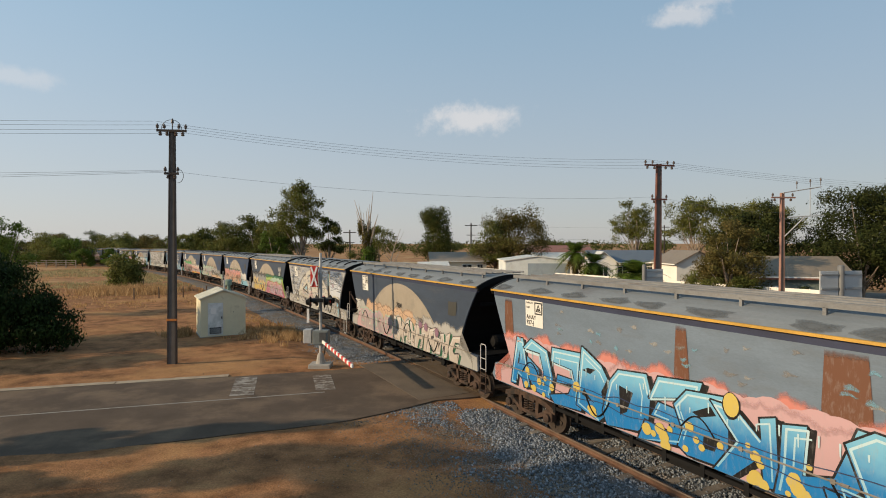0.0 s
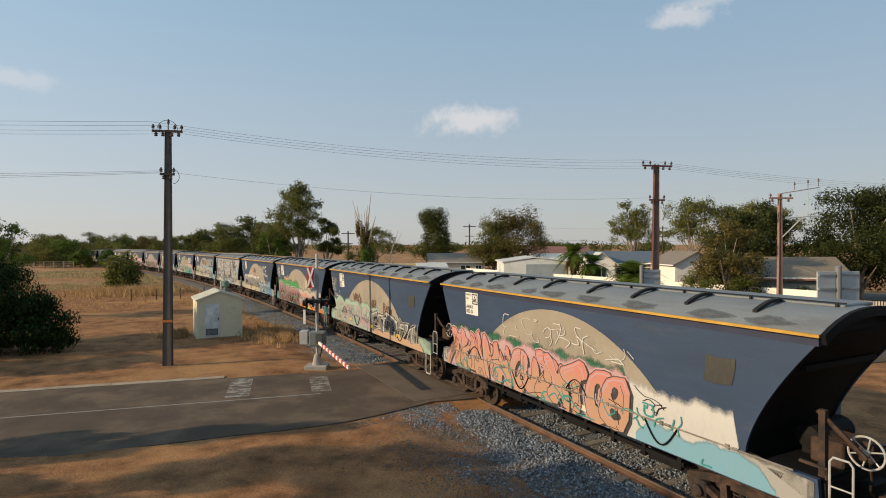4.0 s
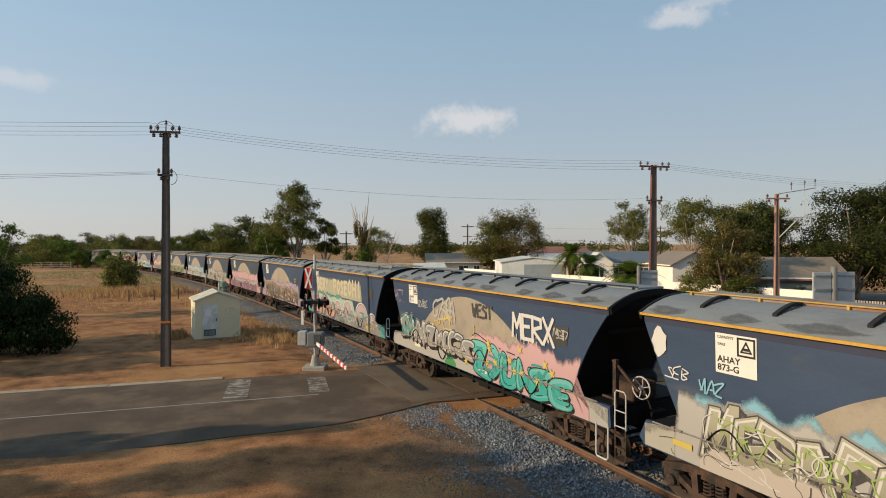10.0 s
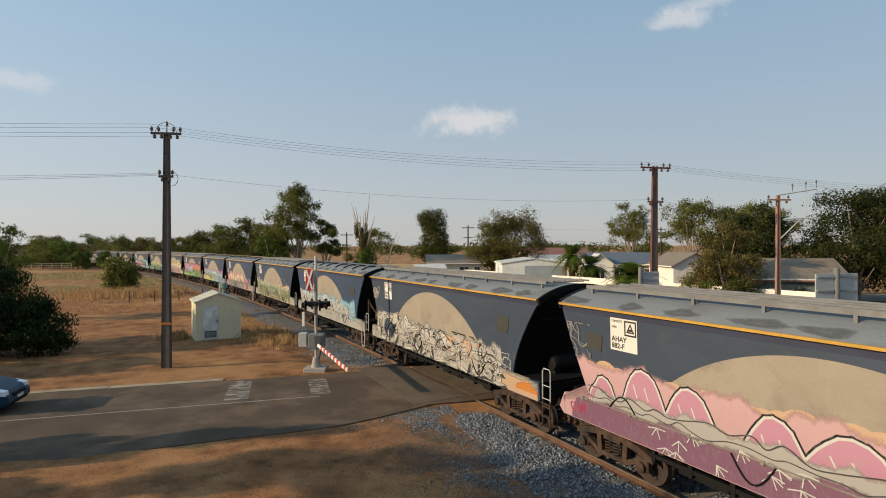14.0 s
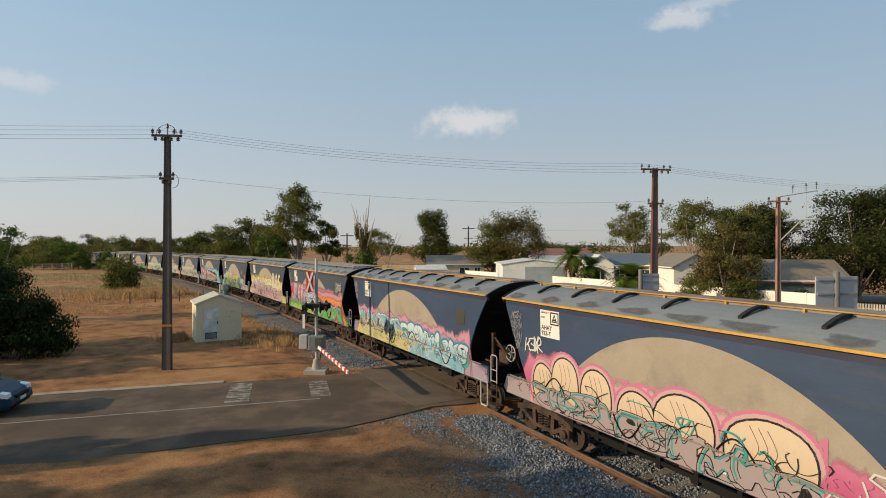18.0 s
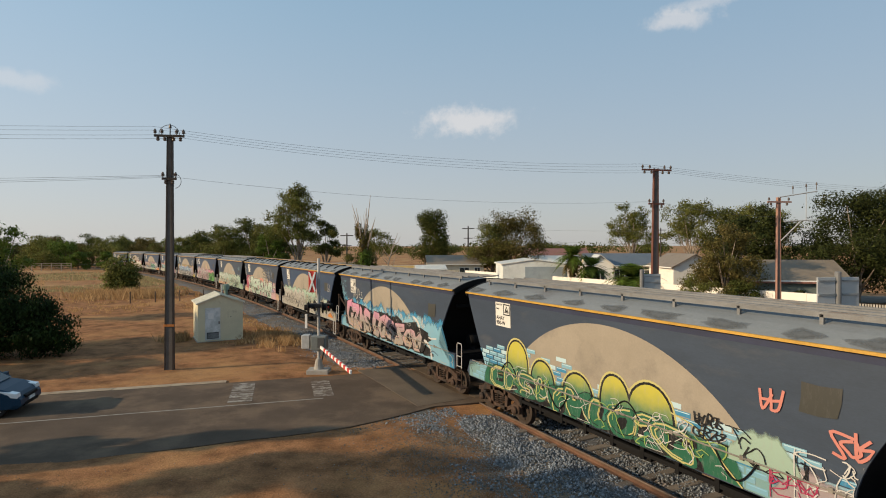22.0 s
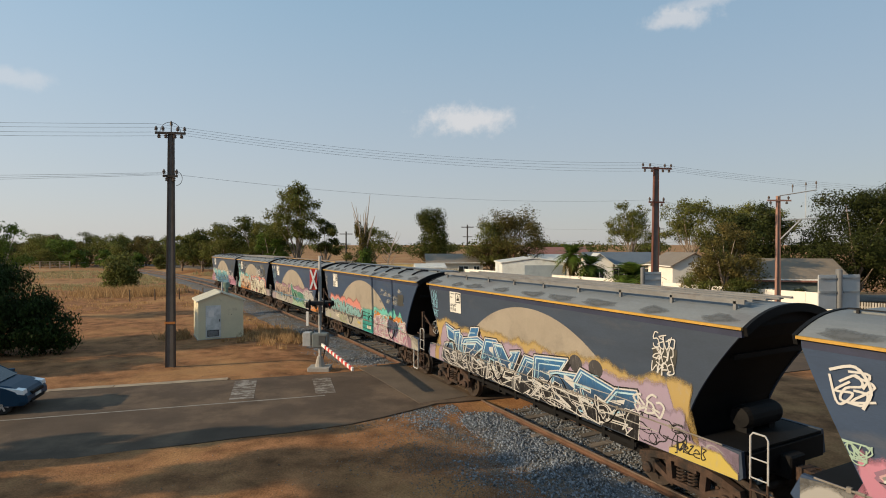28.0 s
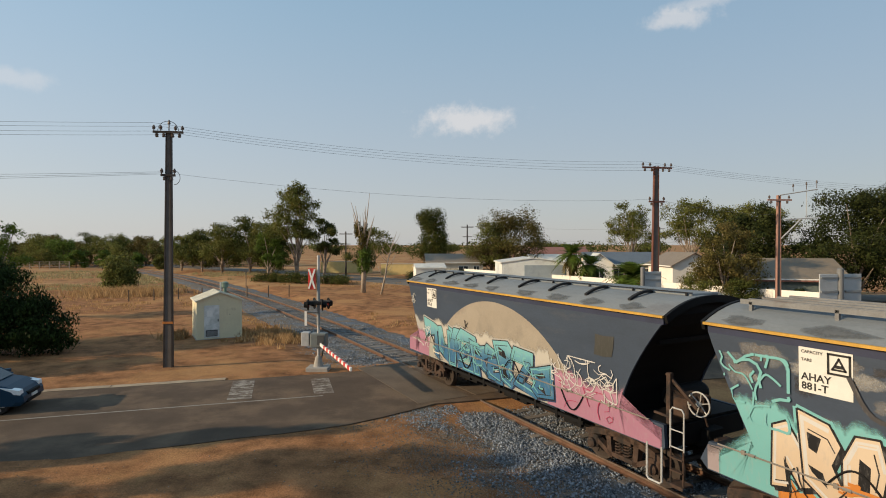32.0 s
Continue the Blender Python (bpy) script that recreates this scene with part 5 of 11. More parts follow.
for nm, lo, hi in (("silver", (0.66, 0.64, 0.63), (0.62, 0.65, 0.70)), ("silverblue", (0.46, 0.48, 0.53), (0.40, 0.45, 0.52)), ("slateblue", (0.22, 0.26, 0.33), (0.17, 0.22, 0.31)), ("skywhite", (0.30, 0.60, 0.78), (0.58, 0.78, 0.84)), ("rosegrey", (0.42, 0.35, 0.36), (0.52, 0.40, 0.42)), ("creamrose", (0.56, 0.50, 0.44), (0.66, 0.57, 0.50)), ("yelloworange", (0.66, 0.48, 0.12), (0.74, 0.52, 0.20)), ("pinkpeach", (0.60, 0.16, 0.32), (0.72, 0.44, 0.36)), ("graphite", (0.20, 0.20, 0.195), (0.30, 0.30, 0.29)),
                   ("brownmauve", (0.13, 0.055, 0.045), (0.44, 0.27, 0.29)), ("orangerose", (0.60, 0.40, 0.36), (0.74, 0.20, 0.07)), ("olivegrey", (0.33, 0.32, 0.22), (0.44, 0.43, 0.33)), ("turquoise", (0.05, 0.44, 0.40), (0.16, 0.58, 0.50)), ("mauvepeach", (0.66, 0.42, 0.26), (0.32, 0.13, 0.20)), ("graphbrown", (0.115, 0.10, 0.085), (0.135, 0.12, 0.105)),
                   ("pinkmauve", (0.48, 0.23, 0.33), (0.58, 0.29, 0.40)), ("plum", (0.24, 0.12, 0.19), (0.34, 0.18, 0.27)), ("creamgrey", (0.48, 0.46, 0.40), (0.58, 0.55, 0.48)), ("olivegreen", (0.13, 0.22, 0.08), (0.24, 0.33, 0.15)), ("crimsonpink", (0.54, 0.10, 0.24), (0.62, 0.20, 0.34)), ("peachcream", (0.70, 0.54, 0.38), (0.74, 0.60, 0.44)),
                   ("bluelemon", (0.62, 0.56, 0.26), (0.16, 0.42, 0.62)), ("skylilac", (0.24, 0.28, 0.48), (0.42, 0.50, 0.66)), ("greenfade", (0.10, 0.44, 0.10), (0.02, 0.17, 0.07)), ("lilacrose", (0.58, 0.36, 0.42), (0.40, 0.34, 0.40)), ("mintpale", (0.46, 0.62, 0.50), (0.52, 0.64, 0.54)), ("greenmint", (0.28, 0.42, 0.28), (0.40, 0.52, 0.38)),
                   ("goldspray", (0.46, 0.32, 0.12), (0.50, 0.36, 0.14)), ("bluedark", (0.03, 0.04, 0.06), (0.04, 0.17, 0.38)), ("tealgrey", (0.24, 0.42, 0.42), (0.30, 0.48, 0.48)), ("brownrose", (0.34, 0.21, 0.17), (0.44, 0.30, 0.26)), ("greenforest", (0.04, 0.20, 0.13), (0.05, 0.26, 0.17)), ("creampale", (0.66, 0.61, 0.46), (0.70, 0.66, 0.52))):
    fade(nm + "_paint", tuple(x * 0.66 for x in lo), tuple(x * 0.72 for x in hi), 1.4, 2.3)


def P(nm):
    return nm + "_paint"


def sun_disc(sp, m):
    """The beige half sun of the livery."""
    g = Geo()
    n = 40
    R, cu, cz = 4.716, -0.12, -1.18
    half = math.sqrt(R * R - (SILL_HI + 0.01 - cz) ** 2)
    rim = []
    for i in range(n + 1):
        u = cu - half + 2 * half * i / n
        rim.append((u, cz + math.sqrt(max(0, R * R - (u - cu) ** 2))))
    for (a, za), (b, zb) in zip(rim, rim[1:]):
        g.add([side_plane(a, SILL_HI + 0.01, 0.006), side_plane(b, SILL_HI + 0.01, 0.006), side_plane(b, zb, 0.006), side_plane(a, za, 0.006)], [(0, 1, 2, 3)])
    return g


def text_mesh(body, size, m):
    cu = bpy.data.curves.new("text", "FONT")
    cu.body, cu.size, cu.resolution_u = body, size, 2
    cu.offset = size * 0.022
    ob = bpy.data.objects.new("text", cu)
    scene.collection.objects.link(ob)
    bpy.context.view_layer.update()
    me = bpy.data.meshes.new_from_object(ob.evaluated_get(bpy.context.evaluated_depsgraph_get()))
    bpy.data.objects.remove(ob)
    me.materials.clear()
    me.materials.append(m)
    return me


def number_panel(wagon, number, sp):
    """White plate with the wagon's class, number and load."""
    g = Geo()
    u0, u1, z0, z1 = -4.64, -3.86, 2.95, 3.67
    g.add([side_plane(u0, z0, 0.012), side_plane(u1, z0, 0.012), side_plane(u1, z1, 0.012), side_plane(u0, z1, 0.012)], [(0, 1, 2, 3)])
    plate = part("number_panel", g, PANEL_WHITE, wagon, "white panel with black class and number lettering")
    tilt = math.atan(0.029)
    for body, size, u, z in ((("AHAY"), 0.165, -4.60, 3.15), (number, 0.165, -4.60, 3.00), ("CAPACITY", 0.068, -4.60, 3.58), ("TARE", 0.068, -4.60, 3.45)):
        if not body:
            continue
        key = "text_" + body
        if key not in CACHE:
            CACHE[key] = text_mesh(body, size, LETTER)
        part("lettering", CACHE[key], LETTER, plate, at=Matrix.Translation(side_plane(u, z, 0.016)) @ Matrix.Rotation(math.pi / 2 + tilt, 4, "X"))
    key = "panel_sign"
    if key not in CACHE:
        g = Geo()
        a, b, c, d = -4.20, -3.90, 3.32, 3.62

        def bar(p, q, w):
            dd = (Vector(q) - Vector(p)).normalized()
            nn = Vector((-dd.y, dd.x)) * w / 2
            p, q = Vector(p) - dd * w / 2, Vector(q) + dd * w / 2
            g.add([side_plane(*(p - nn), 0.016), side_plane(*(q - nn), 0.016), side_plane(*(q + nn), 0.016), side_plane(*(p + nn), 0.016)], [(0, 1, 2, 3)])
        for p, q in (((a, c), (b, c)), ((b, c), (b, d)), ((b, d), (a, d)), ((a, d), (a, c))):
            bar(p, q, 0.035)
        for p, q in (((a + 0.06, c + 0.07), (b - 0.06, c + 0.07)), ((b - 0.06, c + 0.07), ((a + b) / 2, d - 0.06)), (((a + b) / 2, d - 0.06), (a + 0.06, c + 0.07))):
            bar(p, q, 0.03)
        bar(((a + b) / 2 - 0.03, c + 0.12), ((a + b) / 2 + 0.03, c + 0.12), 0.05)
        CACHE[key] = g.mesh("sign", LETTER)
    part("triangle_sign", CACHE[key], LETTER, plate)


def eave_bands(wagon):
    for nm, z0, z1, m in (("gold_stripe", EAVE - 0.045, EAVE + 0.004, GOLD), ("navy_band", EAVE - 0.19, EAVE - 0.046, NAVY_BAND)):
        def make(z0=z0, z1=z1, nm=nm):
            g = Geo()
            for sg in (-1, 1):
                a, b = [(sg * (sheet_y(z) + (0.095 if nm == "gold_stripe" else 0.004))) for z in (z0, z1)]
                y = a
                L = BODY - (0.0 if nm == "gold_stripe" else 0.05)
                g.box(-L, min(y, y - sg * 0.09), z0, L, max(y, y - sg * 0.09), z1)
            return g
        part(nm, shared(nm, make, m), m, wagon)


def make_wagon(n, sp):
    kind, base, roofm, number, label = sp["kind"], sp["base"], sp["roof"], sp["number"], sp["label"]
    w = thing("grain_hopper_wagon", wagon_pose(n, 0.0), label, "railway wagon", "wagons of the grain train")
    for sign in (-1, 1):
        part("side_sheet", shared("side_sheet%d" % sign, lambda: side_sheet(sign), base), base, w)
        part("side_sill", shared("sill%d" % sign, lambda: sill(sign), sp.get("sill", base)), sp.get("sill", base), w)
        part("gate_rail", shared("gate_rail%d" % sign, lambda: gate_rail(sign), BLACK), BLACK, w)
    part("roof", shared("roof", roof_shell, roofm, False), roofm, w, "curved grey roof, weathered")
    eave_bands(w)
    for sx in (-1, 1):
        part("end_sheet", shared("end_sheet%d" % sx, lambda: end_sheet(sx), BLACK), BLACK, w, "near-black sloping end")
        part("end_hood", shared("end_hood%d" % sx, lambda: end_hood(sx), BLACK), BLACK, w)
        part("coupler", shared("coupler%d" % sx, lambda: coupler(sx), RUSTY), RUSTY, w)
        if sx > 0:
            part("ladder", shared("ladder%d" % sx, lambda: ladder(sx), GALV), GALV, w, "pale steel end ladder")
            part("foot_step", shared("foot_step%d" % sx, lambda: foot_step(sx), RUSTY), RUSTY, w)
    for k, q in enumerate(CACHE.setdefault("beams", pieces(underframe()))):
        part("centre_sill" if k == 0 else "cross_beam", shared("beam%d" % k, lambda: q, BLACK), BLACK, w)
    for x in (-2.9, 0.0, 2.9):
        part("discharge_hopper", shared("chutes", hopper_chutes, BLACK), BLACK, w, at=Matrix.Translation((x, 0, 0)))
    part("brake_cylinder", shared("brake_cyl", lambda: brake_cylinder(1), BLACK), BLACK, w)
    if kind == "H":
        part("hand_wheel", shared("hand_wheel", lambda: hand_wheel(1), GALV), GALV, w, "spoked steel handbrake wheel")
        part("brake_post", shared("brake_post", lambda: brake_post(1), RUSTY), RUSTY, w)
        part("stirrup", shared("stirrup", lambda: stirrup(1), GALV), GALV, w)
        lid = part("hatch_cover", shared("hatch_lid", hatch_lid, sp.get("lid", roofm)), roofm, w)
        part("hatch_bar", shared("hatch_bar", hatch_bar, GOLD if sp.get("gold") else RUBBER), RUBBER, lid)
        for k in range(8):
            x = -5.2 + k * 1.42 + (0.3 if k > 3 else 0)
            part("hatch_strap", shared("hatch_arm", lambda: hatch_arm(0.0), RUBBER), RUBBER, w, at=Matrix.Translation((x, 0, 0)))
    else:
        part("roof_walkway", shared("walkway", walkway, GALV_DULL), GALV_DULL, w, "weathered steel roof walkway on short posts")
    for sx in (-1, 1):
        bogie = part("bogie", shared("bolster", bolster, RUSTY), RUSTY, w, "rusty cast-steel bogie", at=Matrix.Translation((sx * 4.9, 0, 0)))
        for sg in (-1, 1):
            part("side_frame", shared("side_frame%d" % sg, lambda: side_frame(sg), RUSTY), RUSTY, bogie)
            part("spring", shared("spring%d" % sg, lambda: spring(sg), RUSTY), RUSTY, bogie)
        for k in (-0.92, 0.92):
            ob = part("wheelset", shared("wheelset", wheelset, WHEEL), WHEEL, bogie, at=Matrix.Translation((k, 0, 0.475)))
            WHEELS.setdefault(n, []).append(ob)
    s = Spray(100 + n)
    if sp.get("sun", True):
        part("sun_emblem", shared("sun_disc", lambda: sun_disc(s, BEIGE), BEIGE), BEIGE, w, "faded beige half-sun of the livery")
    if sp.get("patch", n not in (2, 8)):
        s.quad(P("olivegrime"), [(4.27, 2.70), (4.58, 2.69), (4.84, 2.73), (4.90, 2.97), (4.92, 3.21), (4.6, 3.18), (4.32, 3.20), (4.31, 2.95)], 0.002)
    for k in range(9):
        g = Geo()
        x = -5.7 + k * 1.4 + s.rnd.uniform(-0.3, 0.3)
        r = s.rnd.uniform(0.32, 0.58)
        pts = [(x, -1.30, EAVE - 0.01 + (TOP - EAVE + 0.01) * (1 - abs(1.30 / 1.47) ** 2.3) + 0.014)]
        for q in range(10):
            a = q * 2 * math.pi / 10
            y = -1.28 + 0.15 * math.sin(a) * (1 + 0.3 * math.cos(1.7 * q + k))
            z = EAVE - 0.01 + (TOP - EAVE + 0.01) * (1 - abs(y / 1.47) ** 2.3) + 0.012
            pts.append((x + r * math.cos(a) * (1 + 0.25 * math.sin(2.3 * q + k)), y, z))
        g.add(pts, [(0, 1 + q, 1 + (q + 1) % 10) for q in range(10)])
        g.thin = [0.0] + [0.72] * 10
        thin_out(part("roof_patch", g, PATCH, w, "dark grey primer patch by the eave"), g)
    for k in range(4):
        x = -4.6 + k * 2.5 + s.rnd.uniform(-0.4, 0.4)
        hoses = hose(-1, x, x + 0.8, -0.42 if k % 2 else 0.34, 1.58)
        part("brake_hose", hoses, BLACK, w)
    part("side_pipe", shared("side_pipe", side_pipe, PIPE), PIPE, w, "thin air pipe clamped along the side")
    if sp.get("tab", True):
        part("reflector_plate", shared("tab", lambda: Geo().box(-4.2, -sheet_y(1.3) - 0.018, 1.27, -3.72, -sheet_y(1.3) - 0.009, 1.41), TAB), TAB, w)
        part("reflector_plate", shared("tab2", lambda: Geo().box(0.6, -sheet_y(1.3) - 0.018, 1.22, 1.08, -sheet_y(1.3) - 0.009, 1.36), TAB), TAB, w)
    if number is not None:
        number_panel(w, number, s)
    s.band(P(SILL_PAINT[n]), -6.5, 6.3, SILL_LO + 0.02, 1.60, 0.02, 2.0, -0.0035, 0.02)
    s.scrawl(P("charcoal"), -6.3, -5.2, 1.1, 1.5, 3, 0.03, -0.001)
    s.scrawl(P("lightgrey"), 4.6, 6.1, 1.1, 1.5, 4, 0.03, -0.001)
    if sp.get("art"):
        sp["art"](s)
    s.done(w)
    return w


WHEELS = {}
SILL_PAINT = ("rose lightgrey lightgrey creamgrey lightgrey mint teal creamgrey lightgrey creamgrey lightgrey teal lilac rose creamgrey lightgrey "
              "creamgrey rosegrey lilac green lemon tealgrey azure creamgrey peach greenmint graphite lilac creamgrey rosegrey rosegrey pinkmauve").split()
PIPE = mat("pipe_grey", (0.20, 0.18, 0.155), rough=0.6, metal=0.1, spread=0.25, scale=2, fine=30)
TAB = mat("reflector_plate", (0.55, 0.52, 0.42), rough=0.6, spread=0.15, scale=3, fine=30)
GALV_DULL = mat("galv_dull", (0.165, 0.168, 0.17), rough=0.6, metal=0.1, spread=0.2, scale=2, fine=30, second=(0.125, 0.11, 0.10), second_at=0.6, second_scale=1.2)
PATCH = fade("primer_patch", (0.10, 0.106, 0.108), (0.10, 0.106, 0.108), 3.7, 4.0, 0.7, 0.03)
fade("olivegrime_paint", (0.046, 0.047, 0.042), (0.052, 0.052, 0.047), 2.7, 3.3, worn=0.03)


# ---- what is sprayed on each wagon, first to last
LOW = 1.05


def art0(s):
    s.band(P("salmon"), -6.3, 5.9, LOW, 2.62, 0.16, 2.4, 0.0, 0.2)
    s.band(P("rose"), -6.0, 5.8, LOW, 2.42, 0.16, 1.9, 0.002, 0.2)
    s.puffs(P("rose"), -5.0, 5.4, 2.38, 0.24, 0.0026)
    for u, w in ((-5.75, 0.5), (0.35, 0.4), (3.1, 0.75)):
        s.band(P("brown"), u, u + w, 1.9, 3.62, 0.02, 1, -0.002, 0.05)
    s.smear(["sky", "lightgrey", "grey"], -3.6, 5.4, 2.7, 3.5, 34, 0.0, 0.35, 0.05)
    s.blocks(9, -5.45, 5.3, LOW + 0.03, (2.55, 2.42), P("azuresky"), P("black"), None, P("black"), P("skywhite"), 0, 0.12, 1.22, 0.035, drop=(0.13, -0.03), inner=1, tall=0.14, jit=0.06)
    for u in np.arange(-5.2, 5.2, 0.33):
        s.drips(P("skywhite"), u, u + 0.2, 2.2, 1, 0.0205, 0.3)
    for _ in range(44):
        r = s.rnd.choice((0.05, 0.07, 0.1, 0.13))
        s.blob(P("yellow"), s.rnd.uniform(-5.0, 5.4), s.rnd.uniform(1.08, 1.72), r, r, 0.021, 12, 0.05)
    s.blob(P("black"), 1.62, 2.32, 0.18, 0.25, 0.0212, 14, 0.04)
    s.quad(P("yellow"), [(1.62 + 0.155 * math.cos(k * 0.42), 2.34 + 0.22 * math.sin(k * 0.42)) for k in range(15)], 0.0236)
    for z in (1.45, 1.75):
        s.waves(P("navyink"), -5.0, 5.4, z, 0.06, 0.5, 0.02)
    s.scrawl(P("salmon"), -5.2, -4.9, 2.4, 2.6, 3, 0.02)


def art1(s):
    s.band(P("lightgrey"), -6.2, 5.9, LOW, 2.30, 0.16, 2.1, 0.0, 0.2)
    s.band(P("peach"), -4.4, 1.6, 1.5, 2.42, 0.12, 2.6, 0.001)
    s.band(P("rose"), -5.6, -0.9, LOW, 1.85, 0.10, 2.0, 0.002)
    s.puffs(P("peach"), -3.9, 1.8, 2.18, 0.2, 0.003, P("charcoal"), 0.014)
    s.blocks(6, -5.0, -1.0, LOW + 0.05, 2.05, P("rosegrey"), P("mint"), P("mint"), None, P("rose"), 1, 0.0, 1.3, 0.02, 0.06)
    s.blocks(8, -0.9, 4.9, LOW, (2.1, 2.0), P("creamrose"), P("charcoal"), P("lightgrey"), P("forest"), P("white"), 0, 0.15, 1.3, 0.028, 0.1, (0.12, -0.04), inner=2)
    for u in (2.0, 2.5, 3.4):
        s.blob(P("mauve"), u, 1.95 + 0.1 * math.sin(u), 0.2, 0.2, 0.0255)
    s.tag(4, -0.4, 2.5, 0.2, P("black"), 0.035)
    s.tag(5, 1.7, 2.15, 0.16, P("charcoal"), 0.02, out=0.026)
    s.scrawl(P("white"), -6.0, -5.0, 1.9, 2.4, 12, 0.05)


def art2(s):
    # silver and blue-grey smears put the metal's sky reflection into the colour
    s.smear(["silver", "silver", "silverblue", "white"], -5.8, 5.6, 1.15, 3.5, 260, -0.003, 1.3, 0.13)
    s.smear(["slateblue", "silverblue"], -5.4, -3.3, 2.3, 3.6, 26, -0.001, 0.9, 0.04)
    # upper slate-blue band and streaks: sky gloss as paint
    s.band(P("slateblue"), 0.5, 5.7, 3.2, 3.7, 0.06, 2.4, -0.0008, 0.3)
    s.smear(["slateblue", "slateblue", "silverblue"], -1.2, 5.7, 2.95, 3.6, 120, 0.0, 1.2, 0.06)
    s.smear(["slateblue", "silver", "silverblue"], 3.6, 5.8, 2.7, 3.4, 60, 0.0010, 1.0, 0.03)
    dome = [(-0.12 + 4.716 * math.sin(a), 4.716 * math.cos(a) - 1.18) for a in [-0.93 + 0.062 * k for k in range(31)]]
    s.poly(P("creamgrey"), dome, 0.0028)
    s.smear(["silver", "white", "silver"], -3.0, 2.0, 1.75, 3.2, 80, 0.0035, 1.0, 0.08)
    s.smear(["slateblue", "silverblue"], 1.9, 3.0, 2.2, 3.2, 30, 0.0036, 0.7, 0.035)
    s.arc(P("charcoal"), [(-3.4, 2.45), (-2.6, 2.9), (-1.7, 3.22)], 0.07, 0.0045)
    s.poly(P("rosegrey"), [(1.42, 3.3), (1.98, 3.4), (1.78, 2.6), (1.72, 2.1), (1.3, 2.25)], 0.0042)
    s.poly(P("cream"), [(1.24, 2.35), (1.72, 2.2), (1.74, 1.98), (1.24, 1.9)], 0.0044)
    s.poly(P("silver"), [(3.45, 3.15), (4.6, 3.05), (5.4, 2.8), (5.5, 2.2), (4.4, 2.2), (3.4, 2.1)], 0.0038)
    s.smear(["silverblue", "silver", "silverblue"], 3.4, 5.7, 2.5, 3.3, 60, 0.0062, 1.1, 0.03)
    # tall brush strokes with pale rims
    s.arc(P("cream"), [(3.52, 3.5), (3.38, 2.84), (3.40, 1.95)], 0.06, 0.0055)
    s.arc(P("cream"), [(1.38, 3.32), (1.24, 2.6), (1.27, 1.95)], 0.05, 0.0055)
    s.arc(P("black"), [(3.36, 3.62), (3.16, 2.95), (3.15, 2.25), (3.2, 1.72)], 0.33, 0.006)
    s.arc(P("black"), [(1.24, 3.38), (1.06, 2.9), (1.06, 2.3), (1.12, 1.78)], 0.24, 0.006)
    s.arc(P("black"), [(1.0, 1.76), (1.74, 1.9)], 0.07, 0.0062)
    s.arc(P("black"), [(2.04, 3.5), (1.89, 3.0), (1.77, 2.49), (1.78, 1.95)], 0.08, 0.006)
    s.arc(P("black"), [(1.9, 2.75), (1.86, 2.55)], 0.13, 0.0061)
    s.arc(P("black"), [(-0.66, 3.2), (-0.62, 2.67), (-0.46, 2.02)], 0.14, 0.006)
    s.arc(P("black"), [(-1.5, 2.85), (-0.66, 3.2), (-0.36, 3.0), (-0.30, 2.5)], 0.05, 0.0061)
    s.arc(P("sky"), [(3.24, 3.4), (3.12, 3.05), (3.14, 2.75)], 0.10, 0.0066)
    s.arc(P("sky"), [(1.14, 3.3), (1.04, 2.95)], 0.08, 0.0066)
    s.arc(P("sky"), [(-0.7, 3.1), (-0.68, 2.8)], 0.06, 0.0066)
    s.edge(P("black"), [(-2.49, 2.15), (-1.48, 2.57), (-1.29, 1.96), (-2.49, 2.15)], 0.09, 0.0075, False)
    s.poly(P("sky"), [(-2.1, 2.22), (-1.6, 2.42), (-1.55, 2.15)], 0.0072)
    for u, z, r in ((4.0, 2.78, 0.17), (4.12, 2.84, 0.12), (3.62, 3.05, 0.09), (1.5, 2.42, 0.09)):
        s.poly(P("lilacrose"), [(u + r * math.cos(k), z + 0.8 * r * math.sin(k)) for k in (0, 1, 2, 3, 4, 5)], 0.0075)
    # stepped line running down to the sill
    s.poly(P("grey"), [(3.4, 1.98), (4.3, 2.02), (4.5, 1.75), (3.6, 1.7)], 0.0066)
    s.arc(P("cream"), [(3.9, 2.12), (4.42, 2.18), (4.95, 2.06), (5.2, 1.7)], 0.06, 0.007)
    s.arc(P("black"), [(2.9, 1.78), (3.38, 2.02), (4.08, 2.02), (4.37, 2.09), (4.6, 1.95)], 0.07, 0.0078)
    s.arc(P("black"), [(4.45, 2.0), (4.95, 1.92), (5.1, 1.6), (5.16, 1.1)], 0.22, 0.0076)
    s.arc(P("sky"), [(4.72, 1.8), (4.86, 1.5), (4.8, 1.12)], 0.14, 0.008)
    for u in (-4.4, -2.2, -0.9, 0.8, 2.2, 3.9):
        s.arc(P("black"), [(u, 1.66), (u + 0.08, 1.28), (u + 0.4, 1.2), (u + 0.55, 1.62)], 0.026, 0.012)
    s.scrawl(P("rose"), -2.6, 0.3, 1.62, 2.1, 9, 0.05)
    s.tag(6, 1.75, 1.78, 0.26, P("crimson"), 0.055, 0.4)
    s.tag("AHAY 864H", -5.2, 2.35, 0.18, P("charcoal"), 0.022)
    s.scrawl(P("charcoal"), -5.0, -2.4, 1.2, 2.0, 8, 0.03)
    s.arc(P("charcoal"), [(-5.1, 3.1), (-5.0, 2.3), (-4.7, 1.8)], 0.06, 0.006)


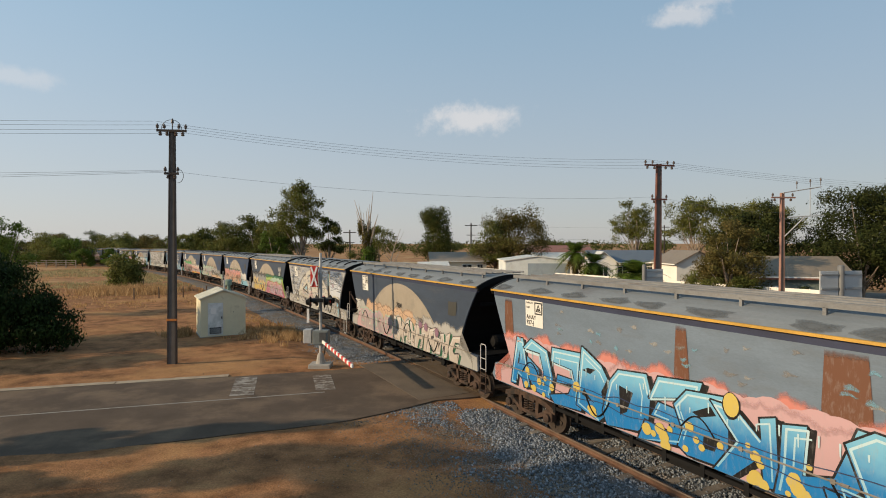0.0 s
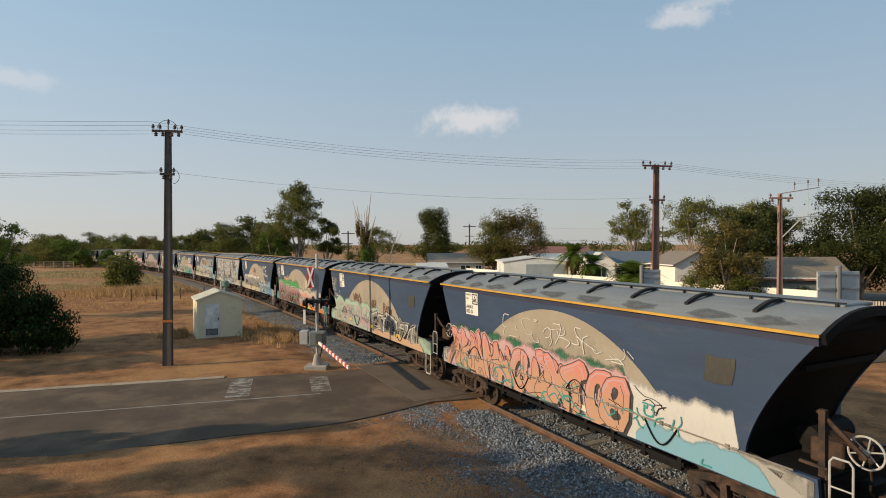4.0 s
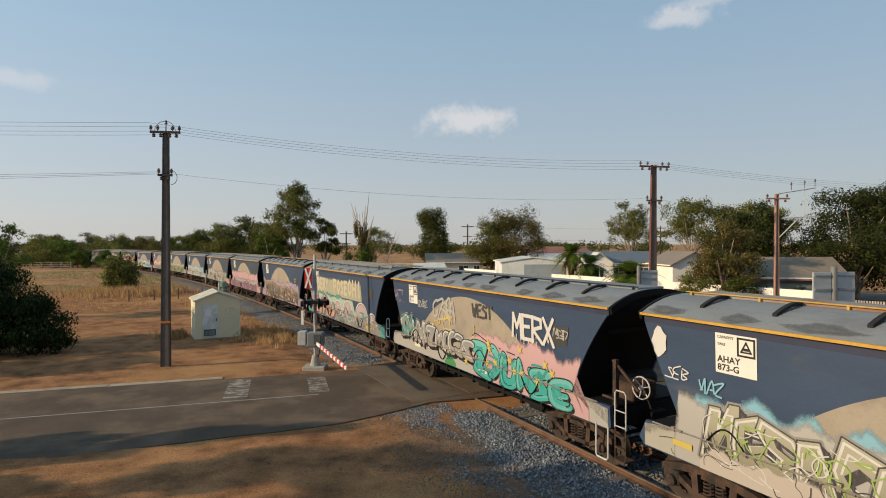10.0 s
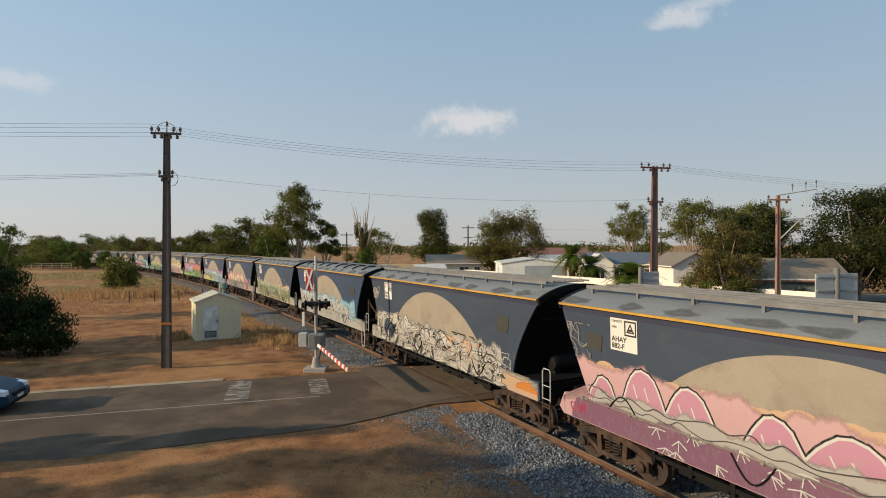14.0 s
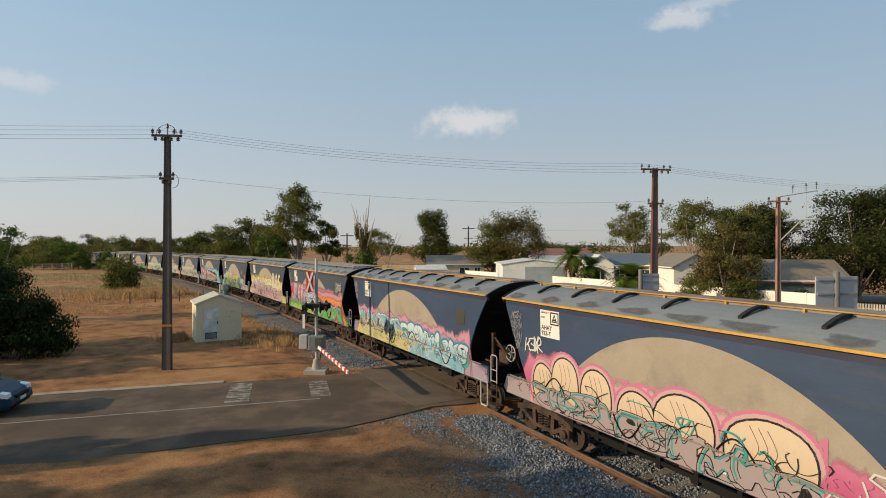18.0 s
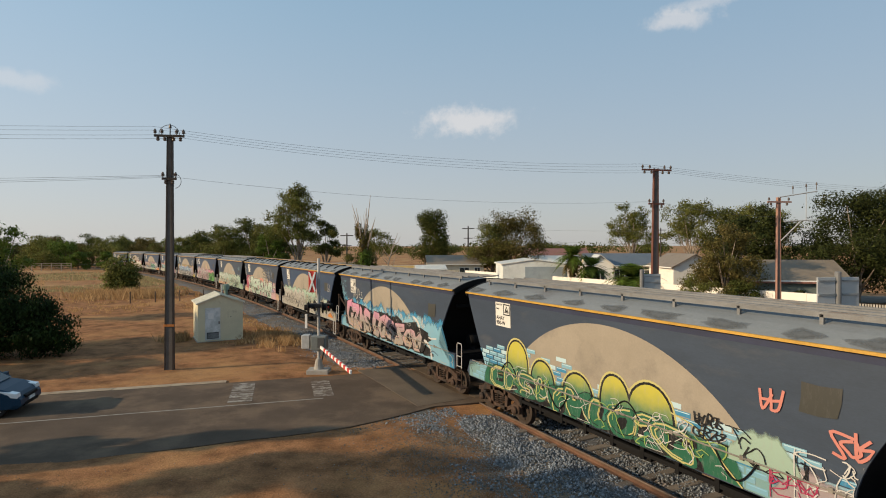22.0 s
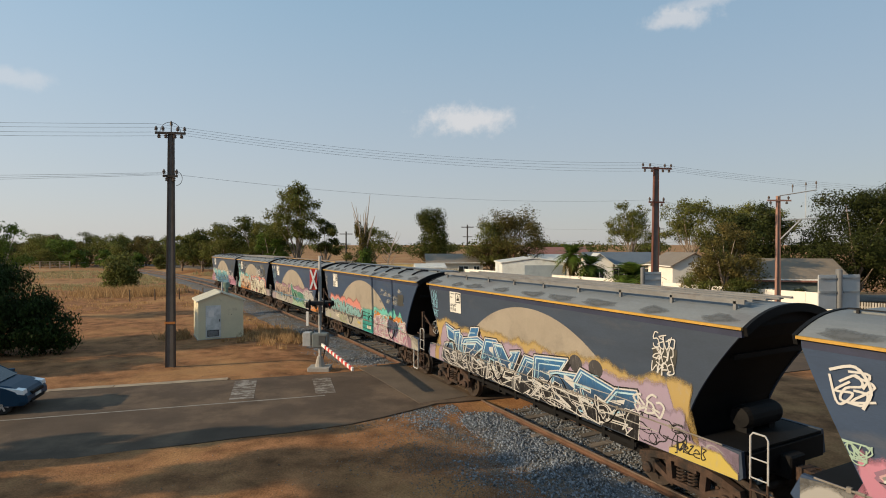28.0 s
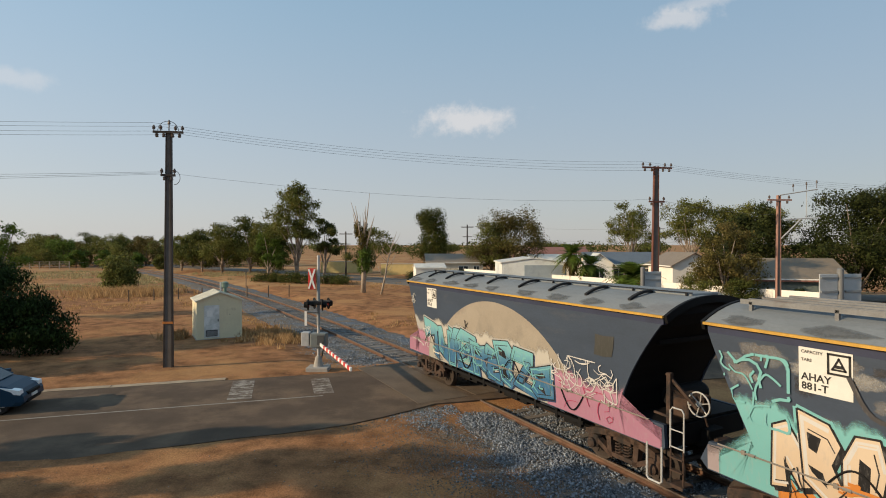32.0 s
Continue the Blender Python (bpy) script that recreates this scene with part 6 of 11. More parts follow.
def art3(s):
    s.band(P("charcoal"), -5.9, -0.1, 1.6, 2.62, 0.14, 2.6, -0.001)
    s.band(P("steel"), -6.0, -0.3, LOW, 2.42, 0.16, 2.6, 0.001, 0.2)
    for _ in range(26):
        s.blob(P("grey"), s.rnd.uniform(-5.7, -0.6), s.rnd.uniform(1.9, 2.4), 0.07, 0.06, 0.0025)
    s.blocks(8, -5.3, -0.6, LOW + 0.02, (2.25, 1.95), P("yelloworange"), P("purple"), P("lightgrey"), P("purple"), P("cream"), 2, 0.0, 1.35, 0.026, 0.05, (0.05, -0.05))
    for _ in range(16):
        s.blob(P("teal"), s.rnd.uniform(-5.0, -0.8), s.rnd.uniform(1.2, 2.0), 0.06, 0.08, 0.0225)
    s.band(P("forest"), -0.5, 6.0, 1.2, 2.66, 0.06, 0.8, -0.001, 0.3)
    s.band(P("lime"), -0.4, 5.9, LOW, 2.45, 0.07, 0.9, 0.002, 0.2)
    s.band(P("mint"), 1.2, 5.0, 2.1, 2.42, 0.1, 0.9, 0.0024)
    s.blocks(10, -0.2, 5.5, LOW, (2.2, 2.05), P("pinkpeach"), P("brown"), P("forest"), P("crimson"), P("rose"), 0, 0.05, 1.5, 0.03, 0.05, (0.1, -0.08), inner=4, jit=0.09)
    s.blocks(5, 1.0, 5.2, LOW + 0.1, 1.9, P("lilac"), P("brown"), None, None, P("rose"), 0, 0.1, 1.1, 0.022, inner=3, base=0.0105)
    s.scrawl(P("white"), -0.1, 5.2, 1.1, 2.0, 18, 0.025, 0.024)
    s.scrawl(P("lime"), 0.8, 4.6, 1.3, 2.1, 6, 0.05, 0.024)
    s.tag(5, 4.0, 3.05, 0.26, P("white"), 0.045)
    s.tag(3, 4.1, 2.72, 0.24, P("white"), 0.045)
    s.scrawl(P("grey"), -5.9, -5.0, 2.7, 3.4, 7, 0.03)


def art4(s):
    s.band(P("forest"), -6.0, 2.6, 1.5, 2.5, 0.1, 3.0, -0.001)
    s.band(P("rose"), -6.1, 2.4, LOW, 2.36, 0.16, 2.8, 0.0, 0.2)
    s.band(P("white"), 2.2, 5.0, LOW, 2.2, 0.14, 1.8, 0.001, 0.2)
    s.blocks(10, -5.9, 2.3, LOW + 0.02, 2.4, P("peachrose"), P("charcoal"), P("rose"), P("charcoal"), P("rose"), 1, 0.0, 1.35, 0.024, 0.06, (0.08, -0.06), inner=3)
    s.band(P("sky"), 2.6, 5.6, LOW, 1.5, 0.1, 2, 0.002)
    s.scrawl(P("teal"), -5.6, 4.4, 1.1, 1.9, 22, 0.05)
    s.scrawl(P("black"), -5.4, 3.6, 1.1, 2.2, 22, 0.028)
    s.scrawl(P("white"), -2.4, 2.6, 2.6, 3.2, 14, 0.03)


def art5(s):
    s.band(P("mint"), -6.2, 1.2, LOW, 2.32, 0.14, 2.4, 0.0, 0.2)
    s.band(P("lightgrey"), -5.6, 5.4, LOW, 1.75, 0.14, 2.2, 0.001, 0.3)
    s.blocks(8, -5.4, -0.5, LOW + 0.04, 2.22, P("mint"), P("lightgrey"), None, None, P("rose"), 1, 0.05, 1.3, 0.022, inner=4)
    s.scrawl(P("rose"), -4.9, 0.0, 1.15, 2.1, 26, 0.05)
    s.scrawl(P("teal"), -5.0, -1.0, 1.2, 2.1, 12, 0.03)
    s.scrawl(P("lilac"), -3.2, 0.0, 1.2, 2.0, 14, 0.09, 0.016)
    s.tag(5, -2.4, 2.36, 0.36, P("brown"), 0.06, 0.72, 0.0)
    s.tag("OH", 0.2, 2.28, 0.34, P("brown"), 0.06, 0.8, 0.0)
    s.tag(4, 1.6, 2.2, 0.34, P("brown"), 0.05, 0.8)
    s.blocks(7, -0.4, 5.2, LOW + 0.02, (2.08, 2.0), P("graphite"), P("black"), P("lightgrey"), P("black"), P("white"), 0, 0.1, 1.35, 0.03, 0.06, inner=3, pick=(8, 3, 6, 0, 14))
    s.band(P("peach"), 0.2, 5.6, LOW, 1.3, 0.08, 2, 0.0215)
    s.scrawl(P("black"), -5.2, 5.0, 1.1, 1.9, 22, 0.022)
    for u in (-3.1, -0.2, 3.0):
        s.poly(P("yellow"), [(u, 1.28), (u + 0.46, 1.28), (u + 0.46, 1.42), (u, 1.42)], 0.0262)
    s.scrawl(P("lightgrey"), -6.0, -5.2, 2.7, 3.4, 16, 0.028)
    s.scrawl(P("white"), -5.5, -4.6, 2.4, 2.7, 8, 0.03)


def art6(s):
    s.band(P("green"), -5.9, 0.5, 1.4, 2.62, 0.18, 2.3, -0.001)
    s.band(P("aqua"), -5.7, 0.3, LOW, 2.4, 0.12, 2.6, 0.0)
    s.band(P("teal"), -6.3, -5.3, LOW, 1.55, 0.02, 1, 0.001, 0.1)
    s.blocks(7, -5.4, 0.2, LOW + 0.02, (2.4, 2.2), P("brownmauve"), P("black"), P("white"), P("brown"), P("rose"), 1, 0.0, 1.3, 0.032, 0.07, (0.08, -0.06), inner=3)
    s.scrawl(P("white"), -5.3, 0.2, 1.1, 1.6, 12, 0.022, 0.024)
    s.band(P("lightgrey"), 0.2, 5.7, LOW, 2.2, 0.14, 2.0, 0.001, 0.3)
    s.blocks(6, 0.2, 5.2, LOW + 0.2, 2.1, P("orangerose"), P("lightgrey"), P("cream"), None, P("white"), 2, 0.15, 1.45, 0.03, 0.08, inner=3)
    s.band(P("rosegrey"), 0.6, 5.9, LOW, 1.5, 0.1, 1.3, 0.0215, 0.3)
    s.band(P("orange"), 0.4, 5.9, LOW, 1.25, 0.08, 1.6, 0.023)
    s.band(P("yellow"), 1.9, 3.2, LOW, 1.22, 0.08, 1.6, 0.0235)
    for z in (1.7, 1.45):
        s.waves(P("black"), 0.5, 5.4, z, 0.18, 0.7, 0.03, 0.0262)
    s.tag(3, 1.95, 2.42, 0.62, P("cream"), 0.15, 0.95, 0.0, 0.02)
    s.tag(5, -3.8, 2.62, 0.3, P("peach"), 0.09, 0.9)
    s.arc(P("lightgrey"), [(-5.75, 3.35), (-5.95, 3.1), (-5.7, 2.95), (-5.55, 3.2), (-5.75, 3.3)], 0.06)
    for k in range(3):
        s.tag(4, -5.62 + 0.03 * k, 3.3 - 0.24 * k, 0.22, P("white"), 0.035, 0.72)


def art7(s):
    s.band(P("white"), -5.2, 1.3, LOW, 2.36, 0.14, 2.4, 0.0, 0.3)
    s.puffs(P("creamrose"), -3.5, 1.2, 2.18, 0.2, 0.002, P("white"), 0.03)
    s.blocks(7, -4.8, 1.15, LOW + 0.35, (2.32, 2.2), P("graphite"), P("black"), P("white"), P("black"), P("lightgrey"), 1, 0.05, 1.3, 0.03, 0.07, (0.08, -0.08), inner=2)
    s.band(P("cream"), -5.0, 1.2, LOW, 1.42, 0.1, 3, 0.0222)
    s.scrawl(P("brown"), -4.8, 1.0, LOW, 1.4, 16, 0.03, 0.025)
    s.tag("UNCE", 1.45, 2.62, 0.74, P("lightgrey"), 0.15, 0.92, 0.0, 0.03)
    s.drips(P("lightgrey"), 1.4, 4.6, 2.75, 26, 0.0145, 0.5)
    s.band(P("azure"), 1.2, 5.5, LOW, 1.95, 0.12, 2.0, 0.0, 0.3)
    s.band(P("rose"), 2.6, 4.0, LOW, 1.75, 0.12, 1.0, 0.002)
    s.blocks(5, 1.3, 4.6, LOW + 0.05, 1.9, P("azure"), P("navyink"), None, P("black"), P("sky"), 1, 0.0, 1.3, 0.03)
    s.scrawl(P("white"), 1.3, 5.0, 1.1, 2.1, 60, 0.03, 0.021)
    s.scrawl(P("sky"), 1.3, 5.0, 1.1, 2.0, 20, 0.03, 0.021)
    for z in (1.3, 1.75):
        s.waves(P("white"), 1.2, 5.3, z, 0.07, 0.4, 0.03)
    s.tag(3, -1.0, 2.7, 0.42, P("brown"), 0.06, 0.8, 0.0)
    s.scrawl(P("sky"), -6.1, -5.2, 2.2, 3.5, 20, 0.025)
    s.tag(4, -4.6, 2.85, 0.26, P("lightgrey"), 0.03)
    for u in (-5.4, -0.8):
        s.poly(P("yellow"), [(u, 1.3), (u + 0.44, 1.3), (u + 0.44, 1.42), (u, 1.42)], 0.0262)


def art8(s):
    s.smear(["lightgrey", "white", "steel", "lightgrey"], -5.8, 4.6, 1.2, 3.5, 150, 0.0, 1.1, 0.12)
    s.smear(["grey", "charcoal"], -5.0, 4.8, 3.3, 3.58, 26, 0.001, 0.5, 0.05)
    for u in (-5.35, -1.65, 1.7):
        s.arc(P("charcoal"), [(u + 0.12, 3.6), (u - 0.05, 2.9), (u - 0.08, 2.2), (u + 0.02, 1.8)], 0.16, 0.004)
        s.arc(P("charcoal"), [(u + 0.02, 1.8), (u + 0.4, 1.72), (u + 0.9, 1.66)], 0.07, 0.0042)
        s.arc(P("charcoal"), [(u + 0.0, 1.82), (u - 0.5, 1.86), (u - 0.7, 1.9)], 0.06, 0.0042)
        s.arc(P("charcoal"), [(u - 0.36, 1.78), (u - 0.5, 1.5), (u - 0.4, 1.08)], 0.06, 0.0044)
        s.arc(P("charcoal"), [(u + 0.14, 1.74), (u + 0.2, 1.4), (u + 0.3, 1.08)], 0.14, 0.0044)
        s.poly(P("sky"), [(u - 0.4, 1.64), (u + 0.06, 1.62), (u + 0.1, 1.1), (u - 0.34, 1.1)], 0.0041)
        for _ in range(9):
            r = s.rnd.uniform(0.05, 0.11)
            s.blob(P("charcoal"), u + s.rnd.uniform(0.05, 0.45), s.rnd.uniform(1.85, 2.5), r, r, 0.0046, 9)
    s.band(P("sky"), -6.25, -5.75, LOW, 3.55, 0.05, 3, 0.0, 0.1)
    for _ in range(8):
        s.blob(P("azure"), s.rnd.uniform(-6.2, -5.6), s.rnd.uniform(1.2, 3.2), 0.08, 0.1, 0.003)
    s.poly(P("charcoal"), [(2.9, 3.5), (3.35, 3.5), (3.25, 3.0), (3.9, 3.45), (4.1, 3.4), (3.2, 2.7), (2.95, 2.45)], 0.005)
    s.poly(P("sky"), [(3.4, 3.5), (3.8, 3.45), (3.35, 3.1)], 0.0049)
    for _ in range(14):
        s.blob(P("charcoal"), s.rnd.uniform(3.4, 4.2), s.rnd.uniform(2.6, 3.0), 0.08, 0.06, 0.0051, 9)
    s.arc(P("charcoal"), [(4.95, 3.1), (4.2, 2.7), (4.9, 2.1)], 0.06, 0.006)
    s.poly(P("sky"), [(5.3, 3.1), (4.4, 2.72), (5.0, 2.2)], 0.003)
    s.poly(P("cream"), [(4.9, 2.92), (4.35, 2.72), (4.65, 2.5)], 0.0056)
    s.tag("AHAY 894", -4.75, 2.1, 0.26, P("charcoal"), 0.026)
    s.tag(7, -0.6, 1.6, 0.18, P("black"), 0.022)
    s.tag(8, -0.5, 1.36, 0.14, P("black"), 0.02)
    for u in (-4.4, 0.0, 2.6, 3.6):
        s.arc(P("charcoal"), [(u, 1.62), (u + 0.08, 1.2), (u + 0.4, 1.14), (u + 0.55, 1.6)], 0.018, 0.008)


def art9(s):
    s.band(P("sky"), -5.4, 5.2, 1.4, 2.42, 0.16, 3.4, -0.001)
    s.band(P("lightgrey"), -5.6, 4.2, LOW, 2.3, 0.16, 2.6, 0.0, 0.2)
    s.blocks(8, -4.9, 0.6, LOW + 0.3, (2.4, 2.2), P("olivegrey"), P("charcoal"), P("grey"), P("charcoal"), P("white"), 0, 0.0, 1.3, 0.025, 0.06, inner=4)
    s.blocks(5, 0.5, 4.2, LOW + 0.1, (2.25, 2.0), P("graphite"), P("charcoal"), P("white"), P("charcoal"), P("white"), 1, 0.1, 1.35, 0.028, 0.07, inner=3)
    s.band(P("creamrose"), -5.0, 4.0, LOW, 1.45, 0.12, 2, 0.0205)
    s.scrawl(P("charcoal"), -4.9, 4.0, 1.1, 1.7, 26, 0.028, 0.023)
    s.scrawl(P("white"), -4.9, 4.2, 1.2, 2.2, 30, 0.025, 0.023)
    s.scrawl(P("lime"), -4.6, -1.0, 1.4, 2.1, 14, 0.04, 0.021)
    s.scrawl(P("rose"), 0.6, 3.4, 1.5, 2.1, 8, 0.08, 0.0205)
    for _ in range(22):
        r = s.rnd.uniform(0.06, 0.12)
        s.blob(P("sky"), s.rnd.uniform(2.2, 5.2), s.rnd.uniform(1.5, 2.35), r, r, 0.0005, 12, 0.05)
    s.band(P("azure"), 3.6, 5.3, LOW, 1.7, 0.1, 2, 0.001)
    s.band(P("steel"), 1.9, 5.4, 2.6, 3.5, 0.02, 0.3, -0.003, 0.1)
    s.tag("POSE", -1.15, 2.72, 0.52, P("brown"), 0.09, 0.66, 0.0)
    s.tag("OH", 0.75, 2.6, 0.44, P("brown"), 0.08, 0.7, 0.0)
    s.blob(P("white"), -5.9, 3.3, 0.18, 0.3, 0.014)
    s.tag(3, -5.75, 2.62, 0.22, P("white"), 0.03)
    s.tag(3, -5.0, 2.5, 0.24, P("sky"), 0.04)
    for u in (-5.6, -0.7):
        s.poly(P("yellow"), [(u, 1.3), (u + 0.44, 1.3), (u + 0.44, 1.42), (u, 1.42)], 0.0262)


def art10(s):
    s.band(P("lightgrey"), -6.2, 0.3, LOW, 1.62, 0.04, 2, 0.0, 0.2)
    s.blocks(9, -5.4, 0.2, LOW + 0.42, (2.45, 2.2), P("steel"), P("black"), P("lightgrey"), P("black"), P("white"), 1, -0.1, 1.3, 0.03, 0.05, inner=2)
    s.scrawl(P("teal"), -5.4, -4.2, 1.6, 2.4, 10, 0.06, 0.02)
    s.band(P("rose"), 0.1, 5.6, LOW, 2.42, 0.2, 1.3, 0.0, 0.3)
    s.arc(P("black"), [(0.25, 2.3), (0.5, 2.42), (1.4, 2.2), (2.6, 2.1)], 0.035, 0.003)
    s.blocks(5, 0.5, 4.9, LOW, (2.15, 1.95), P("turquoise"), P("black"), P("rose"), P("black"), P("aqua"), 2, 0.0, 1.3, 0.035, 0.1, (0.06, -0.05), inner=5)
    s.scrawl(P("teal"), 0.5, 4.7, 1.2, 2.0, 14, 0.10, 0.017)
    for _ in range(12):
        u, z = s.rnd.uniform(-0.2, 4.9), s.rnd.uniform(1.4, 2.35)
        s.poly(P("yellow"), [(u + (0.15 if k % 2 else 0.06) * math.cos(k * 0.63), z + (0.15 if k % 2 else 0.06) * math.sin(k * 0.63)) for k in range(10)], 0.0235)
    s.scrawl(P("yellow"), -2.6, 0.4, 2.3, 2.75, 8, 0.06)
    s.tag("MERX", 2.55, 2.65, 0.66, P("white"), 0.1, 0.7, 0.0, 0.03)
    s.drips(P("white"), 2.6, 4.3, 2.75, 14, 0.0145, 0.22)
    s.tag(4, 4.35, 2.88, 0.24, P("lightgrey"), 0.035, 0.6)
    s.tag("WEST", 0.3, 2.98, 0.38, P("charcoal"), 0.08, 0.8, 0.0)
    s.tag(5, -2.5, 2.68, 0.62, P("lightgrey"), 0.1, 0.6, 0.0)
    s.tag(6, -3.8, 2.85, 0.3, P("lightgrey"), 0.03, 0.5)
    s.scrawl(P("lilac"), -6.1, -5.2, 2.9, 3.4, 8, 0.035)
    s.tag(3, -1.6, 1.25, 0.22, P("forest"), 0.03)
    s.band(P("green"), -1.7, -0.9, LOW, 1.4, 0.06, 3, 0.001)


def art11(s):
    s.band(P("olivegrey"), -4.3, 3.4, 2.42, 3.36, 0.03, 1.2, -0.002, 0.2)
    for txt, u, h in (("GERY", -4.1, 0.6), ("POSE", -0.9, 0.62), ("OH!", 1.5, 0.72)):
        s.tag(txt, u, 2.66, h, P("cream"), 0.17, 0.95, 0.0, 0.02)
    s.band(P("teal"), -5.9, 0.6, LOW, 2.42, 0.12, 2.1, 0.0, 0.2)
    s.band(P("mint"), -4.6, 2.4, 1.6, 2.36, 0.08, 2.4, 0.001)
    s.blocks(5, -5.4, -1.0, LOW + 0.05, (2.4, 2.1), P("mauvepeach"), P("charcoal"), P("white"), P("purple"), P("rose"), 0, -0.05, 1.2, 0.025, 0.05, inner=3)
    s.band(P("lightgrey"), -0.9, 5.7, LOW, 1.75, 0.2, 1.5, 0.002, 0.3)
    for u, r, z in ((-0.35, 0.5, 1.7), (1.25, 0.62, 1.72), (3.3, 0.8, 1.62), (4.7, 0.5, 1.5)):
        for k, (key, q) in enumerate((("white", 0.1), ("charcoal", 0.03), ("rosegrey", 0.0))):
            s.poly(P(key), [(u + (r + q) * math.cos(a * 0.262), max(LOW, z + (r * 0.85 + q) * math.sin(a * 0.262))) for a in range(24)], 0.005 + 0.0006 * k)
        s.edge(P("white"), [(u - 0.12, z + 0.2), (u + 0.14, z + 0.2)], 0.03, 0.008, False)
        s.edge(P("white"), [(u, z + 0.34), (u, z + 0.06)], 0.03, 0.008, False)
    s.band(P("grey"), -0.8, 5.6, LOW, 1.45, 0.2, 2.3, 0.009, 0.3)
    s.scrawl(P("white"), -0.8, 5.2, 1.1, 1.8, 24, 0.045, 0.019)
    s.scrawl(P("black"), -5.2, 5.0, 1.1, 1.7, 34, 0.028, 0.021)
    s.scrawl(P("teal"), -1.2, 4.6, 1.2, 1.9, 8, 0.08, 0.017)
    s.tag(5, 4.0, 1.16, 0.26, P("yellow"), 0.05, 0.5, out=0.025)
    s.scrawl(P("lightgrey"), -6.1, -5.4, 2.4, 3.4, 18, 0.025)


def art12(s):
    s.band(P("lilac"), -5.9, 5.0, LOW, 2.36, 0.18, 2.1, 0.0, 0.2)
    s.puffs(P("lilac"), -5.4, 4.2, 2.15, 0.24, 0.001)
    s.blocks(10, -5.0, 4.4, LOW + 0.05, (2.45, 2.1), P("graphbrown"), P("black"), P("peach"), P("black"), P("peach"), 2, 0.05, 1.45, 0.024, 0.07, (0.06, -0.06), inner=4, jit=0.1)
    for _ in range(26):
        u, z, r = s.rnd.uniform(-4.8, 4.4), s.rnd.uniform(1.3, 2.0), s.rnd.uniform(0.15, 0.38)
        a0 = s.rnd.uniform(0, 6.3)
        s.arc(P(s.rnd.choice(["peach", "lightgrey", "peach", "black"])), [(u + r * math.cos(a0 + k * 0.6), max(1.08, z + r * math.sin(a0 + k * 0.6))) for k in range(6)], 0.03, 0.0225 + 0.0003 * s.rnd.randrange(8))
    for _ in range(16):
        s.blob(P("peach"), s.rnd.uniform(-4.8, 4.4), s.rnd.uniform(1.1, 1.8), 0.16, 0.1, 0.0215)
    s.tag(3, -1.4, 1.85, 0.26, P("mint"), 0.035, 0.7, out=0.026)
    s.tag(4, -0.3, 1.8, 0.26, P("mint"), 0.035, 0.7, out=0.026)
    s.tag(4, -5.75, 2.2, 0.36, P("mint"), 0.05, 0.35)
    s.band(P("charcoal"), -5.9, -5.2, 2.0, 2.65, 0.05, 2, 0.0005, 0.1)
    s.poly(P("olivegrime"), [(3.7, 2.55), (4.4, 2.5), (4.5, 2.95), (3.8, 3.05)], 0.003)
    s.edge(P("lightgrey"), [(4.3, 2.9), (3.85, 2.86), (3.9, 2.68), (4.2, 2.68), (4.2, 2.78)], 0.05, 0.005, False)
    s.arc(P("black"), [(2.6, 2.05), (3.2, 2.2), (3.8, 2.0), (4.3, 1.5)], 0.03, 0.024)


def art13(s):
    s.band(P("rose"), -6.3, 5.9, LOW, 2.52, 0.18, 1.7, 0.0, 0.2)
    s.puffs(P("peach"), -5.6, 4.8, 2.3, 0.24, 0.0008)
    for u, w, h in ((-4.9, 0.9, 2.25), (-3.75, 1.2, 2.62), (-2.6, 1.2, 2.5), (-0.95, 1.1, 2.42), (0.2, 1.5, 2.42), (2.2, 1.9, 2.4), (4.0, 1.5, 2.25)):
        soft = 2 if w > 1.6 else 1
        top = [(u - w * 0.55, 1.6), (u - w * 0.42, 1.9), (u - w * 0.28, h - 0.25), (u - 0.1, h), (u + w * 0.2, h - 0.1), (u + w * 0.36, h - 0.42), (u + w * 0.55, 1.6)]
        top = round_off(top, soft)
        s.edge(P("black"), top, 0.16, 0.004 + 0.0001 * u)
        s.edge(P("white"), top, 0.09, 0.0048 + 0.0001 * u)
        s.poly(P("pinkmauve"), top, 0.0056 + 0.0001 * u)
        for k in range(2):
            s.arc(P("white"), [(u - 0.2 * w + 0.3 * k, h - 0.35), (u - 0.12 * w + 0.3 * k, h - 0.6)], 0.03, 0.0075)
    s.band(P("lightgrey"), -5.3, 5.0, 1.4, 1.92, 0.12, 2.2, 0.009, 0.3)
    s.band(P("plum"), -6.0, 5.2, LOW, 1.62, 0.10, 2.0, 0.0105, 0.3)
    s.waves(P("charcoal"), -5.4, 5.0, 1.9, 0.1, 0.35, 0.022, 0.02)
    s.waves(P("charcoal"), -5.4, 5.0, 1.72, 0.08, 0.35, 0.018, 0.02)
    for _ in range(26):
        u, z = s.rnd.uniform(-5.0, 4.6), s.rnd.uniform(1.15, 1.75)
        for a in (0.4, 1.2, 2.2, 3.4):
            s.edge(P("white"), [(u, z), (u + 0.22 * math.cos(a + u), z - 0.22 * abs(math.sin(a + u)))], 0.022, 0.0225, False)
    s.tag(4, -6.05, 1.2, 0.22, P("crimson"), 0.03, 0.6)
    s.tag(4, 1.5, 1.55, 0.24, P("crimson"), 0.045, 0.7, out=0.024)
    s.scrawl(P("grey"), -6.1, -5.3, 2.6, 3.4, 9, 0.03)
    s.poly(P("olivegrime"), [(-5.45, 2.85), (-4.95, 2.82), (-4.9, 3.2), (-5.4, 3.22)], 0.002)


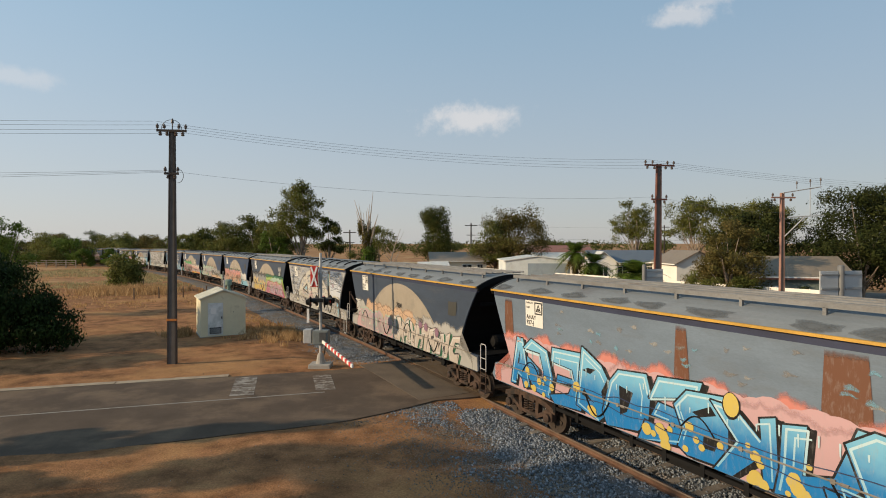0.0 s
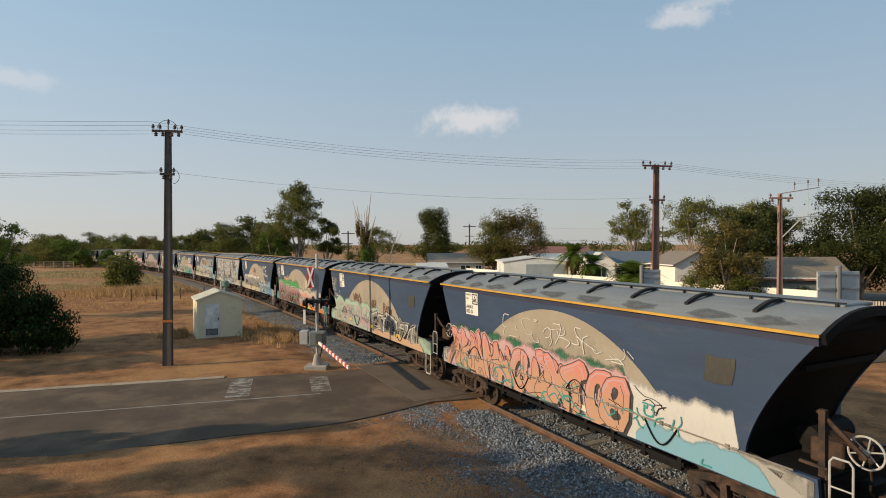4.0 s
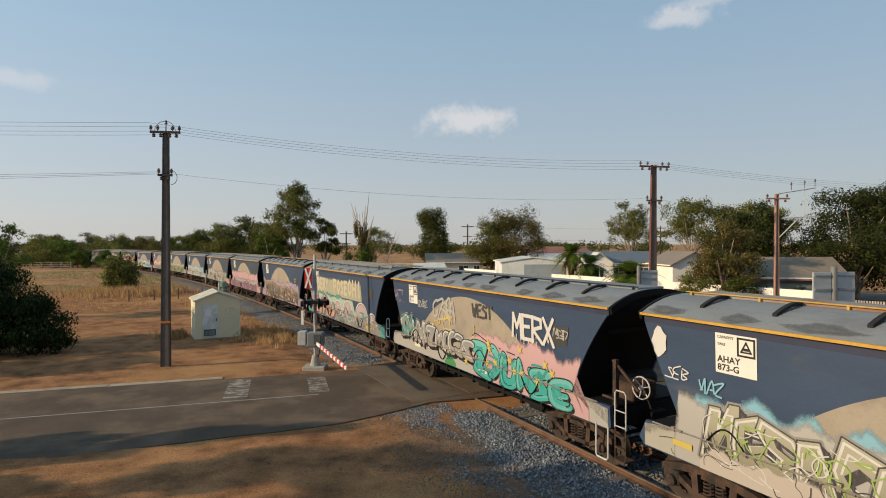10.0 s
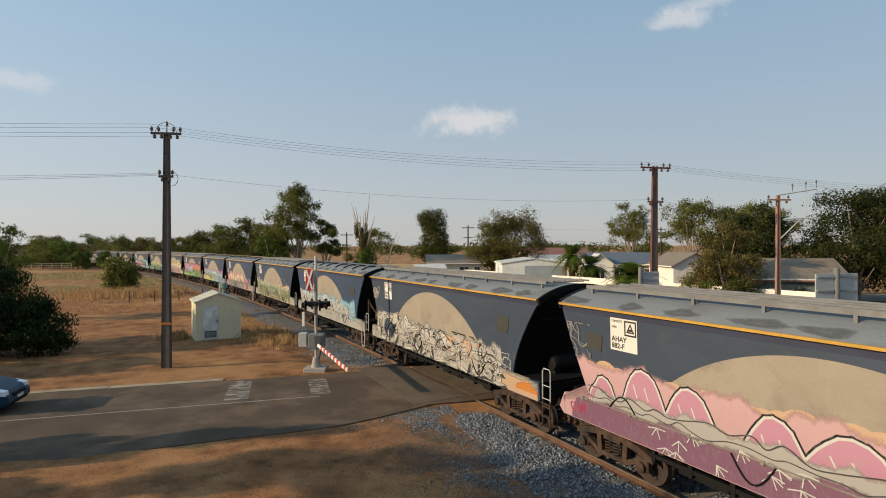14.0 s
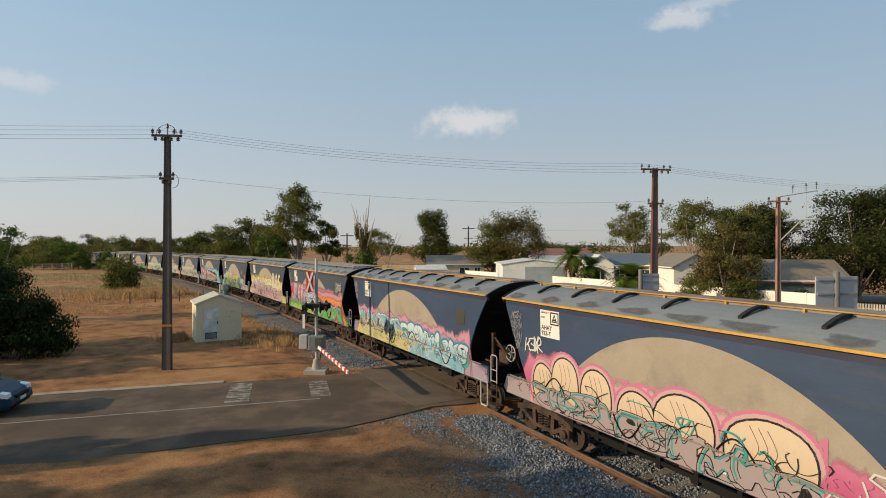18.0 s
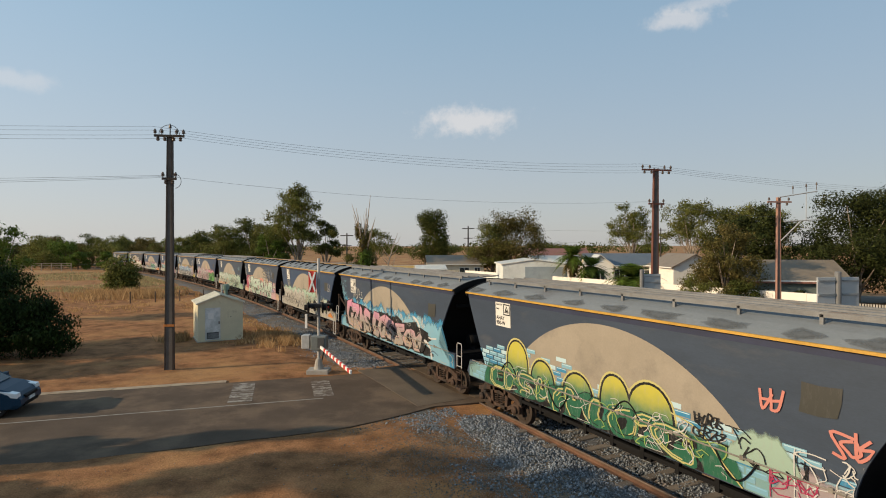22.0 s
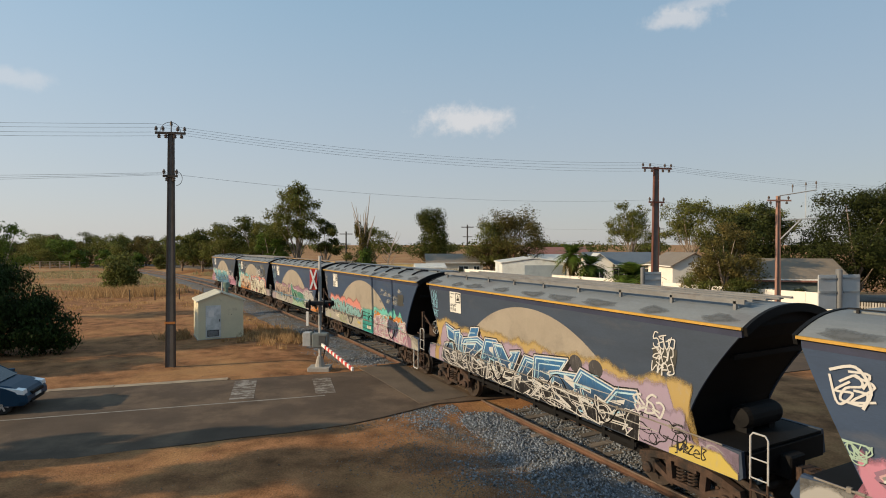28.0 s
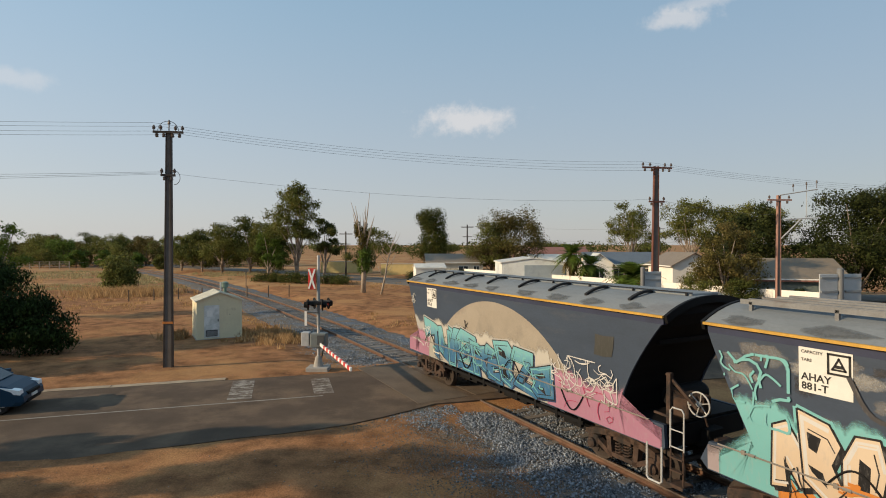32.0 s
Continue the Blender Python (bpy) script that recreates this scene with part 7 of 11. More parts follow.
def art14(s):
    s.band(P("lightgrey"), -5.9, 4.6, LOW, 2.2, 0.18, 2.6, 0.0, 0.2)
    s.blocks(12, -5.6, 4.3, LOW + 0.05, (2.4, 1.95), P("creamgrey"), P("charcoal"), P("lightgrey"), P("charcoal"), P("white"), 0, 0.2, 1.5, 0.02, 0.05, inner=5, jit=0.14)
    s.scrawl(P("charcoal"), -5.4, 4.3, 1.1, 2.2, 60, 0.026, 0.022)
    s.scrawl(P("black"), -5.4, 4.3, 1.3, 2.3, 22, 0.045, 0.022)
    s.scrawl(P("white"), -5.4, 4.5, 1.1, 2.1, 40, 0.04, 0.022)
    s.scrawl(P("peach"), 1.0, 4.2, 1.6, 2.1, 10, 0.09, 0.021)
    s.band(P("peach"), 4.2, 6.2, LOW, 1.5, 0.05, 2, 0.003)
    s.band(P("orange"), 5.2, 6.2, 1.2, 1.45, 0.05, 2, 0.004)
    s.scrawl(P("white"), 3.6, 5.0, 1.6, 2.1, 6, 0.02)
    s.tag(5, -6.1, 2.9, 0.4, P("lightgrey"), 0.05, 0.4)


def art15(s):
    s.band(P("sky"), -6.0, 5.0, LOW, 2.3, 0.2, 2.2, 0.0, 0.2)
    s.blocks(9, -5.6, 3.6, LOW + 0.25, (2.4, 2.1), P("creamgrey"), P("azure"), P("white"), P("navyink"), P("white"), 1, 0.08, 1.3, 0.025, 0.07)
    s.band(P("lightgrey"), -6.0, 5.9, LOW, 1.4, 0.08, 3, 0.021)
    s.scrawl(P("navyink"), -5.4, 4.6, 1.1, 2.1, 30, 0.03, 0.023)
    s.scrawl(P("white"), 1.0, 4.8, 1.4, 2.3, 24, 0.04, 0.023)


def art16(s):
    s.band(P("peach"), -5.6, 5.2, LOW, 2.25, 0.18, 1.7, 0.0, 0.3)
    s.blocks(11, -5.5, 4.7, LOW + 0.02, (2.48, 2.05), P("olivegreen"), P("black"), P("white"), P("brown"), P("white"), 1, 0.0, 1.35, 0.024, 0.08, (0.06, -0.06), inner=5, tall=0.26)
    for _ in range(50):
        s.blob(P("green"), s.rnd.uniform(-5.2, 4.6), s.rnd.uniform(1.3, 2.2), 0.035, 0.035, 0.0225, 8)
    s.scrawl(P("white"), -5.3, 4.8, 1.1, 2.1, 46, 0.034, 0.0225)
    s.scrawl(P("orange"), -4.8, 4.6, 1.2, 2.0, 16, 0.06, 0.022)
    s.waves(P("forest"), -5.0, 4.8, 1.9, 0.04, 0.6, 0.022, 0.0255)
    s.waves(P("forest"), -5.0, 4.8, 1.5, 0.04, 0.6, 0.022, 0.0255)
    s.tag(5, -3.0, 1.62, 0.3, P("forest"), 0.03, 1.1, out=0.0255)
    s.tag(4, 0.8, 1.4, 0.3, P("forest"), 0.03, 1.1, out=0.0255)
    s.scrawl(P("peach"), -5.6, -1.0, 2.5, 3.1, 9, 0.02)
    for u0, u1 in ((-1.2, 2.0), (1.6, 4.6)):
        s.arc(P("lightgrey"), [(u0, 2.45), (u0 + 0.6, 2.8), (u0 + 1.8, 2.75), (u1, 2.35)], 0.018)
    s.scrawl(P("grey"), -6.1, -4.6, 2.5, 3.4, 12, 0.025)


def art17(s):
    s.band(P("crimsonpink"), -5.5, -3.6, 1.6, 2.42, 0.2, 2.1, 0.0)
    s.band(P("rose"), -5.2, 2.6, LOW, 2.3, 0.16, 1.8, 0.0005)
    s.scrawl(P("crimsonpink"), -4.6, 2.4, 2.0, 2.4, 30, 0.08, 0.001)
    for u, w, h in ((-4.6, 0.8, 2.2), (-3.7, 1.0, 2.5), (-2.6, 1.0, 2.42), (-1.4, 1.0, 2.2), (-0.2, 1.4, 2.42), (1.5, 1.6, 2.4)):
        ring = round_off([(u - w * 0.5, 1.2), (u - w * 0.5, h - 0.3), (u - 0.1, h + 0.05), (u + w * 0.4, h - 0.1), (u + w * 0.52, 1.8), (u + w * 0.4, 1.2)], 2)
        s.edge(P("crimsonpink"), ring, 0.34, 0.002)
        s.edge(P("rose"), ring, 0.22, 0.0026)
        s.edge(P("black"), ring, 0.08, 0.0034)
        s.poly(P("peachcream"), ring, 0.0042)
        for k in range(3):
            s.arc(P("brown"), [(u - w * 0.2 + 0.16 * k, h - 0.15), (u - w * 0.1 + 0.16 * k, h - 0.5), (u - w * 0.2 + 0.16 * k, h - 0.8)], 0.014, 0.005)
    s.band(P("rosegrey"), -5.0, 2.6, LOW, 1.42, 0.12, 2.0, 0.0056)
    s.blocks(8, -4.9, 2.4, LOW + 0.02, 1.75, P("rosegrey"), P("black"), None, None, P("teal"), 1, 0.0, 1.3, 0.02, inner=4, base=0.003)
    s.scrawl(P("black"), -5.0, 2.6, 1.1, 2.0, 34, 0.026, 0.0225)
    s.scrawl(P("teal"), -4.4, 2.6, 1.3, 2.0, 8, 0.05, 0.02)
    s.band(P("crimsonpink"), 2.2, 4.3, LOW, 2.05, 0.2, 2.0, 0.003)
    s.band(P("charcoal"), 3.4, 4.9, 1.2, 1.9, 0.2, 3.0, 0.004)
    s.scrawl(P("white"), 2.4, 5.2, 1.1, 2.1, 34, 0.04, 0.0225)
    s.scrawl(P("crimsonpink"), 2.4, 4.6, 1.1, 1.9, 14, 0.08, 0.021)
    s.scrawl(P("peach"), 3.6, 5.2, 1.1, 1.7, 12, 0.07, 0.021)
    for k in range(4):
        s.tag(4, -6.0, 3.3 - 0.28 * k, 0.22, P("grey"), 0.025, 0.6)
    s.tag(4, -5.3, 2.5, 0.34, P("white"), 0.05, 0.5)


def art18(s):
    s.band(P("pinkmauve"), -5.9, 5.3, LOW, 2.4, 0.16, 1.9, 0.0, 0.2)
    s.band(P("lilac"), -5.8, 5.2, LOW, 2.1, 0.16, 2.2, 0.001)
    s.blocks(8, -5.6, -0.4, LOW + 0.45, 2.3, P("bluelemon"), P("charcoal"), P("lilac"), P("navyink"), P("white"), 1, 0.0, 1.3, 0.022, 0.06, inner=3)
    s.blocks(7, -0.4, 5.0, LOW + 0.3, (2.35, 2.0), P("skywhite"), P("charcoal"), P("azure"), P("teal"), P("white"), 2, 0.08, 1.4, 0.024, 0.08, inner=3)
    s.band(P("lemon"), -5.8, 0.6, LOW, 1.5, 0.14, 2.6, 0.0192)
    s.band(P("sky"), 0.4, 4.8, LOW, 1.42, 0.14, 2.6, 0.0192)
    s.scrawl(P("charcoal"), -5.4, 5.0, 1.1, 1.9, 46, 0.022, 0.0225)
    s.scrawl(P("white"), -5.0, 5.0, 1.1, 1.9, 30, 0.04, 0.0225)
    s.scrawl(P("lemon"), -5.0, 3.0, 1.1, 1.8, 26, 0.06, 0.021)
    s.scrawl(P("azure"), -5.0, 4.8, 1.1, 2.0, 20, 0.05, 0.021)
    s.drips(P("sky"), 2.6, 4.6, 2.1, 24, 0.001, 0.4)
    for k in range(3):
        s.tag(4, -6.1, 3.35 - 0.3 * k, 0.24, P("lilac"), 0.03, 0.5)


def art19(s):
    s.band(P("mauve"), -6.0, 5.6, LOW, 2.86, 0.06, 0.9, -0.002, 0.2)
    s.band(P("pink"), -6.0, 5.6, LOW, 2.66, 0.08, 1.1, -0.001, 0.2)
    s.band(P("crimson"), -6.0, 0.1, LOW, 2.5, 0.10, 1.8, 0.0, 0.2)
    s.band(P("orange"), 0.0, 5.9, LOW, 2.36, 0.12, 1.4, 0.0, 0.2)
    s.puffs(P("rosegrey"), 0.2, 5.2, 2.3, 0.28, -0.0005, P("charcoal"), 0.014)
    s.puffs(P("rosegrey"), -4.6, 0.0, 2.55, 0.2, -0.0005, P("charcoal"), 0.014)
    s.piece("JUICE", -5.4, -0.2, 1.3, 2.4, P("skylilac"), P("navyink"), P("white"), 0.26, 0.0, 0.04)
    s.band(P("green"), -6.0, 0.0, LOW, 1.5, 0.14, 2.2, 0.0155)
    s.band(P("lime"), -5.8, 0.0, LOW, 1.32, 0.14, 2.6, 0.017)
    s.scrawl(P("lime"), -5.6, -0.2, 1.2, 1.8, 26, 0.05, 0.02)
    s.poly(P("crimson"), [(-0.15, 1.05), (0.15, 1.05), (0.25, 2.0), (-0.1, 2.3)], 0.004)
    s.blocks(5, 0.3, 5.3, LOW, (2.2, 1.95), P("greenfade"), P("purple"), P("purple"), P("purple"), P("lime"), 1, 0.12, 1.3, 0.04, 0.1, (0.1, -0.04), inner=3, jit=0.1)
    for u in np.arange(0.5, 5.2, 0.42):
        s.poly(P("purple"), [(u, 1.2), (u + 0.16, 2.15 + 0.15 * math.sin(u * 5)), (u + 0.3, 1.3)], 0.0025)
    s.scrawl(P("white"), 0.4, 5.0, 1.3, 2.2, 14, 0.024, 0.024)
    s.scrawl(P("purple"), -5.2, -0.4, 1.4, 2.2, 12, 0.03, 0.024)
    s.poly(P("olivegrime"), [(3.95, 2.62), (4.7, 2.6), (4.75, 2.95), (4.0, 3.0)], 0.003)
    s.tag(4, 4.5, 2.9, 0.34, P("lightgrey"), 0.06, 0.6)
    s.scrawl(P("lightgrey"), 4.3, 5.3, 2.2, 3.3, 12, 0.03)
    s.scrawl(P("grey"), -6.1, -5.4, 2.8, 3.5, 8, 0.03)


def art20(s):
    s.band(P("lemon"), -6.2, 5.5, LOW, 2.66, 0.12, 1.5, -0.001, 0.2)
    s.band(P("cream"), -5.8, 5.2, LOW, 2.42, 0.14, 1.9, 0.0)
    s.smear(["lemon", "cream"], -5.8, 4.6, 2.35, 2.8, 90, -0.0008, 0.35, 0.16)
    s.blocks(11, -5.4, 4.9, LOW + 0.02, (2.5, 1.95), P("lilacrose"), P("forest"), P("cream"), P("forest"), P("rose"), 0, 0.02, 1.3, 0.03, 0.06, (0.09, -0.06), inner=3, tall=0.28)
    for k in range(4):
        z = 1.16 + 0.2 * k
        pts = [(-5.0 + 0.12 * q, z + (0.035 if q % 2 else -0.035)) for q in range(78)]
        s.edge(P("mauve"), pts[k * 7: 50 + k * 9], 0.022, 0.024, False)
    s.scrawl(P("rose"), -5.2, 5.0, 1.1, 2.0, 20, 0.10, 0.0205)
    for txt, u in (("B", 2.5), ("O", 3.45), ("C", 4.35)):
        s.tag(txt, u, 2.45, 0.66, P("cream"), 0.2, 0.95, 0.0, 0.0)
    s.band(P("grey"), 2.7, 3.2, 2.5, 3.0, 0.03, 1, 0.0005, 0.1)
    s.scrawl(P("grey"), -6.1, -5.4, 2.6, 3.5, 8, 0.03)
    s.band(P("lemon"), -6.4, -5.7, LOW, 1.45, 0.05, 2, 0.001)


def art21(s):
    for z in range(11):
        for k in range(27):
            u = -6.1 + k * 0.43 + (0.21 if z % 2 else 0)
            zz = 1.08 + z * 0.13
            lim = 2.4 if u < -1 else (2.25 if u < 2.2 else 2.2 - 0.16 * max(0, u - 3))
            if zz > lim - 0.25 * s.rnd.random() or s.rnd.random() < 0.12:
                continue
            s.poly(P(s.rnd.choice(["sky", "sky", "skywhite", "azure"])), [(u, zz), (u + 0.39, zz), (u + 0.39, zz + 0.11), (u, zz + 0.11)], 0.0005)
            s.edge(P("skywhite"), [(u + 0.03, zz + 0.085), (u + 0.36, zz + 0.085)], 0.02, 0.0009, False)
    s.band(P("forest"), -5.4, 3.3, LOW, 1.72, 0.14, 1.7, 0.0015, 0.4)
    for u, w, h in ((-3.55, 1.0, 2.62), (-2.4, 1.0, 2.25), (-1.0, 1.1, 2.2), (0.25, 0.9, 2.42), (1.25, 1.2, 2.45)):
        ring = round_off([(u - w * 0.5, 1.1), (u - w * 0.5, h - 0.4), (u - 0.2, h), (u + w * 0.25, h - 0.05), (u + w * 0.5, h - 0.5), (u + w * 0.45, 1.1)], 2)
        s.edge(P("lemon"), ring, 0.2, 0.0022)
        s.edge(P("black"), ring, 0.11, 0.0028)
        s.poly(P("greenyellow"), ring, 0.0036)
    s.blocks(8, -4.8, 2.3, LOW + 0.02, 1.8, P("forest"), P("black"), None, P("black"), P("lemon"), 1, 0.0, 1.4, 0.02, inner=4, base=0.002)
    s.scrawl(P("white"), -4.6, 3.0, 1.1, 1.9, 26, 0.022, 0.0225)
    s.scrawl(P("lime"), -4.6, 3.0, 1.1, 1.8, 14, 0.03, 0.0225)
    s.arc(P("lemon"), [(1.8, 2.0), (2.4, 1.85), (2.9, 1.4), (3.3, 1.06)], 0.03, 0.0225)
    for k in range(2):
        s.tag(6, 2.3, 1.95 - 0.24 * k, 0.2, P("black"), 0.035, 0.62, out=0.024)
    s.tag(2, 3.6, 2.6, 0.34, P("salmon"), 0.06)
    s.tag(3, 4.75, 2.2, 0.34, P("salmon"), 0.06, 0.5)
    s.band(P("mint"), 3.0, 4.3, 1.5, 2.1, 0.1, 1.5, 0.002)
    s.scrawl(P("black"), 3.0, 4.4, 1.5, 2.1, 8, 0.03)
    s.band(P("rosegrey"), 3.8, 5.4, LOW, 1.7, 0.1, 2.2, 0.002)
    s.scrawl(P("white"), 4.2, 5.2, 1.2, 2.1, 20, 0.03)
    s.scrawl(P("crimson"), 3.8, 5.2, 1.1, 1.6, 14, 0.03)


def art22(s):
    s.band(P("azure"), -6.2, 5.9, LOW, 2.55, 0.22, 2.6, -0.001, 0.2)
    s.band(P("sky"), -6.2, 5.9, LOW, 2.4, 0.22, 3.1, 0.0, 0.2)
    s.smear(["white", "skywhite"], -5.2, 4.2, 2.2, 2.55, 60, 0.0006, 0.3, 0.14)
    s.blocks(8, -5.3, 3.8, LOW + 0.25, (2.5, 2.1), P("black"), P("black"), None, P("black"), None, 0, 0.0, 1.6, 0.10, drop=(0.28, -0.12), inner=0, base=-0.0035)
    s.blocks(8, -5.2, 3.7, LOW + 0.12, (2.45, 2.0), P("pinkgrey"), P("black"), None, P("black"), P("rose"), 0, 0.0, 1.08, 0.04, drop=(0.14, -0.03), inner=3, base=0.0045)
    s.scrawl(P("white"), -5.0, 3.8, 1.1, 2.2, 18, 0.024, 0.0235)
    s.scrawl(P("peach"), -5.0, 3.8, 1.1, 1.6, 18, 0.05, 0.021)
    s.arc(P("white"), [(3.0, 2.5), (3.4, 2.3), (3.7, 1.8), (4.3, 1.55), (4.5, 1.1)], 0.12, 0.005)
    s.arc(P("white"), [(3.9, 1.95), (4.4, 1.85), (4.9, 1.9)], 0.06, 0.005)
    s.arc(P("navyink"), [(4.3, 1.2), (4.6, 1.4), (5.0, 1.3)], 0.03, 0.007)
    s.scrawl(P("sky"), -6.1, -5.2, 2.5, 3.5, 16, 0.03)
    s.tag(4, -4.2, 2.75, 0.42, P("lightgrey"), 0.05, 0.8)


def art23(s):
    s.band(P("lightgrey"), -6.0, 5.9, LOW, 2.1, 0.14, 2.2, 0.0, 0.2)
    s.band(P("mint"), -5.6, 2.6, 1.5, 2.42, 0.16, 2.6, 0.001)
    s.drips(P("mint"), -5.2, 4.4, 2.4, 30, 0.0012, 0.5)
    s.blocks(7, -5.6, 0.0, LOW + 0.2, 2.32, P("creamgrey"), P("grey"), None, P("grey"), P("white"), 1, 0.0, 1.35, 0.02, inner=5)
    s.blocks(5, -0.2, 4.4, LOW + 0.3, (2.3, 2.0), P("olivegrey"), P("charcoal"), P("lightgrey"), P("black"), P("white"), 0, 0.2, 1.35, 0.03, 0.05, inner=4, jit=0.12)
    s.band(P("creamgrey"), -5.6, 4.6, LOW, 1.4, 0.12, 2.2, 0.0195)
    s.scrawl(P("charcoal"), -5.4, 4.6, 1.1, 2.0, 50, 0.028, 0.022)
    s.scrawl(P("grey"), -5.4, 0.5, 1.1, 2.2, 40, 0.04, 0.021)
    s.scrawl(P("mint"), 0.0, 4.4, 1.2, 2.2, 16, 0.07, 0.02)
    s.blob(P("rose"), 3.0, 2.5, 0.32, 0.26, 0.006, 16, 0.3)
    s.scrawl(P("rose"), 2.7, 3.4, 2.3, 2.7, 10, 0.07, 0.007)
    s.blob(P("mint"), 4.5, 1.9, 0.45, 0.32, 0.021, 14, 0.3)
    s.scrawl(P("white"), 4.1, 4.8, 1.6, 2.1, 10, 0.03, 0.023)
    s.band(P("orange"), 4.9, 5.8, 1.2, 1.45, 0.05, 2, 0.0215)
    s.tag(4, -4.5, 2.5, 0.42, P("lightgrey"), 0.035, 0.5)
    s.scrawl(P("lightgrey"), 4.9, 5.6, 2.7, 3.2, 6, 0.03)
    s.arc(P("charcoal"), [(-0.2, 3.4), (-0.28, 2.9), (-0.3, 2.3)], 0.02, 0.001)


def art24(s):
    s.band(P("rose"), -6.2, 5.4, LOW, 2.3, 0.2, 1.6, 0.0, 0.2)
    s.arc(P("crimson"), [(-5.3, 2.1), (-5.0, 2.5), (-4.5, 2.55), (-4.2, 2.4)], 0.14, 0.001)
    s.arc(P("salmon"), [(0.0, 2.35), (0.5, 2.5), (1.1, 2.4)], 0.16, 0.001)
    s.scrawl(P("crimson"), -5.4, -4.6, 1.4, 2.3, 12, 0.08)
    s.blocks(7, -4.4, 4.9, LOW + 0.02, (2.6, 2.25), P("mintpale"), P("black"), P("peach"), P("black"), P("white"), 0, 0.1, 1.4, 0.03, 0.07, (0.14, -0.08), inner=2, jit=0.1)
    for _ in range(12):
        u, z = s.rnd.uniform(-4.2, 4.8), s.rnd.uniform(1.2, 2.3)
        for d in (0, 0.14):
            s.edge(P("black"), [(u + d + 0.06 * math.cos(k), z + 0.09 * math.sin(k)) for k in range(7)], 0.018, 0.0225, False)
    s.scrawl(P("black"), -4.2, 4.8, 1.1, 2.0, 14, 0.028, 0.0225)
    s.scrawl(P("rose"), -4.2, 4.6, 1.1, 1.8, 12, 0.06, 0.02)
    s.band(P("rose"), 3.9, 5.4, LOW, 1.9, 0.1, 2, 0.02)
    s.tag(5, 4.1, 1.6, 0.26, P("royal"), 0.05, 0.5, out=0.0235)
    s.smear(["steel", "grey"], 1.0, 4.4, 2.6, 3.5, 60, -0.001, 0.7, 0.09)
    s.scrawl(P("lightgrey"), -6.1, -5.4, 2.6, 3.4, 12, 0.03)
    s.band(P("peach"), -6.4, -4.6, LOW, 1.5, 0.06, 2, 0.001)


def art25(s):
    s.band(P("mint"), -6.0, 5.2, LOW, 2.32, 0.16, 2.4, 0.0, 0.2)
    s.band(P("peachrose"), -6.0, -1.2, LOW, 1.95, 0.12, 1.7, 0.001)
    s.blocks(9, -5.6, -0.2, LOW + 0.3, 2.3, P("mintpale"), P("grey"), P("lightgrey"), None, P("white"), 1, 0.0, 1.35, 0.02, 0.05, inner=4)
    s.blocks(4, 0.6, 4.4, LOW + 0.1, (2.2, 2.0), P("greenmint"), P("charcoal"), P("mint"), P("charcoal"), P("white"), 0, 0.1, 1.25, 0.028, 0.06, inner=3)
    s.scrawl(P("charcoal"), -5.2, 5.0, 1.1, 2.0, 36, 0.028, 0.022)
    s.scrawl(P("peach"), -5.2, 1.0, 1.1, 1.8, 22, 0.06, 0.021)
    s.scrawl(P("white"), 1.5, 5.0, 1.4, 2.4, 26, 0.03, 0.022)
    s.tag(3, 1.6, 2.7, 0.34, P("sky"), 0.035)
    s.tag(3, 4.2, 2.9, 0.34, P("sky"), 0.035)


def art26(s):
    s.band(P("pink"), -5.6, 5.0, LOW, 2.3, 0.2, 1.9, 0.0, 0.2)
    s.blocks(7, -5.2, 1.7, LOW + 0.04, (2.48, 2.2), P("graphite"), P("rose"), P("mauve"), P("black"), P("white"), 0, -0.05, 1.4, 0.028, 0.09, (0.08, -0.06), inner=4, jit=0.09)
    s.scrawl(P("pink"), -5.0, 2.0, 1.2, 2.2, 26, 0.05, 0.0215)
    s.scrawl(P("white"), -5.0, 2.0, 1.1, 2.1, 26, 0.022, 0.0225)
    s.waves(P("black"), -5.2, 4.8, 1.9, 0.03, 0.8, 0.02, 0.0255)
    s.waves(P("black"), -5.2, 4.8, 1.45, 0.03, 0.8, 0.02, 0.0255)
    s.blocks(4, 1.7, 4.8, LOW + 0.02, 2.05, P("greenfade"), P("black"), P("lemon"), P("black"), P("lime"), 0, 0.25, 1.3, 0.035, 0.06, inner=2)
    s.tag("OH", 0.1, 2.45, 0.56, P("peach"), 0.09, 0.8, 0.0)
    s.tag(4, -5.85, 2.95, 0.4, P("white"), 0.045, 0.3)
    s.arc(P("white"), [(-5.85, 3.4), (-5.5, 3.5), (-5.3, 3.2), (-5.4, 2.9)], 0.045)
    s.scrawl(P("mint"), -5.7, -5.3, 2.05, 2.35, 8, 0.03)
    s.poly(P("yellow"), [(-5.75, 1.3), (-5.4, 1.3), (-5.4, 1.42), (-5.75, 1.42)], 0.0262)
    s.band(P("lightgrey"), -6.4, -5.4, LOW, 1.5, 0.05, 2, 0.001)


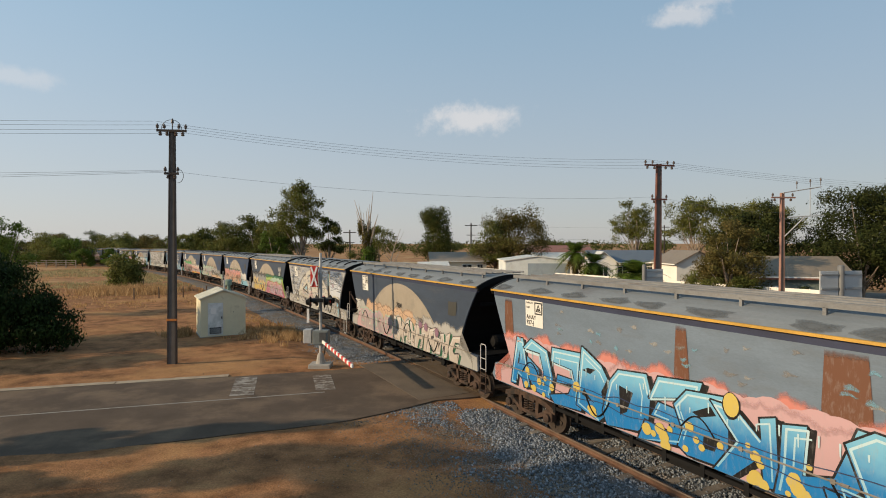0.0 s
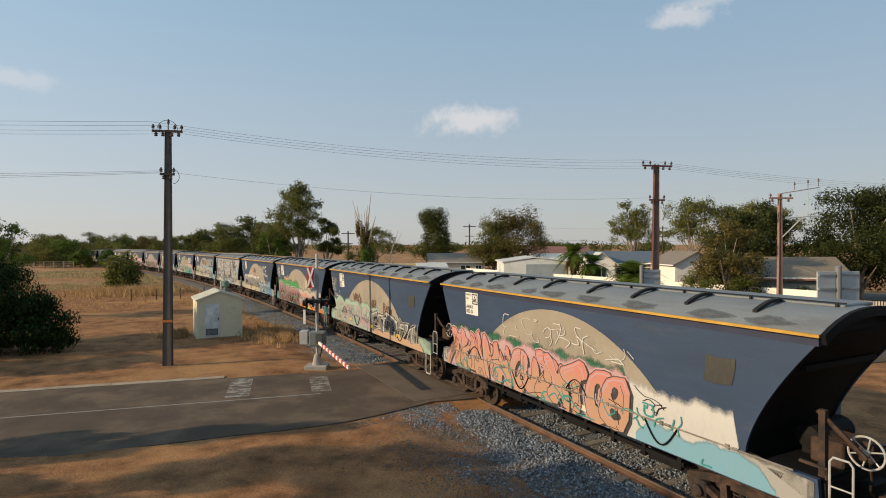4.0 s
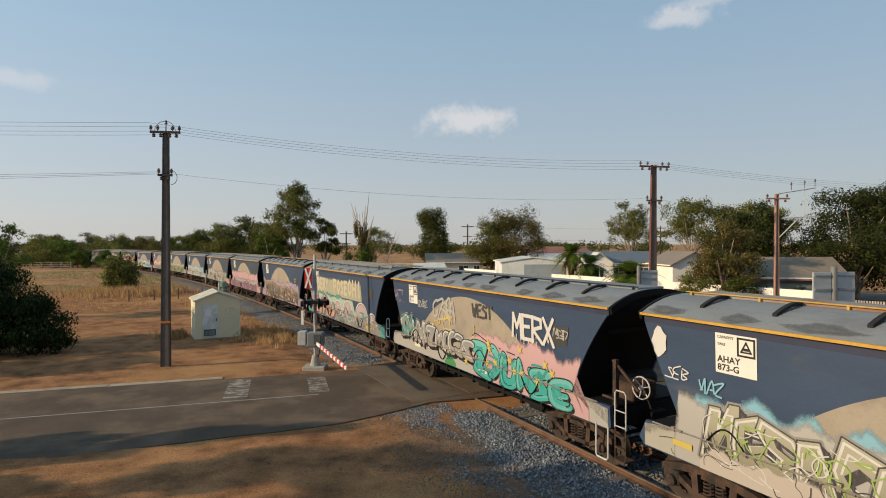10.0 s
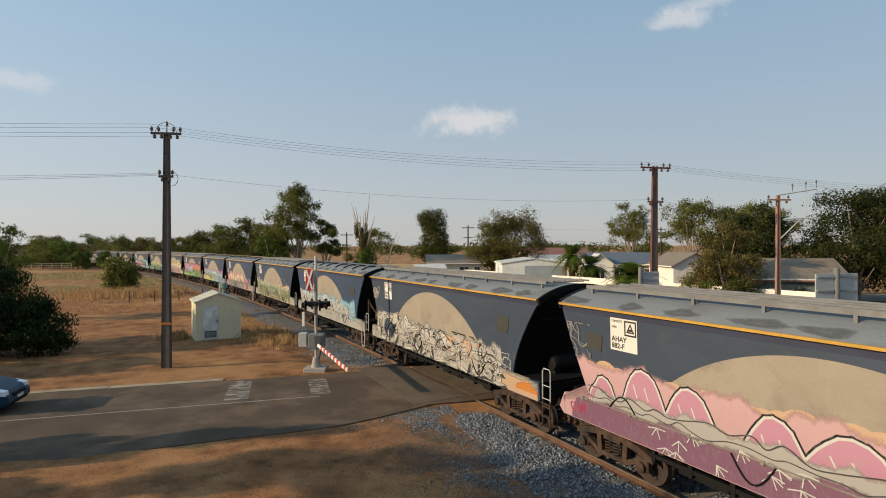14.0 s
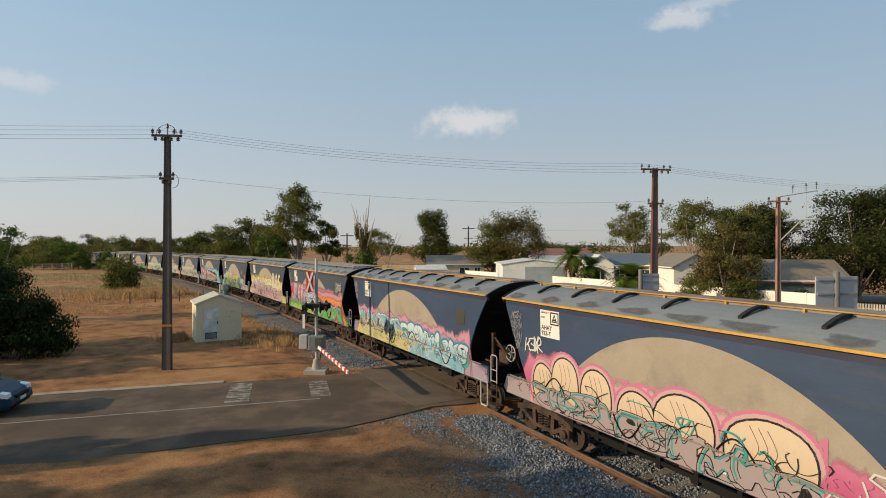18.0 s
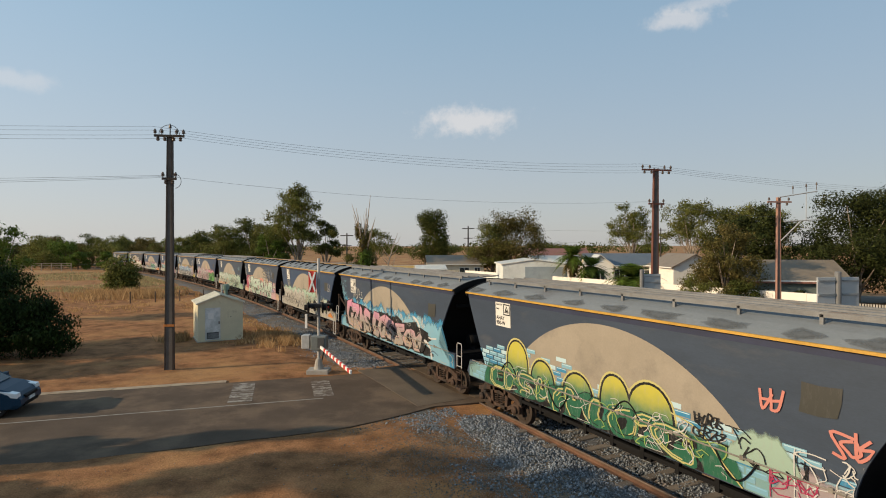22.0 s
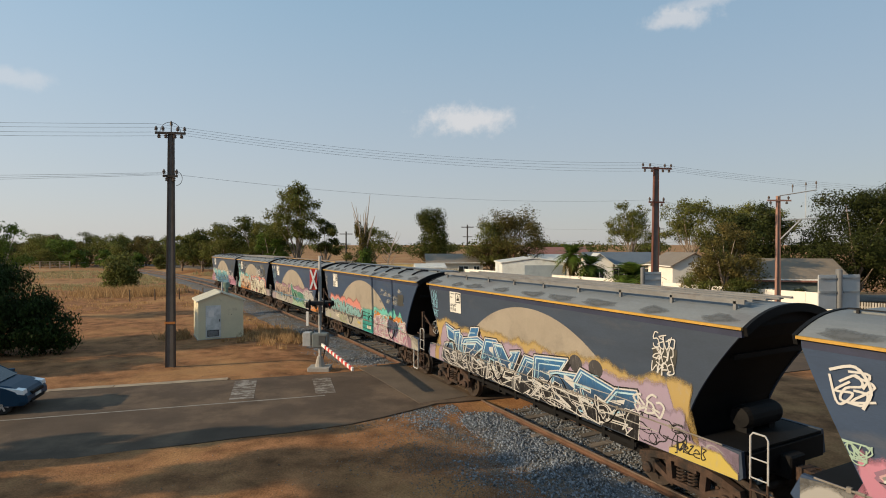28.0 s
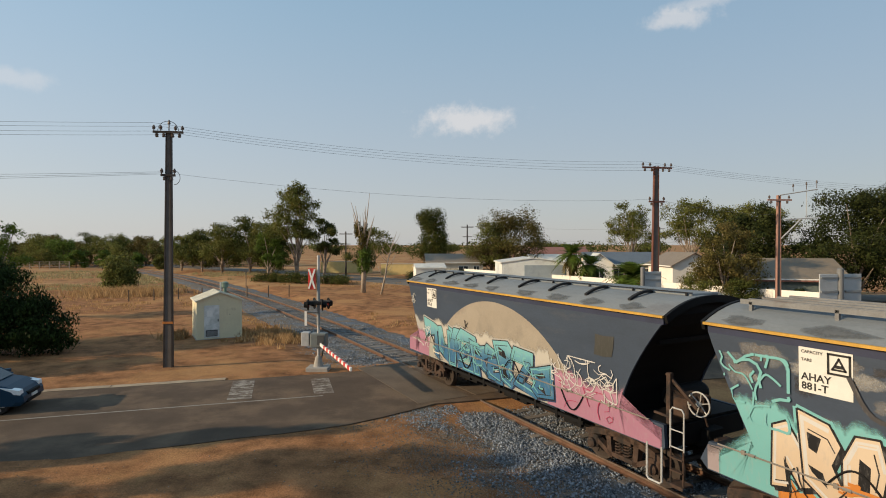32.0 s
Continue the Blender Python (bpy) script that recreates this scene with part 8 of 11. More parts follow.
def art27(s):
    s.band(P("goldspray"), -5.9, 5.4, LOW, 2.55, 0.14, 1.3, -0.001, 0.2)
    s.band(P("lilac"), -5.6, 5.0, LOW, 2.35, 0.14, 1.7, 0.0)
    s.band(P("black"), -5.2, 4.1, LOW, 1.85, 0.12, 1.9, 0.0006, 0.3)
    s.blocks(8, -5.2, 3.7, LOW + 0.12, (2.5, 2.15), P("bluedark"), P("white"), P("black"), P("black"), P("skywhite"), 0, 0.2, 1.35, 0.035, 0.07, (0.1, -0.12), inner=3, jit=0.1)
    s.blocks(8, -5.0, 3.8, LOW, 1.62, P("black"), P("white"), None, None, P("white"), 0, 0.1, 1.3, 0.022, inner=3, base=0.009, jit=0.14)
    s.scrawl(P("white"), -5.0, 3.8, 1.08, 1.7, 30, 0.03, 0.0265)
    s.scrawl(P("sky"), -5.0, 3.6, 1.6, 2.2, 12, 0.026, 0.0265)
    s.waves(P("lightgrey"), -5.0, 4.6, 1.85, 0.02, 0.9, 0.02, 0.0268)
    s.waves(P("lightgrey"), -5.0, 4.6, 1.4, 0.02, 0.9, 0.02, 0.0268)
    for u in (1.9, 2.6):
        s.poly(P("charcoal"), [(u + 0.24 * math.cos(k * 0.42), 2.35 + 0.22 * math.sin(k * 0.42)) for k in range(15)], 0.002)
    s.band(P("lilac"), 3.6, 5.4, LOW, 1.95, 0.14, 1.5, 0.0215)
    s.scrawl(P("black"), 3.7, 5.2, 1.1, 1.7, 14, 0.035, 0.0235)
    s.tag(4, 3.75, 1.75, 0.36, P("white"), 0.06, 0.7, out=0.0245)
    for k in range(3):
        s.tag(4, 4.3, 3.2 - 0.28 * k, 0.26, P("white"), 0.03, 0.55)
    s.band(P("yellow"), 4.7, 6.2, LOW, 1.42, 0.02, 1, 0.0225)
    s.tag(5, 4.9, 1.15, 0.2, P("black"), 0.03, 0.7, out=0.026)
    for k in range(3):
        s.tag(4, -6.1, 3.3 - 0.32 * k, 0.28, P("sky"), 0.03, 0.45)


def art28(s):
    s.band(P("salmon"), -5.5, 0.0, 1.5, 2.45, 0.12, 3.0, -0.0005)
    s.band(P("creamgrey"), -6.1, 0.1, LOW, 1.75, 0.1, 2.2, 0.0, 0.2)
    s.blocks(9, -5.1, -0.2, LOW + 0.55, (2.32, 2.05), P("tealgrey"), P("charcoal"), P("rose"), P("charcoal"), P("aqua"), 1, 0.1, 1.35, 0.022, 0.07, inner=4)
    s.scrawl(P("grey"), -5.4, 0.0, 1.1, 1.6, 26, 0.028, 0.021)
    s.scrawl(P("lime"), -5.4, 0.0, 1.1, 1.5, 10, 0.04, 0.02)
    s.band(P("turquoise"), -0.05, 1.5, LOW, 2.2, 0.04, 1.0, 0.003, 0.1)
    for k in range(8):
        s.edge(P("black"), [(0.05 + k * 0.18, 1.1), (0.12 + k * 0.18, 2.1)], 0.026, 0.016, False)
    for k in range(5):
        s.waves(P("black"), 0.0, 1.5, 1.2 + 0.2 * k, 0.03, 0.4, 0.026, 0.0165)
    s.band(P("turquoise"), 1.2, 4.9, 1.7, 2.32, 0.2, 3.2, -0.001)
    s.band(P("orange"), 1.3, 5.0, 1.5, 2.1, 0.12, 2.4, 0.0)
    s.band(P("mauve"), 1.4, 5.6, LOW, 1.85, 0.12, 1.9, 0.001)
    s.blocks(8, 1.5, 5.2, LOW + 0.02, 1.95, P("pinkmauve"), P("white"), P("orange"), P("mauve"), P("white"), 0, 0.05, 1.4, 0.03, 0.05, inner=4)
    s.scrawl(P("white"), 1.5, 5.2, 1.1, 2.1, 34, 0.036, 0.0225)
    s.scrawl(P("aqua"), 1.4, 4.8, 1.7, 2.2, 10, 0.06, 0.021)
    s.smear(["steel", "lightgrey"], 2.4, 4.9, 2.7, 3.4, 26, -0.001, 0.6, 0.09)
    for k in range(3):
        s.tag(3, -6.1, 3.3 - 0.34 * k, 0.28, P("grey"), 0.03, 0.4)
    s.poly(P("yellow"), [(-0.7, 1.3), (-0.3, 1.3), (-0.3, 1.42), (-0.7, 1.42)], 0.0262)


def art29(s):
    s.band(P("mauve"), -5.4, 4.2, LOW, 2.38, 0.14, 1.6, 0.0)
    s.band(P("rosegrey"), -5.3, 4.0, LOW, 1.9, 0.12, 1.9, 0.0008)
    s.blocks(7, -5.0, -0.7, LOW + 0.5, (2.35, 2.1), P("brownrose"), P("charcoal"), P("cream"), P("charcoal"), P("cream"), 0, -0.05, 1.3, 0.024, 0.06, inner=4)
    s.band(P("creamgrey"), -5.2, -0.6, LOW, 1.5, 0.1, 2.2, 0.0185)
    s.scrawl(P("charcoal"), -5.2, -0.8, 1.1, 1.8, 22, 0.024, 0.0215)
    pts = [(-0.55, 2.35), (-0.3, 2.5), (0.1, 2.1), (0.9, 2.1), (1.35, 1.95), (1.5, 2.08), (2.9, 1.9), (3.0, 1.35), (2.6, 1.2), (2.0, 1.3), (0.9, 1.25), (-0.1, 1.5)]
    for key, w, o in (("white", 0.16, 0.005), ("charcoal", 0.08, 0.0056)):
        s.edge(P(key), pts, w, o)
    s.poly(P("greenforest"), pts, 0.0064)
    s.edge(P("white"), [(1.0, 2.0), (1.15, 1.3)], 0.03, 0.0075, False)
    s.edge(P("white"), [(0.0, 2.0), (0.9, 1.35)], 0.03, 0.0075, False)
    for k in range(2):
        s.tag(5, 0.2 + 0.9 * k, 1.75 - 0.25 * k, 0.24, P("mint"), 0.024, 0.85, out=0.012)
    s.band(P("mint"), -0.3, 3.2, LOW, 1.35, 0.1, 2.2, 0.0075)
    s.scrawl(P("lime"), -0.2, 3.0, 1.06, 1.4, 16, 0.03, 0.0215)
    s.band(P("lightgrey"), 2.6, 5.0, 1.5, 2.1, 0.25, 2.6, 0.0012)
    s.scrawl(P("white"), 2.6, 5.0, 1.2, 2.3, 44, 0.034, 0.0215)
    s.scrawl(P("sky"), -6.0, -5.0, 2.2, 3.4, 16, 0.02)
    s.waves(P("azure"), -5.9, 5.9, 1.6, 0.03, 0.7, 0.09, 0.0225)
    for u in (-3.2, 0.9, 1.9, 3.9):
        s.blob(P("azure"), u, 1.52, 0.2, 0.16, 0.024)
    s.drips(P("azure"), -4.6, 4.4, 1.6, 16, 0.0245, 0.4)
    s.band(P("orange"), 3.8, 6.1, LOW, 1.4, 0.08, 2.0, 0.003)
    s.poly(P("olivegrime"), [(-5.5, 2.72), (-4.95, 2.68), (-4.9, 3.22), (-5.4, 3.25)], 0.002)
    for k in range(2):
        s.tag(3, -6.05 + 0.55 * k, 3.42, 0.2, P("white"), 0.03, 0.6)


def art30(s):
    s.smear(["grey", "steel", "lightgrey", "charcoal"], -5.9, 5.0, 2.3, 3.5, 130, -0.007, 0.8, 0.16)
    s.band(P("aqua"), -6.1, -0.8, LOW, 2.5, 0.2, 2.2, 0.0, 0.2)
    s.band(P("orange"), -5.0, -1.0, LOW, 2.25, 0.18, 2.6, 0.001)
    s.blocks(6, -5.0, -1.0, LOW + 0.25, (2.5, 2.2), P("peachcream"), P("black"), P("aqua"), P("black"), P("white"), 0, -0.1, 1.25, 0.034, 0.08, (0.06, -0.06), inner=3)
    s.scrawl(P("orange"), -4.8, -0.6, 1.1, 1.7, 16, 0.07, 0.02)
    s.scrawl(P("black"), -4.8, -0.6, 1.1, 1.7, 12, 0.025, 0.022)
    s.band(P("salmon"), -0.9, 5.2, LOW, 2.42, 0.14, 2.4, 0.0, 0.3)
    s.blocks(5, -0.7, 5.0, LOW + 0.0, (2.38, 2.2), P("creampale"), P("black"), P("sky"), P("black"), P("white"), 0, 0.12, 1.45, 0.038, 0.08, (0.12, -0.1), inner=3, tall=0.1, jit=0.09, pick=(0, 10, 2, 3, 6))
    s.tag("MERRY", -0.3, 2.14, 0.15, P("black"), 0.022, 0.8, out=0.0262)
    s.tag("CHRISTMAS", -0.35, 1.94, 0.14, P("black"), 0.02, 0.72, out=0.0262)
    s.tag(4, 1.7, 2.75, 0.5, P("lightgrey"), 0.13, 0.85, 0.0)
    s.tag(3, 3.9, 2.2, 0.34, P("white"), 0.06)
    s.scrawl(P("black"), -0.4, 4.8, 1.1, 2.0, 10, 0.03, 0.0235)
    s.scrawl(P("aqua"), -6.1, -4.8, 2.2, 3.4, 12, 0.06)
    s.arc(P("charcoal"), [(-3.9, 3.3), (-3.6, 2.8), (-3.0, 2.7), (-2.5, 2.4)], 0.07)


def art31(s):
    s.band(P("lightgrey"), -6.1, -4.4, 1.6, 2.35, 0.2, 2.0, 0.0)
    s.band(P("pinkmauve"), -6.4, -4.3, LOW, 2.0, 0.12, 1.5, 0.001, 0.2)
    s.scrawl(P("white"), -6.0, -4.4, 1.4, 2.3, 10, 0.04)
    s.band(P("creamgrey"), -4.6, 2.9, LOW, 2.42, 0.16, 2.0, 0.001)
    s.blocks(7, -4.4, 2.7, LOW + 0.04, (2.45, 2.2), P("tealblue"), P("black"), P("lightgrey"), P("navyink"), P("aqua"), 0, 0.0, 1.4, 0.03, 0.07, (0.06, -0.05), inner=4, jit=0.1)
    s.scrawl(P("aqua"), -4.2, 2.4, 1.4, 2.1, 14, 0.06, 0.0205)
    s.scrawl(P("black"), -4.2, 2.4, 1.1, 2.0, 14, 0.024, 0.0225)
    s.band(P("pinkmauve"), 2.5, 6.2, LOW, 2.0, 0.14, 1.3, 0.002, 0.3)
    s.scrawl(P("crimson"), 3.0, 5.0, 1.15, 1.8, 6, 0.03, 0.0205)
    s.scrawl(P("white"), 2.7, 5.0, 1.6, 2.5, 34, 0.03, 0.0215)
    s.tag(2, -1.9, 2.52, 0.22, P("black"), 0.03)
    s.tag(3, -6.1, 3.0, 0.34, P("lightgrey"), 0.035, 0.4)


STYLE = [
    # roof type, body, number, words
    ("W", BLUEGREY, "927-J", "blue-grey grain hopper wagon with azure and salmon graffiti letters", art0, False, None),
    ("W", SLATE, "871-L", "slate-blue grain hopper wagon with cream outlined graffiti letters", art1, True, None),
    ("H", BARE, "864-H", "silver over-painted grain hopper wagon with black brush marks", art2, True, None),
    ("W", SLATE, "865-O", "slate grain hopper wagon with yellow and green-haloed pink letters", art3, True, None),
    ("H", NAVY, "853-D", "navy grain hopper wagon with peach and rose graffiti letters", art4, True, None),
    ("H", NAVY, "852-E", "navy grain hopper wagon with mint and silver graffiti letters", art5, True, None),
    ("H", NAVY, "874-P", "navy grain hopper wagon with mauve and orange graffiti letters", art6, True, None),
    ("H", NAVY, "929-E", "navy grain hopper wagon with silver letters and white scribble", art7, True, "gold"),
    ("W", BARE, None, "bare silver grain hopper wagon with black swooshes and handwriting", art8, False, None),
    ("H", NAVY, "873-G", "navy grain hopper wagon with grey graffiti letters edged in white", art9, True, "gold"),
    ("H", NAVY, "851-S", "navy grain hopper wagon with teal letters in a pink cloud", art10, True, None),
    ("W", NAVY, "895-R", "navy grain hopper wagon with grey bubble letters and pale block words", art11, False, None),
    ("H", NAVY, "872-U", "navy grain hopper wagon with charcoal letters edged in peach", art12, True, "gold"),
    ("W", SLATE, "882-F", "slate grain hopper wagon with plum and pink graffiti", art13, True, None),
    ("W", SLATE, "902-K", "slate grain hopper wagon with scribbled cream letters", art14, True, None),
    ("H", NAVY, "911-C", "navy grain hopper wagon with white and sky-blue letters", art15, True, None),
    ("W", NAVY, "925-Y", "navy grain hopper wagon with olive-green letters edged in white", art16, True, None),
    ("H", NAVY, "923-T", "navy grain hopper wagon with peach letters in a pink halo", art17, True, "gold"),
    ("H", NAVY, "930-A", "navy grain hopper wagon with pink cloud, blue and yellow letters", art18, True, "gold"),
    ("W", SLATE, "858-M", "slate grain hopper wagon with crimson haze, lilac and green letters", art19, True, None),
    ("W", SLATE, "909-L", "slate grain hopper wagon with lilac letters in yellow spray", art20, True, None),
    ("W", SLATE, "900-W", "slate grain hopper wagon with yellow-green letters over blue bricks", art21, True, None),
    ("W", SLATE, "908-C", "slate grain hopper wagon with pink letters in blue and white spray", art22, True, None),
    ("H", NAVY, "890-R", "navy grain hopper wagon with worn grey and mint letters", art23, True, "gold"),
    ("H", SLATE, "850-J", "slate grain hopper wagon with large mint letters", art24, True, "gold"),
    ("W", SLATE, "888-D", "slate grain hopper wagon with rose and pale green letters", art25, True, None),
    ("H", NAVY, "880-K", "navy grain hopper wagon with charcoal and pink letters", art26, True, None),
    ("W", SLATE, "917-B", "slate grain hopper wagon with black and blue letters edged in white", art27, True, None),
    ("H", NAVY, "863-V", "navy grain hopper wagon with teal, mauve and white letters", art28, True, None),
    ("H", NAVY, "904-M", "navy grain hopper wagon with brown and dark green letters", art29, True, "gold"),
    ("W", SLATE, "881-T", "grey-patched grain hopper wagon with large cream letters", art30, True, None),
    ("H", SLATE, "876-S", "last slate grain hopper wagon with blue letters and pink sill", art31, True, None),
]
SILL_OF = {0: "rose", 8: "sky", 31: "rose", 9: "peach", 19: "lime", 22: "azure", 3: "lime", 13: "rose"}
WAGONS = []
for n, (kind, base, number, label, art, has_sun, extra) in enumerate(STYLE):
    sp = dict(kind=kind, base=base, roof=ROOF_GREY, number=number, label=label, art=art, sun=has_sun)
    if extra == "gold":
        sp["gold"], sp["lid"] = True, ROOF_RUST
    if n in SILL_OF and n in (13,):
        sp["sill"] = MATS[P(SILL_OF[n])]
    WAGONS.append(make_wagon(n, sp))


# ---- crossing hut, poles, crossing mast
HUT_CREAM = mat("hut_cream", (0.66, 0.60, 0.42), rough=0.7, spread=0.07, scale=1.5, fine=24, bump=0.06, second=(0.47, 0.41, 0.28), second_at=0.62, second_scale=1.6)
HUT_ROOF = mat("hut_roof", (0.66, 0.62, 0.50), rough=0.6, spread=0.08, scale=2, fine=30)
HUT_DOOR = mat("hut_door", (0.52, 0.54, 0.52), rough=0.55, spread=0.1, scale=2, fine=30, second=(0.72, 0.73, 0.72), second_at=0.5, second_scale=1.3)
DARK_GREY = mat("dark_grey", (0.07, 0.07, 0.07), rough=0.7, spread=0.2, scale=4, fine=40)
MID_GREY = mat("mid_grey", (0.27, 0.28, 0.28), rough=0.65, spread=0.12, scale=3, fine=30)
CONCRETE = mat("concrete", (0.33, 0.31, 0.28), rough=0.9, spread=0.15, scale=2, fine=30, bump=0.25)
POLE_CORE = mat("pole_core", (0.115, 0.10, 0.09), rough=0.9, spread=0.2, scale=2, fine=30, bump=0.2)
POLE_STEEL = mat("pole_steel", (0.045, 0.036, 0.032), rough=0.7, spread=0.25, scale=2, fine=30, second=(0.08, 0.045, 0.03), second_at=0.66, second_scale=1.2)
POLE_RED = mat("pole_red", (0.13, 0.055, 0.04), rough=0.75, spread=0.25, scale=2, fine=30)
POLE_PINK = mat("pole_weathered", (0.30, 0.17, 0.13), rough=0.8, spread=0.2, scale=2, fine=30)
INSULATOR = mat("insulator", (0.10, 0.075, 0.06), rough=0.25, spread=0.1, scale=4, fine=40, spec=0.5)
SIGN_RED = mat("sign_red", (0.52, 0.045, 0.035), rough=0.5, spread=0.08, scale=3, fine=30)
SIGN_WHITE = mat("sign_white", (0.78, 0.77, 0.74), rough=0.5, spread=0.05, scale=3, fine=30)
LAMP_RED = mat("lamp_red", (0.18, 0.012, 0.012), rough=0.25, spread=0.1, scale=4, fine=30, spec=0.5)


def make_hut():
    a = radians(30)
    hut = thing("equipment_hut", pose(-12.66, 30.7, 0, 0, 0, math.degrees(a)), "small cream metal equipment hut with a low gable roof", "hut")
    w, d, h, ap = 1.2, 2.4, 2.16, 2.58
    g = Geo().prism([(-w, 0.0), (w, 0.0), (w, h), (0, ap), (-w, h)], "y", 0, d)
    part("wall", g, HUT_CREAM, hut, "cream painted sheet walls")
    for sx in (-1, 1):
        g = Geo()
        g.prism([(sx * (w + 0.10), h - 0.055), (0, ap + 0.02), (0, ap + 0.07), (sx * (w + 0.10), h + 0.0)], "y", -0.1, d + 0.1)
        for k in range(7):
            y = -0.05 + k * (d + 0.1) / 6
            g.prism([(sx * (w + 0.10), h + 0.0), (0, ap + 0.07), (0, ap + 0.09), (sx * (w + 0.10), h + 0.02)], "y", y - 0.02, y + 0.02)
        part("roof_sheet", g, HUT_ROOF, hut, "pale roof sheet")
    door = part("door", Geo().box(-0.82, -0.03, 0.08, -0.02, 0.0, 1.9, bevel=0.008), HUT_DOOR, hut, "grey metal door, paint weathered pale")
    part("door_handle", Geo().box(-0.12, -0.07, 0.98, -0.07, -0.03, 1.12), DARK_GREY, door)
    vent = part("vent_frame", Geo().box(-0.74, -0.045, 0.16, -0.12, -0.031, 0.52, bevel=0.006), DARK_GREY, door)
    for k in range(5):
        part("louvre", Geo().box(-0.70, -0.058, 0.205 + k * 0.055, -0.16, -0.046, 0.235 + k * 0.055), MID_GREY, vent)
    part("notice", Geo().box(-0.66, -0.036, 1.28, -0.38, -0.031, 1.62), SIGN_WHITE, door)
    part("lock", Geo().box(0.52, -0.02, 1.32, 0.56, 0.0, 1.36), DARK_GREY, hut)
    part("base", Geo().box(-w - 0.05, -0.05, -0.15, w + 0.05, d + 0.05, 0.02), CONCRETE, hut)
    part("roof_cowl", Geo().lathe([(0.10, h - 0.2), (0.10, ap + 0.16), (0.19, ap + 0.18), (0.21, ap + 0.45), (0.12, ap + 0.52)], 14, Matrix.Translation((0.55, d - 0.5, 0))), mat("cowl_green", (0.16, 0.22, 0.18), rough=0.5), hut, "green metal roof cowl")
    part("vent_pipe", Geo().lathe([(0.05, h - 0.1), (0.05, ap + 0.5), (0.06, ap + 0.51)], 10, Matrix.Translation((0.28, d - 0.7, 0))), GALV, hut)


def stobie(x, y, h, lean, wide, steel, turn, label, arms):
    """A pole of two steel channels with concrete between them."""
    pole = thing("power_pole", pose(x, y, 0) @ pose(0, 0, 0, 0, lean, turn), label, "power pole", "power poles along the road")
    for sx in (-1, 1):
        g = Geo()
        a, b = wide / 2, wide * 0.28
        g.add([(sx * a, -0.09, -0.3), (sx * (a - 0.05), -0.09, -0.3), (sx * (a - 0.05), 0.09, -0.3), (sx * a, 0.09, -0.3),
               (sx * b, -0.09, h), (sx * (b - 0.05), -0.09, h), (sx * (b - 0.05), 0.09, h), (sx * b, 0.09, h)],
              [(0, 1, 5, 4), (1, 2, 6, 5), (2, 3, 7, 6), (3, 0, 4, 7), (4, 5, 6, 7), (0, 3, 2, 1)])
        part("steel_channel", g, steel, pole)
    a, b = wide / 2 - 0.052, wide * 0.28 - 0.052
    g = Geo().add([(-a, -0.07, -0.3), (a, -0.07, -0.3), (a, 0.07, -0.3), (-a, 0.07, -0.3), (-b, -0.07, h - 0.03), (b, -0.07, h - 0.03), (b, 0.07, h - 0.03), (-b, 0.07, h - 0.03)],
                  [(0, 1, 5, 4), (1, 2, 6, 5), (2, 3, 7, 6), (3, 0, 4, 7), (4, 5, 6, 7), (0, 3, 2, 1)])
    part("concrete_core", g, POLE_CORE, pole)
    for z, half, pins in arms:
        arm = part("cross_arm", Geo().box(-half, -0.13, z - 0.05, half, -0.07, z + 0.05), steel, pole)
        for u in pins:
            part("insulator", Geo().lathe([(0.02, 0.0), (0.02, 0.06), (0.075, 0.08), (0.05, 0.12), (0.075, 0.15), (0.045, 0.2), (0.03, 0.25)], 10, Matrix.Translation((u, -0.10, z + 0.04))), INSULATOR, arm)
            part("insulator", Geo().lathe([(0.05, 0.0), (0.08, 0.04), (0.05, 0.08), (0.08, 0.12), (0.03, 0.16)], 10, Matrix.Translation((u + (0.12 if u < 0 else -0.12), -0.10, z - 0.22))), INSULATOR, arm)
    return pole


def wire(a, b, sag, r=0.006):
    a, b = Vector(a), Vector(b)
    pts = []
    for i in range(17):
        t = i / 16
        p = a.lerp(b, t)
        p.z -= sag * 4 * t * (1 - t)
        pts.append(p)
    g = Geo().tube(pts, r, 4)
    return solid("power_line", g, WIRE, "thin dark overhead wire between the poles", "wire", group="overhead wires")


WIRE = mat("wire", (0.16, 0.16, 0.165), rough=0.6, spread=0.1, scale=2, fine=10, bump=0)


